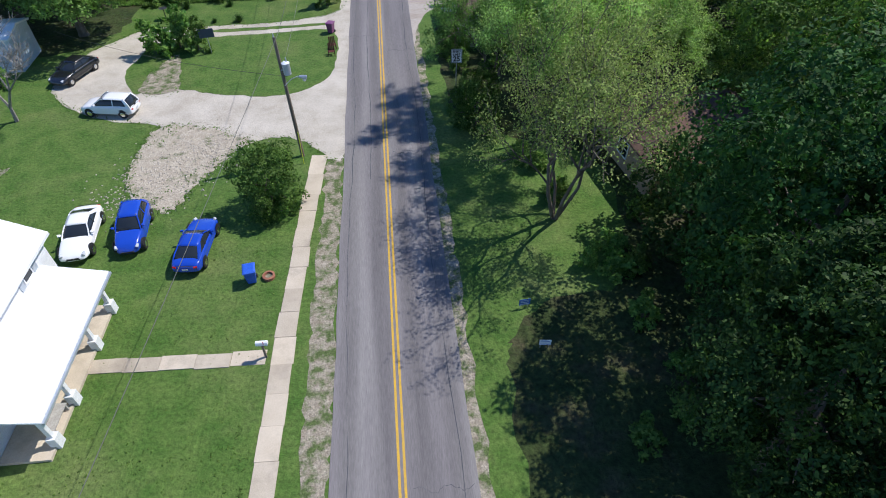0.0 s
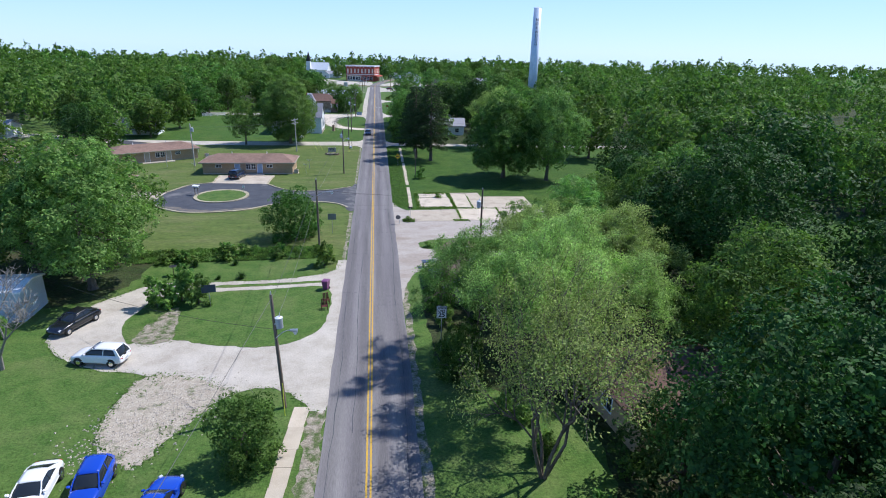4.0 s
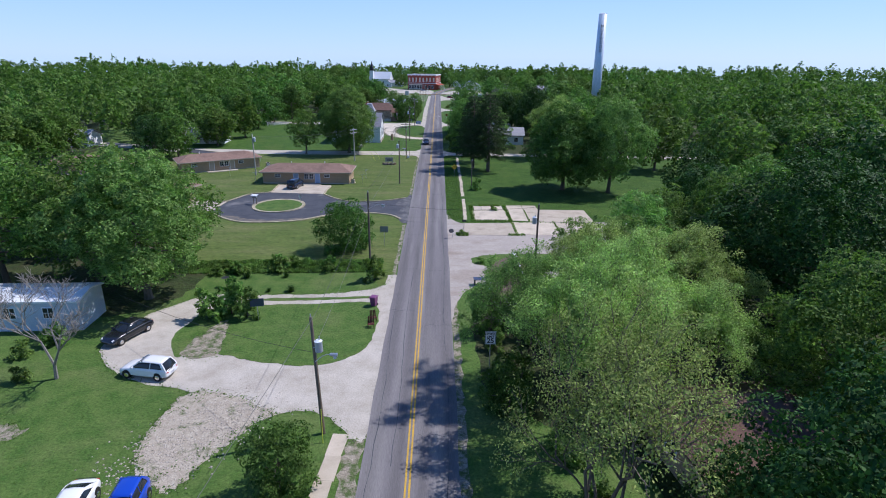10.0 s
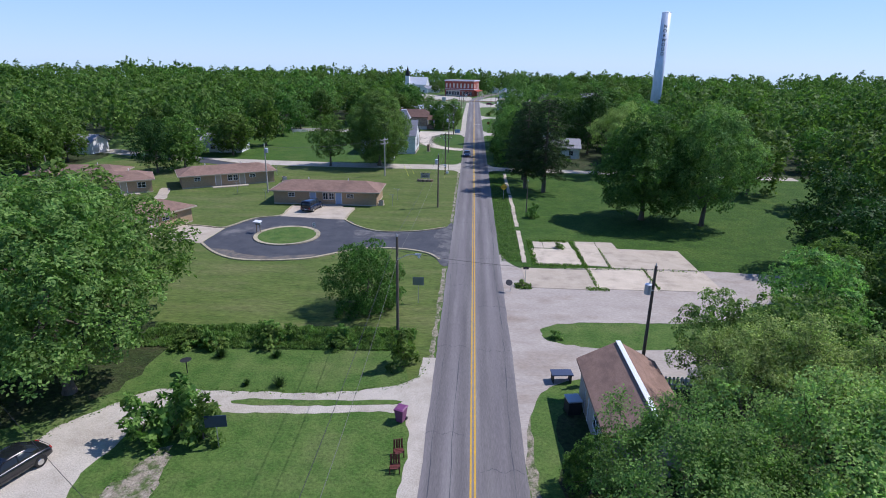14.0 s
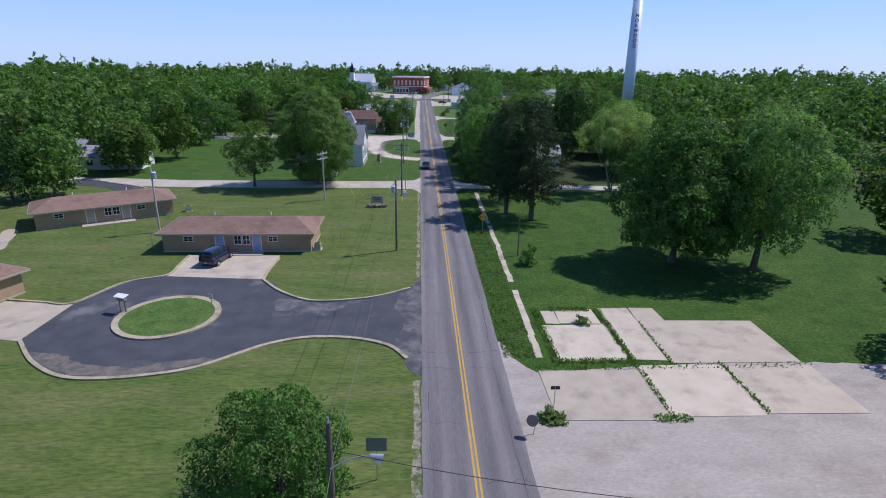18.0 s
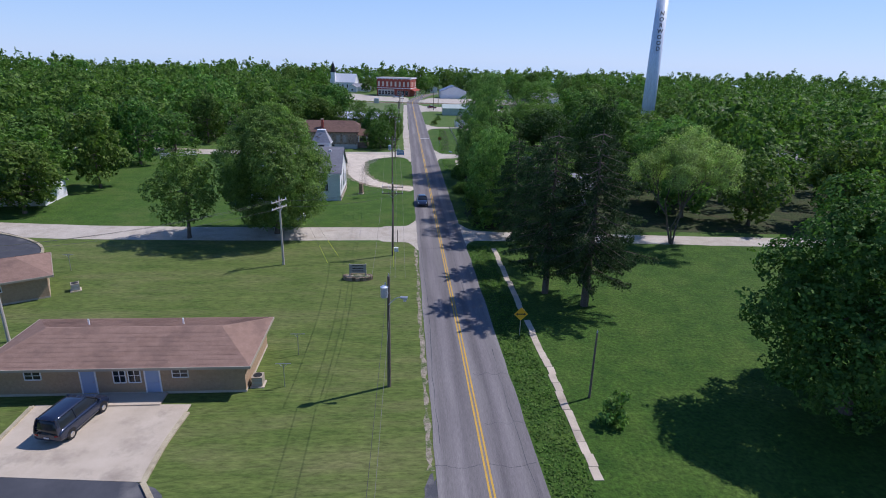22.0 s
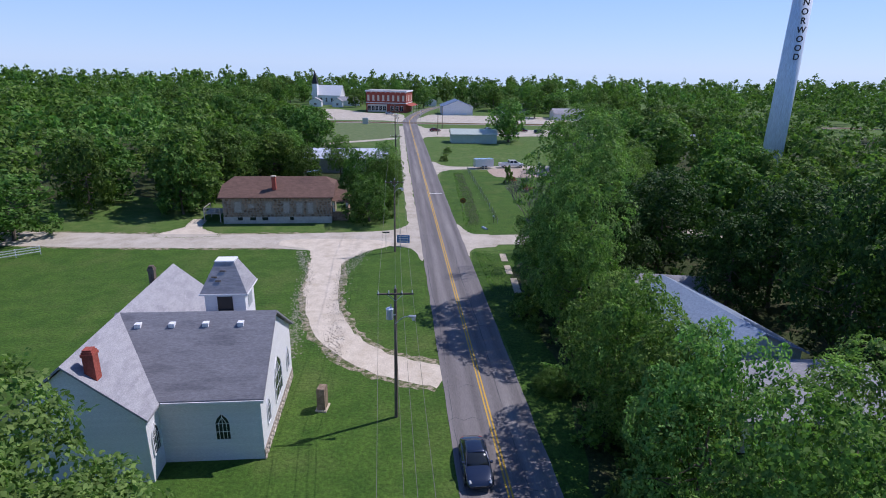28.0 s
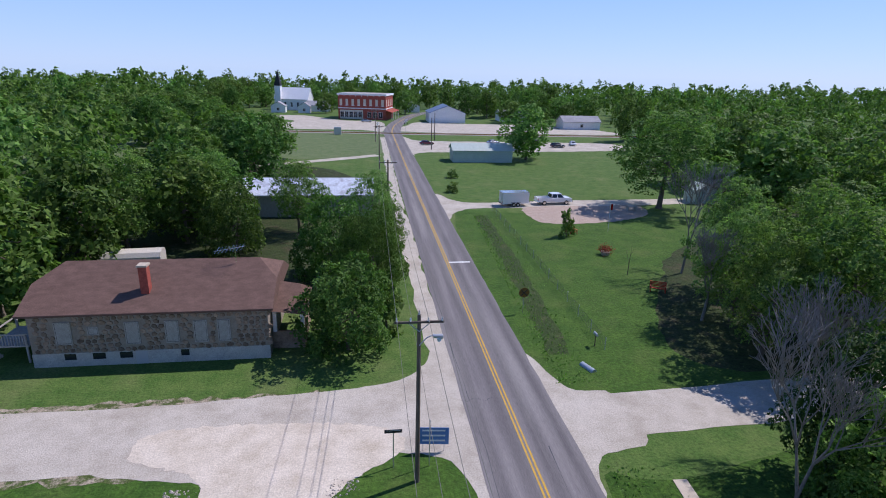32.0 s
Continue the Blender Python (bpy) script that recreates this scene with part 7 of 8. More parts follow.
for k, (a, b, c) in enumerate(((-0.7, -1.0, 8.6), (-0.1, -0.8, 9.0), (-0.4, -1.13, 8.35))):
    tp = part("missing_shingle", boxes((-0.2, -0.02, -0.05, 0.2, 0.02, 0.05)), M_BARK, bf)
    tp.matrix_basis = pose(a, b - 0.03, c + 0.03, -26, 0, 0)
rs = random.Random(8)
for k in range(46):                                     # rubble of the foundation
    yy, zz, a, b = -6.05 + 0.45 * (k % 23) + rs.uniform(-0.06, 0.06), 0.12 + 0.34 * (k // 23), rs.uniform(0.17, 0.26), rs.uniform(0.12, 0.18)
    part("stone", loft([[(xx, yy + s * a * math.cos(t), zz + s * b * math.sin(t)) for t in (0.4, 1.3, 2.4, 3.4, 4.4, 5.5)] for xx, s in ((5.79, 1.0), (5.84, 0.95), (5.87, 0.6))]), M_PALESTONE, ch)
mn = thing("stone_monument", -12.2, 175.3, 0, -10, "upright brown stone monument on grass", "monument")
part("slab", loft([[(-0.3 * s, -0.42 * s, z), (0.3 * s, -0.42 * s, z), (0.3 * s, 0.42 * s, z), (-0.3 * s, 0.42 * s, z)] for s, z in ((1.0, -0.1), (1.0, 1.75), (0.9, 1.85))]), M_STONE, mn)
part("plinth", boxes((-0.42, -0.55, -0.1, 0.42, 0.55, 0.12)), M_CONC, mn)
pg = thing("propane_tank", -19.6, 157.0, 0, 80, "white propane tank on short legs", "tank")
part("tank", loft([[(x, r * math.cos(a), 0.75 + r * math.sin(a)) for a in (2 * math.pi * i / 14 for i in range(14))] for x, r in ((-1.35, 0.12), (-1.2, 0.38), (-0.9, 0.48), (0.9, 0.48), (1.2, 0.38), (1.35, 0.12))]), M_SIGNW, pg, smooth=True)
for s in (-0.7, 0.7):
    part("leg", boxes((s - 0.08, -0.3, -0.05, s + 0.08, 0.3, 0.4)), M_CAN, pg)

# ---- stone hall details ----
rnd = random.Random(31)
shapes = []
for k in range(8):
    bm = bmesh.new()
    n = rnd.choice((5, 6, 6, 7))
    a0 = rnd.uniform(0, 1)
    pts = [(0.5 * rnd.uniform(0.82, 1.05) * math.cos(a0 + 2 * math.pi * i / n), 0.5 * rnd.uniform(0.82, 1.05) * math.sin(a0 + 2 * math.pi * i / n)) for i in range(n)]
    lo = [bm.verts.new((a, 0.02, b)) for a, b in pts]
    hi = [bm.verts.new((a * 0.86, -0.06, b * 0.86)) for a, b in pts]
    bm.faces.new(hi)
    for i in range(n):
        bm.faces.new((lo[i - 1], lo[i], hi[i], hi[i - 1]))
    bmesh.ops.recalc_face_normals(bm, faces=bm.faces)
    me = bpy.data.meshes.new("stone")
    bm.to_mesh(me)
    bm.free()
    me.materials.append(M_STONE)
    shapes.append(me)
swall = [o for o in st.children if o.name.startswith("wall")][0]
WX = [(-6.1, 1.9, 1.15, 1.75), (-4.05, 2.6, 0.8, 0.6), (-1.35, 1.75, 1.05, 1.75), (1.45, 1.75, 1.0, 1.75), (3.5, 1.7, 1.0, 1.75), (5.2, 1.7, 0.95, 1.75)]
zz, row = 1.28, 0
made = 0
while zz < 4.2:
    xx = -SL / 2 + 0.2 + 0.2 * (row % 2)
    while xx < SL / 2 - 0.1:
        wd = rnd.uniform(0.36, 0.62)
        cx = xx + wd / 2
        if made < 296 and not any(abs(cx - a) < w / 2 + 0.22 and b - 0.2 < zz < b + h + 0.2 for a, b, w, h in WX):
            s = new("stone", rnd.choice(shapes))
            s.parent = swall
            s.matrix_basis = pose(cx, -SW / 2, zz + rnd.uniform(-0.05, 0.05), 0, rnd.uniform(-25, 25), 0) @ Matrix.Diagonal((wd * 1.02, 1, 0.42, 1))
            made += 1
        xx += wd
    zz += 0.36
    row += 1
part("plinth", boxes((-SL / 2 - 0.04, -SW / 2 - 0.05, -0.1, SL / 2 + 0.04, -SW / 2 - 0.003, 1.1)), surface("whitewashed_concrete", (0.55, 0.53, 0.48), (0.42, 0.4, 0.36), 1.2, 0.9, 12, 0.2), st, "whitewashed concrete basement wall")
for a, b, w, h in WX:
    window(st, a, -SW / 2 - 0.05, b, w - 0.15, h - 0.1, 0, M_GREYWOOD, True, "boarded pale wooden window")
    part("boarding", boxes((a - w / 2 + 0.1, -SW / 2 - 0.085, b + 0.02, a + w / 2 - 0.1, -SW / 2 - 0.074, b + h - 0.12)), M_GREYWOOD, st, "pale weathered window boards")
for a, w in ((-5.9, 0.8), (-3.9, 0.9), (-2.0, 0.9), (2.2, 0.6)):
    part("basement_window", boxes((a - w / 2, -SW / 2 - 0.07, 0.55, a + w / 2, -SW / 2 - 0.053, 1.05)), M_GLASS, st)
part("door", boxes((-1.35, -SW / 2 - 0.07, 0.0, -0.5, -SW / 2 - 0.053, 1.05)), M_GREYW, st)
c = part("chimney", boxes((-0.85, -3.4, 4.9, -0.25, -2.75, 7.3)), M_RED, st, "red brick chimney")
part("cap", boxes((-0.92, -3.47, 7.304, -0.18, -2.68, 7.44)), M_CONC, c)
an = part("antenna", rods(((5.6, -0.6, 6.6), (5.6, -0.6, 8.0), 0.03), ((4.0, -0.8, 7.6), (6.4, -0.4, 7.9), 0.02), *[((4.2 + 0.28 * k, -1.5, 7.62 + 0.035 * k), (4.2 + 0.28 * k, 0.3, 7.62 + 0.035 * k), 0.012) for k in range(8)], n=4), M_CHROME, st, "television aerial of thin rods")
sp = new("side_porch")
sp.parent = st
part("roof", solid(bmesh.new(), [(8.5, -3.4, 3.4), (11.2, -3.4, 3.0), (11.2, 2.6, 3.0), (8.5, 2.6, 3.4), (8.5, -0.6, 5.0), (10.6, -0.6, 4.6)], [(0, 1, 5, 4), (1, 2, 5), (2, 3, 4, 5), (0, 3, 2, 1), (0, 4, 3)]), M_SHINGLE_D, sp)
part("wall", boxes((8.5, -3.1, -0.1, 11.0, -2.85, 1.5), (10.75, -2.85, -0.1, 11.0, 2.4, 1.5)), M_STONE, sp)
for q in ((10.85, -2.98), (10.85, 2.3), (8.7, -2.98)):
    part("column", boxes((q[0] - 0.14, q[1] - 0.14, 1.5, q[0] + 0.14, q[1] + 0.14, 3.2)), M_WHITE, sp)
dk = thing("wooden_deck", -35.6, 229.5, 0, 0, "weathered raised wooden deck with railing", "deck")
part("floor", boxes((-1.5, -1.4, 1.35, 1.2, 2.2, 1.47)), M_GREYWOOD, dk)
for a in (-1.45, 1.0):
    for b in (-1.3, 2.1):
        part("post", boxes((a - 0.07, b - 0.07, -0.1, a + 0.07, b + 0.07, 2.4)), M_GREYWOOD, dk)
part("rail", boxes((-1.5, -1.4, 2.3, 1.2, -1.32, 2.4), (-1.5, -1.32, 2.3, -1.42, 2.2, 2.4)), M_GREYWOOD, dk)
for k in range(13):
    part("baluster", boxes((-1.4 + 0.2 * k, -1.38, 1.47, -1.35 + 0.2 * k, -1.34, 2.3)), M_GREYWOOD, dk)
rv = thing("caravan", -34.2, 247.6, 0, 5, "cream camper trailer with rounded roof", "caravan")
bm = loft([[(x, y, z) for y, z in ((-1.15, 0.4), (1.15, 0.4), (1.2, 2.2), (0.9, 2.65), (0, 2.8), (-0.9, 2.65), (-1.2, 2.2))] for x in (-3.0, 3.0)])
part("shell", bm, surface("cream_paint", (0.62, 0.57, 0.48), (0.55, 0.5, 0.42), 1, 0.5, 10, 0.1), rv)
for s in (-1, 1):
    disc_rod(rv, "wheel", (0.4, s * 1.0, 0.35), (0.4, s * 1.2, 0.35), 0.35, M_BLACK, 16)
tb = thing("metal_barn", -21.5, 277, 0, 0, "long low barn with a rusty pale metal roof", "barn")
w, r = gable_block(-13, 13, -5, 5, 3.4, 5.0, "x")
part("wall", w, M_GREYWOOD, tb)
part("roof", r, surface("patchy_metal_roof", (0.6, 0.64, 0.7), (0.5, 0.54, 0.6), 1.2, 0.5, 4, 0.1, third=(0.35, 0.36, 0.4), third_scale=0.7), tb)

# ---- park on the east side ----
M_ORANGE = surface("orange_red_paint", (0.5, 0.06, 0.02), (0.42, 0.05, 0.02), 3, 0.5, 20, 0.1)
bn = thing("garden_bench", 21.2, 238.6, 0, -25, "red painted slatted garden bench", "bench")
for k in range(4):
    part("seat_slat", boxes((-0.85, -0.3 + k * 0.15, 0.42, 0.85, -0.18 + k * 0.15, 0.46)), M_ORANGE, bn)
    part("back_slat", boxes((-0.85, 0.3 + 0.02 * k, 0.52 + k * 0.14, 0.85, 0.34 + 0.02 * k, 0.62 + k * 0.14)), M_ORANGE, bn)
for s in (-0.75, 0.75):
    part("leg", boxes((s - 0.05, -0.28, -0.02, s + 0.05, -0.2, 0.62), (s - 0.05, 0.28, -0.02, s + 0.05, 0.36, 1.05), (s - 0.05, -0.28, 0.6, s + 0.05, 0.3, 0.66)), M_ORANGE, bn)
for x, y, r in ((19.4, 261.2, -30), (20.1, 261.0, 15)):
    ad = thing("garden_chair", x, y, 0, r, "orange-red slatted armchair on the lawn", "chair", "red lawn chairs")
    part("seat", boxes((-0.3, -0.3, 0.34, 0.3, 0.28, 0.4)), M_ORANGE, ad)
    for k in range(4):
        part("back_slat", boxes((-0.29 + 0.15 * k, 0.28, 0.34, -0.17 + 0.15 * k, 0.33, 1.1)), M_ORANGE, ad)
    for s in (-0.36, 0.36):
        part("armrest", boxes((s - 0.07, -0.35, 0.58, s + 0.07, 0.3, 0.62)), M_ORANGE, ad)
        part("leg", boxes((s - 0.04, -0.33, -0.02, s + 0.04, -0.26, 0.58), (s - 0.04, 0.22, -0.02, s + 0.04, 0.28, 0.58)), M_ORANGE, ad)
fl = thing("flower_planter", 20.7, 251.2, 0, 0, "red flowers over a pale round planter", "planter")
part("pot", rods(((0, 0, -0.05), (0, 0, 0.45), 0.45, 0.6), n=16), M_CONC, fl)
rng = np.random.default_rng(4)
d = rng.normal(0, 1, (500, 3)) * np.array((0.42, 0.42, 0.25)) + np.array((0, 0, 0.75))
fo = new("blossom", quads_mesh("blossom", leaves(rng, d, np.tile((0, 0, 1.0), (500, 1)), 0.09), leaf_material("red_petals", (0.18, 0.03, 0.02), (0.3, 0.05, 0.03))))
fo.parent = fl
fn = thing("wire_fence", 0, 0, 0, 0, "low wire mesh fence on steel posts", "fence")
fpts = fine_line([(11.2, 275), (10.9, 250), (10.2, 226.5)], 3.0)
for x, y in fpts:
    part("post", rods(((x, y, -0.2), (x, y, 1.15), 0.03), n=6), M_CAN, fn)
bm = bmesh.new()
for k in range(7):
    for a, b in zip(fpts, fpts[1:]):
        rod(bm, (*a, 0.12 + 0.16 * k), (*b, 0.12 + 0.16 * k), 0.008, 0.008, 3)
for a, b in zip(fpts, fpts[1:]):
    for k in range(10):
        q = Vector(a).lerp(Vector(b), k / 10)
        rod(bm, (*q, 0.08), (*q, 1.1), 0.006, 0.006, 3)
tagged(part("mesh_wire", bm, M_WIREG, fn), kind="stuff")
# the ditch lies flat; darker weed colours stand in for the hollow's shade
strip("ditch", fine_line([(8.6, 272), (8.0, 250), (6.2, 226)], 1.0), 0.95, 0.012, surface("weedy_ditch_shade", (0.028, 0.052, 0.012), (0.052, 0.078, 0.02), 1.5, 0.95, 5, 0.9, third=(0.13, 0.12, 0.06), third_scale=0.4, third_cut=(0.55, 0.8), dist=0.1, grainy=(0.4, 1.5)), "roadside ditch as a flat weedy strip, its shade in the colour", 0.25)
cv = thing("culvert", 7.6, 223.6, 0, 20, "corrugated steel culvert pipe end", "culvert")
part("pipe", rods(((0, -0.7, 0.0), (0, 0.7, 0.0), 0.26), n=20), M_CAN, cv)
wp = thing("water_pump", 9.6, 227.2, 0, 0, "grey metal mailbox on post by fence", "mailbox")
part("post", rods(((0, 0, -0.2), (0, 0, 1.0), 0.04), n=6), M_POLE, wp)
part("box", loft([[(a, yy, 1.0 + b) for a, b in prof] for yy in (-0.3, 0.3)]), M_CAN, wp)
patch("gravel_drive", [(2.9, 268), (4.5, 273.5), (8, 276.6), (13, 277), (30, 277.5), (49, 279.5), (60, 281), (60, 284), (40, 283), (20, 282), (10, 281), (6, 283), (3.2, 288)], 0.014, M_GRAVEL, "pale gravel drive to the park", "drive", 0.15, seed=21)
patch("garden_bed", [(17.6, 277.4), (30, 277.8), (38, 278), (36, 271), (27, 267), (18.5, 266.8), (16.6, 270)], 0.02, surface("pinkish_gravel", (0.36, 0.27, 0.21), (0.45, 0.36, 0.29), 1.5, 0.95, 8, 0.6, dist=0.05), "pinkish gravel bed with low stones", "garden bed", 0.2, seed=22)
fg = thing("flagpole", 25.7, 262, 0, 0, "short white flagpole with a limp flag", "flagpole")
part("pole", rods(((0, 0, -0.2), (0, 0, 4.2), 0.03), n=6), M_SIGNW, fg)
part("flag", boxes((0.03, -0.02, 3.2, 0.35, 0.02, 4.1)), P_RED, fg)
sh = thing("garden_shed", 51.5, 281, 0, 0, "small grey-green metal garden shed", "shed")
w, r = gable_block(-2, 2, -2, 2, 2.4, 3.3, "y", 0.15)
part("wall", w, M_TEAL, sh)
part("roof", r, M_TEAL, sh)
pz = thing("picnic_stand", 35.2, 274.5, 0, 0, "dark wooden stand on the gravel bed", "table")
part("top", boxes((-0.9, -0.5, 0.75, 0.9, 0.5, 0.82)), M_GREYWOOD, pz)
for s in (-0.8, 0.7):
    part("leg", boxes((s, -0.4, -0.05, s + 0.1, 0.4, 0.75)), M_GREYWOOD, pz)

# ---- shop on the gravel lot ----
so = thing("roadside_shop", 10.2, 54.2, 0, 0, "small brown-roofed shop among trees", "shop")
w, r = gable_block(-2.4, 2.4, -4.2, 4.2, 2.9, 4.2, "y", 0.35)
part("wall", w, M_GREYWOOD, so)
part("roof", r, M_SHINGLE, so, "reddish brown shingle roof")
part("ridge_cap", boxes((-0.16, -4.5, 4.36, 0.16, 4.5, 4.42)), M_ROOFW, so, "white metal ridge cap")
window(so, -2.4, -1.2, 1.0, 1.2, 1.1, -90)
door(so, -2.4, 1.6, 0.05, 0.9, 2.0, -90, M_DOORT)
bx = thing("bin_box", 7.0, 56.4, 0, 10, "dark metal storage box beside the shop", "box")
part("body", boxes((-0.45, -0.45, -0.02, 0.45, 0.45, 1.0)), M_BLACK, bx)
part("lid", boxes((-0.5, -0.5, 1.004, 0.5, 0.5, 1.1)), M_CAN, bx)
tbl = thing("display_table", 6.8, 60.3, 0, 5, "dark blue table outside the shop", "table")
part("top", boxes((-0.8, -0.45, 0.7, 0.8, 0.45, 0.77)), plain("dark_blue_cloth", (0.04, 0.06, 0.12), 0.6), tbl)
for s in (-0.7, 0.64):
    part("leg", boxes((s, -0.38, -0.02, s + 0.06, 0.38, 0.7)), M_BLACK, tbl)
fc = thing("picket_fence", 0, 0, 0, 0, "short white picket fence behind the shop", "fence")
for k in range(14):
    part("picket", boxes((14.0 + 0.3 * k, 59.9, -0.05, 14.14 + 0.3 * k, 59.94, 1.0)), M_WHITE, fc)
part("rail", boxes((13.9, 59.945, 0.3, 18.2, 59.985, 0.38)), M_WHITE, fc)
part("rail", boxes((13.9, 59.945, 0.75, 18.2, 59.985, 0.83)), M_WHITE, fc)
hs = thing("bungalow", 21.5, 31.0, 0, 8, "brown-roofed bungalow hidden under trees", "house")
part("wall", wall_box(10, 8, 2.7), M_BRICK, hs)
part("roof", hip_roof(10, 8, 2.65, 5.0, 0.5, 3.4), M_SHINGLE_D, hs)
window(hs, -2.5, -4, 1.0, 1.2, 1.1, 0)
window(hs, 2.5, -4, 1.0, 1.2, 1.1, 0)
window(hs, -5, 0, 1.0, 1.2, 1.1, -90)
for x, y, rot, L, W, e, rg, mat, lab in ((21.1, 182.4, 100, 12.6, 9, 2.9, 5.0, M_TEAL, "low house with a pale blue metal roof"), (21.9, 171.9, -3, 10.6, 7.5, 2.8, 4.6, M_SHINGLE_G, "small house with a grey shingle roof"), (22.5, 192.5, -12, 7, 5, 2.4, 3.6, M_SHINGLE_G, "grey-roofed outbuilding among the trees")):
    hh = thing("side_house", x, y, 0, rot, lab, "house")
    w, r = gable_block(-L / 2, L / 2, -W / 2, W / 2, e, rg, "x", 0.4)
    part("wall", w, M_WHITE if mat != M_TEAL else M_TEAL, hh)
    # the metal roof's blue is lowered, with shade of nearby trees in it
    part("roof", r, surface("shade_darkened_blue_roof", (0.28, 0.345, 0.45), (0.22, 0.28, 0.37), 0.8, 0.4, 6, 0.1) if mat == M_TEAL else mat, hh)
    for k in (-0.3, 0.0, 0.3):
        window(hh, k * L, -W / 2, 0.9, 1.0, 1.1, 0)
for x, y, rot, lab in ((-66, 168, 5, "white bungalow at the wood's edge"), (-82, 178, -10, "white bungalow with a low roof"), (-100, 160, 0, "pale house among the trees"), (70, 300, 10, "pale house behind the park trees"), (95, 320, 0, "white house with a low roof"), (80, 200, 20, "grey house among trees")):
    hh = thing("bungalow", x, y, 0, rot, lab, "house")
    w, r = gable_block(-6, 6, -3.6, 3.6, 2.7, 4.3, "x", 0.4)
    part("wall", w, M_WHITE, hh)
    part("roof", r, M_SHINGLE_G, hh)
    for k in (-3.8, -1.2, 3.4):
        window(hh, k, -3.6, 0.9, 1.1, 1.1, 0)
    door(hh, 1.1, -3.6, 0.05, 0.92, 2.0, 0, M_DOORT)
fe = thing("rail_fence", -56.5, 210.5, 0, 35, "white two-rail wooden fence", "fence")
for k in range(4):
    part("post", boxes((-4 + 2.6 * k, -0.06, -0.2, -3.88 + 2.6 * k, 0.06, 1.2)), M_WHITE, fe)
for z in (0.35, 0.7, 1.02):
    part("rail", boxes((-4, -0.1, z, 3.95, -0.065, z + 0.12)), M_WHITE, fe)

# ---- far town details ----
M_BOARD = surface("cream_window_boards", (0.7, 0.62, 0.5), (0.6, 0.52, 0.42), 0.8, 0.8, 6, 0.1)


def tall_window(parent, x, y, z, w, h, face):
    ob = new("window")
    ob.parent, ob.matrix_basis = parent, pose(x, y, z, 0, 0, face)
    tagged(ob, "tall arched window with cream boards")
    part("pane", boxes((-w / 2, -0.04, 0, w / 2, 0.02, h)), M_BOARD, ob)
    part("sill", boxes((-w / 2 - 0.15, -0.18, -0.2, w / 2 + 0.15, 0.02, 0)), M_WHITE, ob)
    part("lintel", loft([[(-w / 2 - 0.2, yy, h), (w / 2 + 0.2, yy, h), (w / 2 + 0.1, yy, h + 0.35), (0, yy, h + 0.5), (-w / 2 - 0.1, yy, h + 0.35)] for yy in (-0.12, 0.02)]), M_RED, ob)


for k in range(8):
    tall_window(rb, -9.7 + 2.75 * k, -8, 6.2, 1.15, 2.7, 0)
for k in range(4):
    tall_window(rb, 11, -6 + 4 * k, 6.2, 1.15, 2.7, 90)
part("shopfront", boxes((-10.2, -8.12, 0.1, 0.5, -8.002, 4.1)), M_BOARD, rb, "white painted shopfront")
for k in range(5):
    window(rb, -9.2 + 2.1 * k, -8.12, 0.9, 1.6, 2.4, 0, M_WHITE)
for k in range(3):
    window(rb, 3.4 + 2.6 * k, -8, 0.9, 1.7, 2.4, 0, M_WHITE)
for k in range(9):
    part("bracket", boxes((-10.9 + 2.7 * k, -8.3, 10.1, -10.65 + 2.7 * k, -8.002, 10.6)), M_WHITE, rb)
part("roof", boxes((-10.6, -7.6, 11.304, 10.6, 7.6, 11.36)), M_GREYWOOD, rb, "flat grey felt roof")
part("awning", solid(bmesh.new(), [(11.16, -9, 4.5), (14.2, -9, 3.6), (14.2, 8, 3.6), (11.16, 8, 4.5), (11.16, -9, 4.4), (14.2, -9, 3.5), (14.2, 8, 3.5), (11.16, 8, 4.4)], [(0, 1, 2, 3), (7, 6, 5, 4), (0, 4, 5, 1), (1, 5, 6, 2), (2, 6, 7, 3), (3, 7, 4, 0)]), M_RED, rb, "dark red porch awning")
for k in range(5):
    part("column", rods(((14.0, -8.7 + 4 * k, 0), (14.0, -8.7 + 4 * k, 3.55), 0.09), n=8), M_WHITE, rb)
fcx = thing("town_church", -47.5, 508, 0, -12, "white church with a pale roof and dark pointed steeple", "church")
w, r = gable_block(-9, 9, -5, 5, 6.0, 11.5, "x")
part("wall", w, M_WHITE, fcx)
part("roof", r, M_ROOFW, fcx, "pale metal roof")
part("tower", boxes((-8.2, -6.2, 0, -5.2, -5.3, 12.5), (-8.2, -5.3, 0, -5.2, -3.2, 12.5)), M_WHITE, fcx)
part("steeple", solid(bmesh.new(), [(-8.4, -6.4, 12.5), (-5.0, -6.4, 12.5), (-5.0, -3.0, 12.5), (-8.4, -3.0, 12.5), (-6.7, -4.7, 20.5)], [(0, 1, 4), (1, 2, 4), (2, 3, 4), (3, 0, 4), (3, 2, 1, 0)]), M_BLACK, fcx)
for k in range(4):
    window(fcx, -3.2 + 3.4 * k, -5, 1.8, 1.0, 2.4, 0)
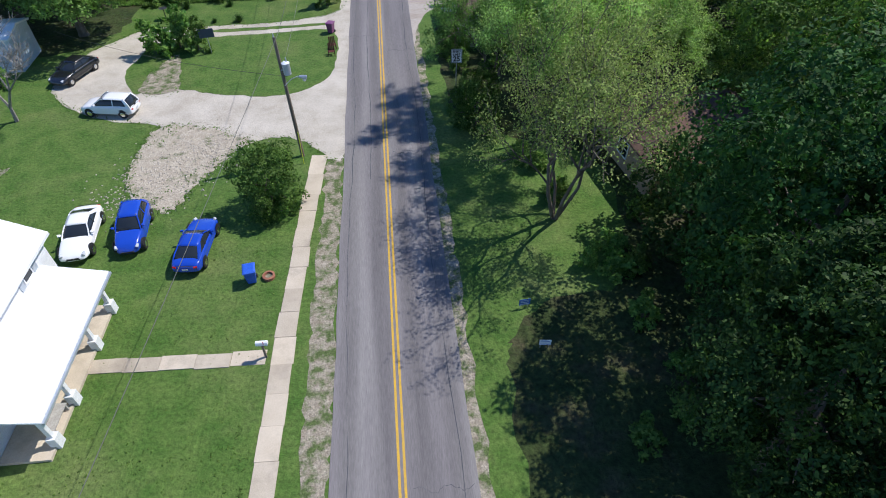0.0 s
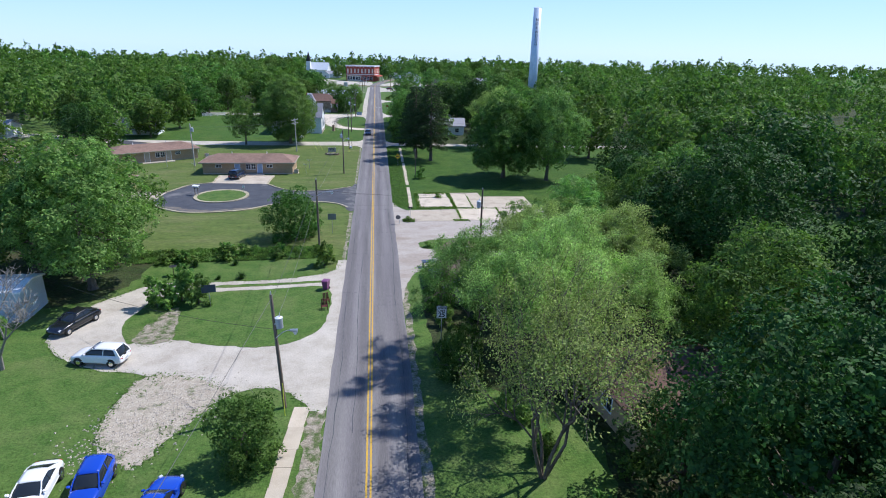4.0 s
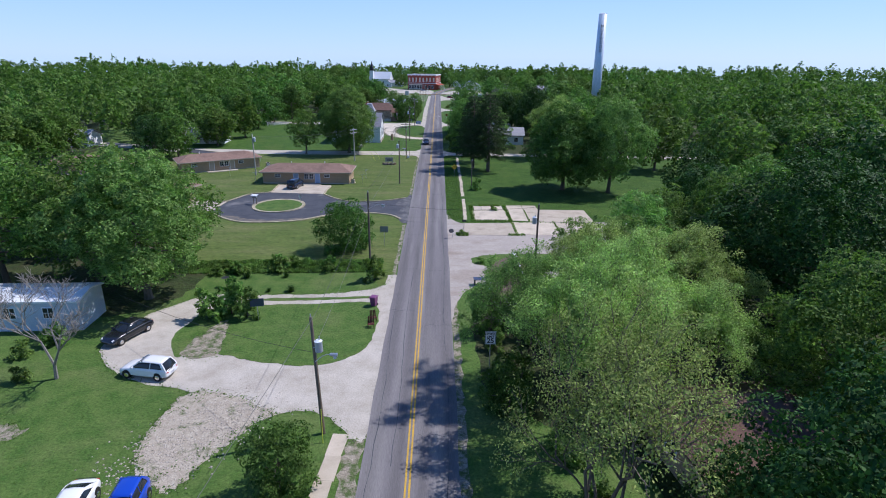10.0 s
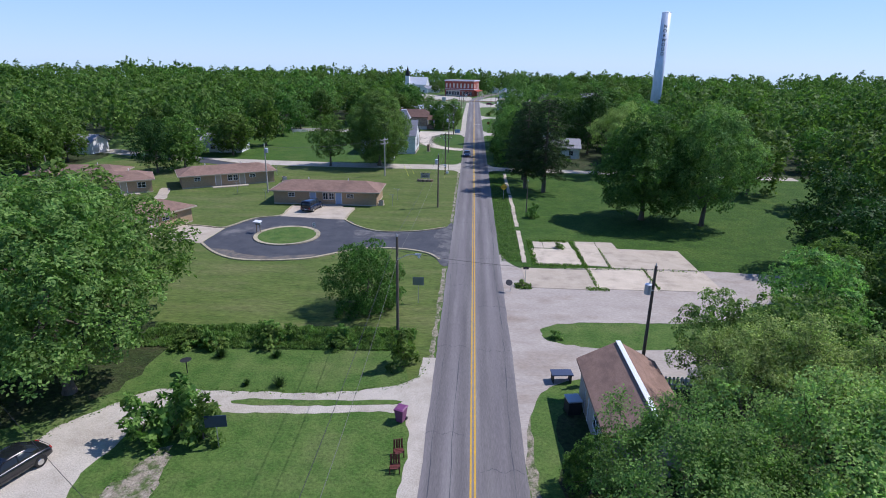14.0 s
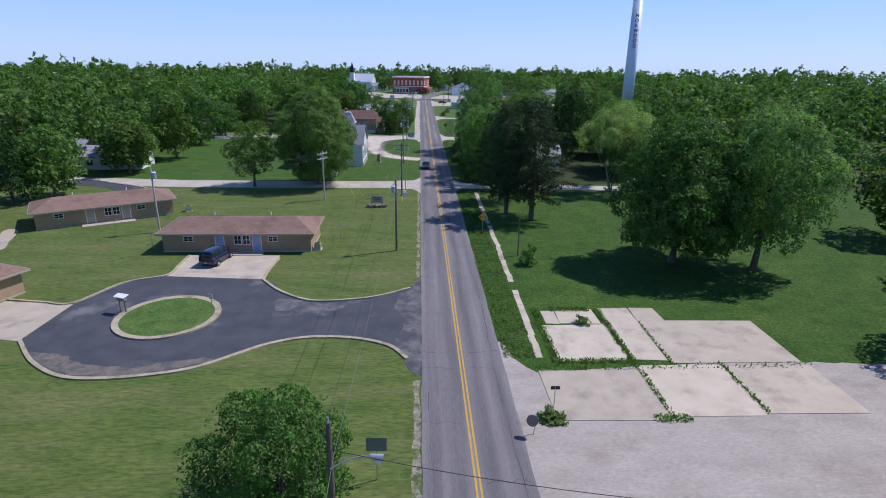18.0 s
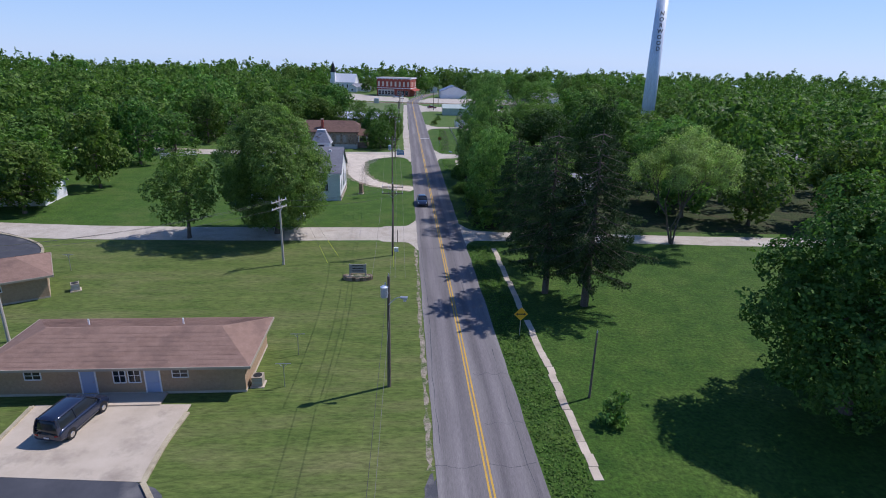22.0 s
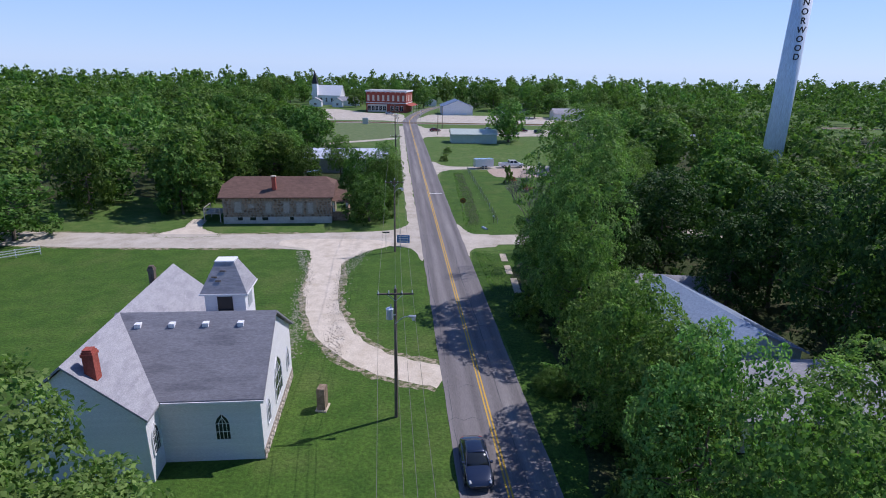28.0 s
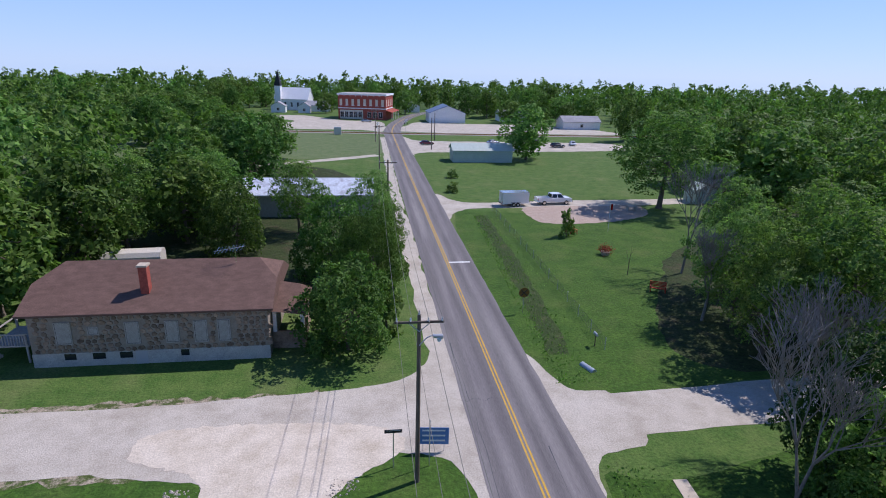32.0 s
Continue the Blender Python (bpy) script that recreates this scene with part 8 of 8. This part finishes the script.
for x, y, a, b, lab in ((-53, 489, 7, 6, "small white gabled outbuilding"), (-34, 500, 12, 7, "white gabled church hall"), (-40, 487, 6, 5, "low white garage beside the church"), (16, 505, 8, 7, "low white gabled shop on the street"), (-16, 512, 10, 8, "tan shop behind the brick store"), (60, 455, 14, 9, "pale metal workshop by the yard"), (80, 420, 16, 9, "long pale shed by the railway")):
    o = thing("outbuilding", x, y, 0, 0, lab, "building")
    w, r = gable_block(-a / 2, a / 2, -b / 2, b / 2, 3.2, 5.2, "y" if a < 9 else "x")
    part("wall", w, M_WHITE, o)
    part("roof", r, M_SHINGLE_G, o)
    window(o, 0, -b / 2, 1.0, 1.2, 1.2, 0)
strip("railway_bed", fine_line([(-220, 405), (-67, 399), (0, 393), (64, 391), (220, 389)], 6), 3.4, 0.02, surface("railway_ballast", (0.26, 0.22, 0.19), (0.36, 0.31, 0.27), 1.0, 0.95, 5, 0.6), "brown stone ballast of the railway", 0.3)
for dd in (-0.75, 0.75):
    strip("rail", fine_line([(-220, 405 + dd), (-67, 399 + dd), (0, 393 + dd), (64, 391 + dd), (220, 389 + dd)], 6), 0.06, 0.16, M_RUST, "rusty steel railway rail")
patch("gravel_lot", [(-90, 408), (-40, 405), (-12, 404), (-3, 400), (-3, 440), (-20, 446), (-40, 470), (-60, 460), (-40, 440), (-50, 425), (-95, 416)], 0.012, M_GRAVEL, "pale gravel yard beside the railway", "lot", 0.4, seed=31)
patch("gravel_lot", [(4.5, 400), (60, 396), (90, 400), (70, 430), (30, 436), (14, 440), (8, 425)], 0.012, M_GRAVEL, "pale gravel yard beside the railway", "lot", 0.4, seed=32)
patch("gravel_lot", [(3.2, 340), (7, 344), (30, 346), (70, 352), (70, 368), (30, 370), (8, 372), (3.2, 382)], 0.012, M_GRAVEL, "pale gravel yard beside the shed", "lot", 0.4, seed=33)
strip("farm_track", fine_line([(-75, 325), (-50, 318), (-30, 322), (-6, 338)], 3), 1.6, 0.012, M_GRAVEL, "pale gravel track across rough grass", 0.3)
patch("meadow", [(-4.8, 342), (-4.8, 386), (-100, 392), (-100, 330), (-50, 325), (-30, 329)], 0.01, surface("rough_grass", (0.09, 0.14, 0.045), (0.15, 0.18, 0.08), 0.5, 0.95, 2.5, 0.7, dist=0.08), "rough pale green field grass", "grass", 0.5, 3, seed=34)
sgx = thing("signal_box", -19, 388, 0, 0, "grey steel railway signal cabinet", "cabinet")
part("body", boxes((-1.2, -0.9, -0.1, 1.2, 0.9, 2.5)), M_STEEL, sgx)
part("door", boxes((-1.0, -0.94, 0.2, -0.05, -0.902, 2.3), (0.05, -0.94, 0.2, 1.0, -0.902, 2.3)), M_STEEL, sgx)
for x, y in ((-5.2, 386), (5.6, 401)):
    cs = thing("crossing_signal", x, y, 0, 0, "railway crossing signal with white crossbuck", "signal")
    part("mast", rods(((0, 0, -0.2), (0, 0, 4.6), 0.07), n=8), M_STEEL, cs)
    part("crossbuck", rods(((-0.6, -0.1, 3.5), (0.6, -0.1, 4.6), 0.1), ((0.6, -0.1, 3.5), (-0.6, -0.1, 4.6), 0.1), n=4), M_SIGNW, cs)
    for s in (-0.5, 0.5):
        part("lamp", rods(((s, -0.15, 2.8), (s, -0.05, 2.8), 0.2), n=14), M_BLACK, cs)
car(31, 364, 20, 4.6, 1.8, "sedan", P_SILVER, "silver car parked on the far gravel")
car(44, 362, -15, 5.0, 1.9, "van", P_DARKRED, "dark red van parked on the far gravel")
car(50, 357, 10, 4.7, 1.8, "wagon", P_BLACK, "black car parked on the far gravel")
car(57, 363, 80, 4.7, 1.8, "sedan", P_WHITE, "white car parked on the far gravel")
car(38, 352, 0, 5.2, 1.9, "van", P_WHITE, "white vehicle parked on the far gravel")

# ---- low planting ----
def spikes(x, y, r, label, n=70, seed=0):
    """A tuft of stiff pointed leaves."""
    rg = np.random.default_rng(seed)
    a, e = rg.uniform(0, 6.28, n), rg.uniform(0.25, 1.4, n)
    d = np.stack([np.cos(a) * np.cos(e), np.sin(a) * np.cos(e), np.sin(e)], 1) * (r * rg.uniform(0.7, 1.1, n))[:, None]
    s = np.stack([-np.sin(a), np.cos(a), 0 * a], 1) * 0.035
    o = np.zeros((n, 3))
    ob = new("yucca", quads_mesh("yucca", np.stack([o - s, o + s, d * 0.6 + s * 0.7, d], 1), M_LEAF_D))
    ob.matrix_basis = pose(x, y, 0)
    tagged(ob, label, "plant", "yucca plants")


for i, (x, y, r) in enumerate(((-20.1, 61.8, 0.9), (-15.7, 62.2, 0.7), (-14.1, 57.9, 0.9), (-16.5, 57.9, 0.5))):
    spikes(x, y, r, "spiky green yucca clump on the lawn", 140, i)
rnd = random.Random(12)
BUSH = [(-5.4, 61.4, 2.4, 1.5), (-18.6, 52.3, 3.0, 2.0), (-16.8, 51.6, 2.4, 1.7), (-20.3, 51.0, 2.6, 1.7), (-6.6, 27.0, 1.0, 0.7), (7.0, 45.5, 1.6, 1.2), (9.3, 108.2, 1.8, 1.2), (11.3, 92.9, 0.6, 0.8), (-30.7, 39.8, 1.1, 0.9), (-33.3, 43.6, 1.2, 1.0), (-32, 46, 1.6, 1.4), (9.4, 178, 1.6, 1.4), (8.6, 185, 1.4, 1.2), (9, 170, 1.5, 1.3), (7.9, 158, 1.4, 1.3), (18.5, 259.5, 3.2, 1.3), (5.4, 79.2, 0.5, 0.9), (7.4, 67.3, 0.6, 0.7), (-7.7, 232, 3.4, 2.2), (-40, 240, 2.6, 1.2), (-45.8, 235.4, 2.8, 1.3), (6.8, 290, 1.5, 1.6), (9, 305, 1.4, 1.7)]
for x, y, h, r in BUSH:
    tree("bush", x, y, h, r, "leafy green bush on the grass", name="bush", category="bush", group="bushes")
for i in range(16):
    x = rnd.uniform(-24, -5.5)
    tree("bush", x, 65.6 + 0.06 * x + rnd.uniform(-0.8, 0.8) - (1.0 if x < -18 else 0), rnd.uniform(0.7, 1.7), rnd.uniform(0.7, 1.3), "overgrown weedy hedge bush", name="bush", category="bush", group="weedy hedge")
for i in range(40):
    y = rnd.uniform(8, 62)
    tree("bush", rnd.uniform(7.5, 20), y, rnd.uniform(0.6, 1.6), rnd.uniform(0.6, 1.3), "leafy undergrowth bush below the trees", name="bush", category="bush", group="undergrowth")
for i in range(60):
    tree("bush", rnd.uniform(8.5, 26), rnd.uniform(153, 210), rnd.uniform(0.8, 2.4), rnd.uniform(0.8, 1.8), "leafy undergrowth bush below the trees", name="bush", category="bush", group="undergrowth")
bare_tree(10.7, 206.2, 12.0, "grey dead tree with bare branches", 71, 0.14, 0.9)
bare_tree(21.8, 231.3, 10, "grey dead tree with bare branches", 72, 0.16, 0.9)
bare_tree(27, 244, 13, "tall bare grey tree among green ones", 73, 0.16, 0.7)
for i in range(16):
    tree("bush", rnd.uniform(10.5, 17), rnd.uniform(199, 209), rnd.uniform(1.2, 3.0), rnd.uniform(1.1, 1.9), "dense leafy brush below the dead trees", name="bush", category="bush", group="undergrowth")
for i in range(26):
    tree("bush", rnd.uniform(5.6, 10.5), rnd.uniform(152, 193), rnd.uniform(0.9, 2.6), rnd.uniform(0.9, 1.7), "leafy undergrowth bush beside the road", name="bush", category="bush", group="undergrowth")
sa = thing("sapling", 20.3, 243.9, 0, 0, "thin bare young tree", "tree")
part("trunk", rods(((0, 0, -0.1), (0.02, 0, 1.2), 0.05), ((0.02, 0, 1.2), (0.15, 0.05, 3.6), 0.035, 0.01), ((0.02, 0, 1.2), (-0.45, 0.1, 3.0), 0.025, 0.008), ((0.08, 0.02, 2.2), (0.4, -0.1, 3.2), 0.015, 0.005), n=5), M_BARK, sa)

# weeds in the slab joints and along the right verge
rng = np.random.default_rng(40)


def weeds(name, pts, size, label, material=M_LEAF, flat=False):
    c = np.array(pts)
    q = leaves(rng, c, np.tile((0, 0, 1.6 if flat else 0.4), (len(c), 1)), size, 0.0 if flat else -1.5)
    tagged(new(name, quads_mesh(name, q, material)), label, "weeds", kind="stuff")


pts = []
for (x0, y0, x1, y1), n in (((7.6, 86.1, 13.4, 86.7), 260), ((13.1, 86.0, 13.7, 96), 420), ((7.2, 86.2, 7.9, 96), 320), ((13.3, 79, 13.7, 86), 160), ((16.3, 86.0, 16.5, 93), 80), ((9, 95.4, 12.6, 96.3), 260), ((19.9, 79.3, 20.2, 86), 120), ((5.8, 85.0, 27, 85.9), 220), ((12.2, 78.6, 14.6, 79.4), 120), ((4.6, 78.4, 6.4, 79.8), 200)):
    pts += [(rng.uniform(x0, x1), rng.uniform(y0, y1), rng.uniform(0.0, 0.2)) for _ in range(int(n * 1.6))]
weeds("weeds", pts, 0.11, "green weeds growing in slab joints")
pts = []
for _ in range(7000):
    y = rng.uniform(87, 146)
    pts.append((rng.uniform(3.5, 6.1), y, rng.uniform(0.0, 0.09)))
weeds("verge_grass", pts, 0.1, "long tufty grass of the verge", M_BLADE, True)

pts = []
while len(pts) < 22000:                                   # the ragged hedge strip across the lawn
    x = rng.uniform(-28, -4.8)
    q = rng.uniform(-2.0, 2.0)
    y = 66.2 + 0.05 * x + q
    h = 0.85 * (0.62 + 1.0 * noise.noise(Vector((x * 0.5, y * 0.8, 1))) + 0.5 * noise.noise(Vector((x * 1.7, y * 1.7, 4)))) * math.exp(-0.5 * (q / 1.3) ** 2)
    if h > 0.12:
        pts.append((x, y, h * rng.uniform(0.55, 1.05)))
weeds("weedy_hedge", pts, 0.11, "ragged weedy hedge strip across the lawn", M_LEAF_M)
pts = []
for _ in range(2600):                                    # rough growth along the ditch and side road
    y = rng.uniform(196, 272)
    if 212.5 < y < 221.5:
        continue
    pts.append((4.3 + 0.06 * max(0, y - 221) + abs(rng.normal(0, 1.6)), y, rng.uniform(0.0, 0.12)))
weeds("ditch_weeds", pts, 0.1, "tall weeds along the roadside ditch")

bm = bmesh.new()
rs = random.Random(91)
for k in range(1500):                                      # stones strewn over the rubble and drive edge
    f = rs.random()
    x, y, s = -12.2 - 4.6 * f + rs.gauss(0, 1.5), 36.6 - 7.0 * f + rs.gauss(0, 1.5), rs.uniform(0.03, 0.085)
    solid(bm, [(x - s, y - s * rs.uniform(0.4, 1), 0), (x + s, y - s * rs.uniform(0.4, 1), 0), (x + s * rs.uniform(0.4, 1), y + s, 0), (x - s * rs.uniform(0.4, 1), y + s, 0), (x + rs.uniform(-0.4, 0.4) * s, y + rs.uniform(-0.4, 0.4) * s, s * rs.uniform(0.6, 1.0) + 0.02)], [(0, 1, 4), (1, 2, 4), (2, 3, 4), (3, 0, 4)])
for k in range(2400):                                     # and along the church drive
    y = rs.uniform(183, 213)
    xc = -14.2 - 1.0 * min(1, (y - 183) / 14)
    w = 1.9 + max(0, y - 203) * 0.25
    x, s = xc + rs.choice((-1, 1)) * (w + rs.gauss(0, 0.5)), rs.uniform(0.03, 0.09)
    solid(bm, [(x - s, y - s * rs.uniform(0.4, 1), 0), (x + s, y - s * rs.uniform(0.4, 1), 0), (x + s * rs.uniform(0.4, 1), y + s, 0), (x - s * rs.uniform(0.4, 1), y + s, 0), (x, y, s * rs.uniform(0.6, 1.0) + 0.03)], [(0, 1, 4), (1, 2, 4), (2, 3, 4), (3, 0, 4)])
tagged(part("loose_stones", bm, surface("pale_loose_stone", (0.36, 0.32, 0.26), (0.48, 0.43, 0.37), 3, 0.95, 12, 0.3, isle=0.3)), "pale loose stones strewn over the drive edge", "stones", kind="stuff")


def within(poly, x, y):
    hit = False
    for (xa, ya), (xb, yb) in zip(poly, poly[-1:] + poly[:-1]):
        if (ya > y) != (yb > y) and x < (xb - xa) * (y - ya) / (yb - ya) + xa:
            hit = not hit
    return hit


bare = [o for nm, o in OUTLINES if nm in ("gravel_drive", "rubble", "gravel_lot", "cul_de_sac", "concrete_drive", "bare_earth", "slab")]
green = [o for nm, o in OUTLINES if nm in ("lawn", "island_lawn")]
pts = []
for o in [o for nm, o in OUTLINES if nm in ("gravel_drive", "rubble", "bare_earth") and min(q[1] for q in o) < 230]:
    for (xa, ya), (xb, yb) in zip(o, o[1:]):              # grass creeping over the gravel edges
        for _ in range(int(math.hypot(xb - xa, yb - ya) * 16) + 1):
            t = rng.uniform(0, 1)
            pts.append((xa + (xb - xa) * t + rng.normal(0, 0.22), ya + (yb - ya) * t + rng.normal(0, 0.22), rng.uniform(0.0, 0.06)))
pts = [p for p in pts if abs(p[0] - 0.15) > 3.5]
weeds("edge_grass", pts, 0.075, "grass creeping over gravel edges", M_BLADE, True)
pts = []
while len(pts) < 6000:                                   # tufts that break up the first lawns
    x, y = rng.uniform(-34, -6.4), 9 + 56 * rng.uniform(0, 1) ** 1.25
    if noise.noise(Vector((x * 0.5, y * 0.5, 7))) < rng.uniform(-0.5, 0.5):
        continue
    if any(within(o, x, y) for o in bare) and not any(within(o, x, y) for o in green):
        continue
    pts.append((x, y, rng.uniform(0.0, 0.045)))
weeds("lawn_tufts", pts, 0.05, "short tufts in the mown lawn", M_BLADE, True)
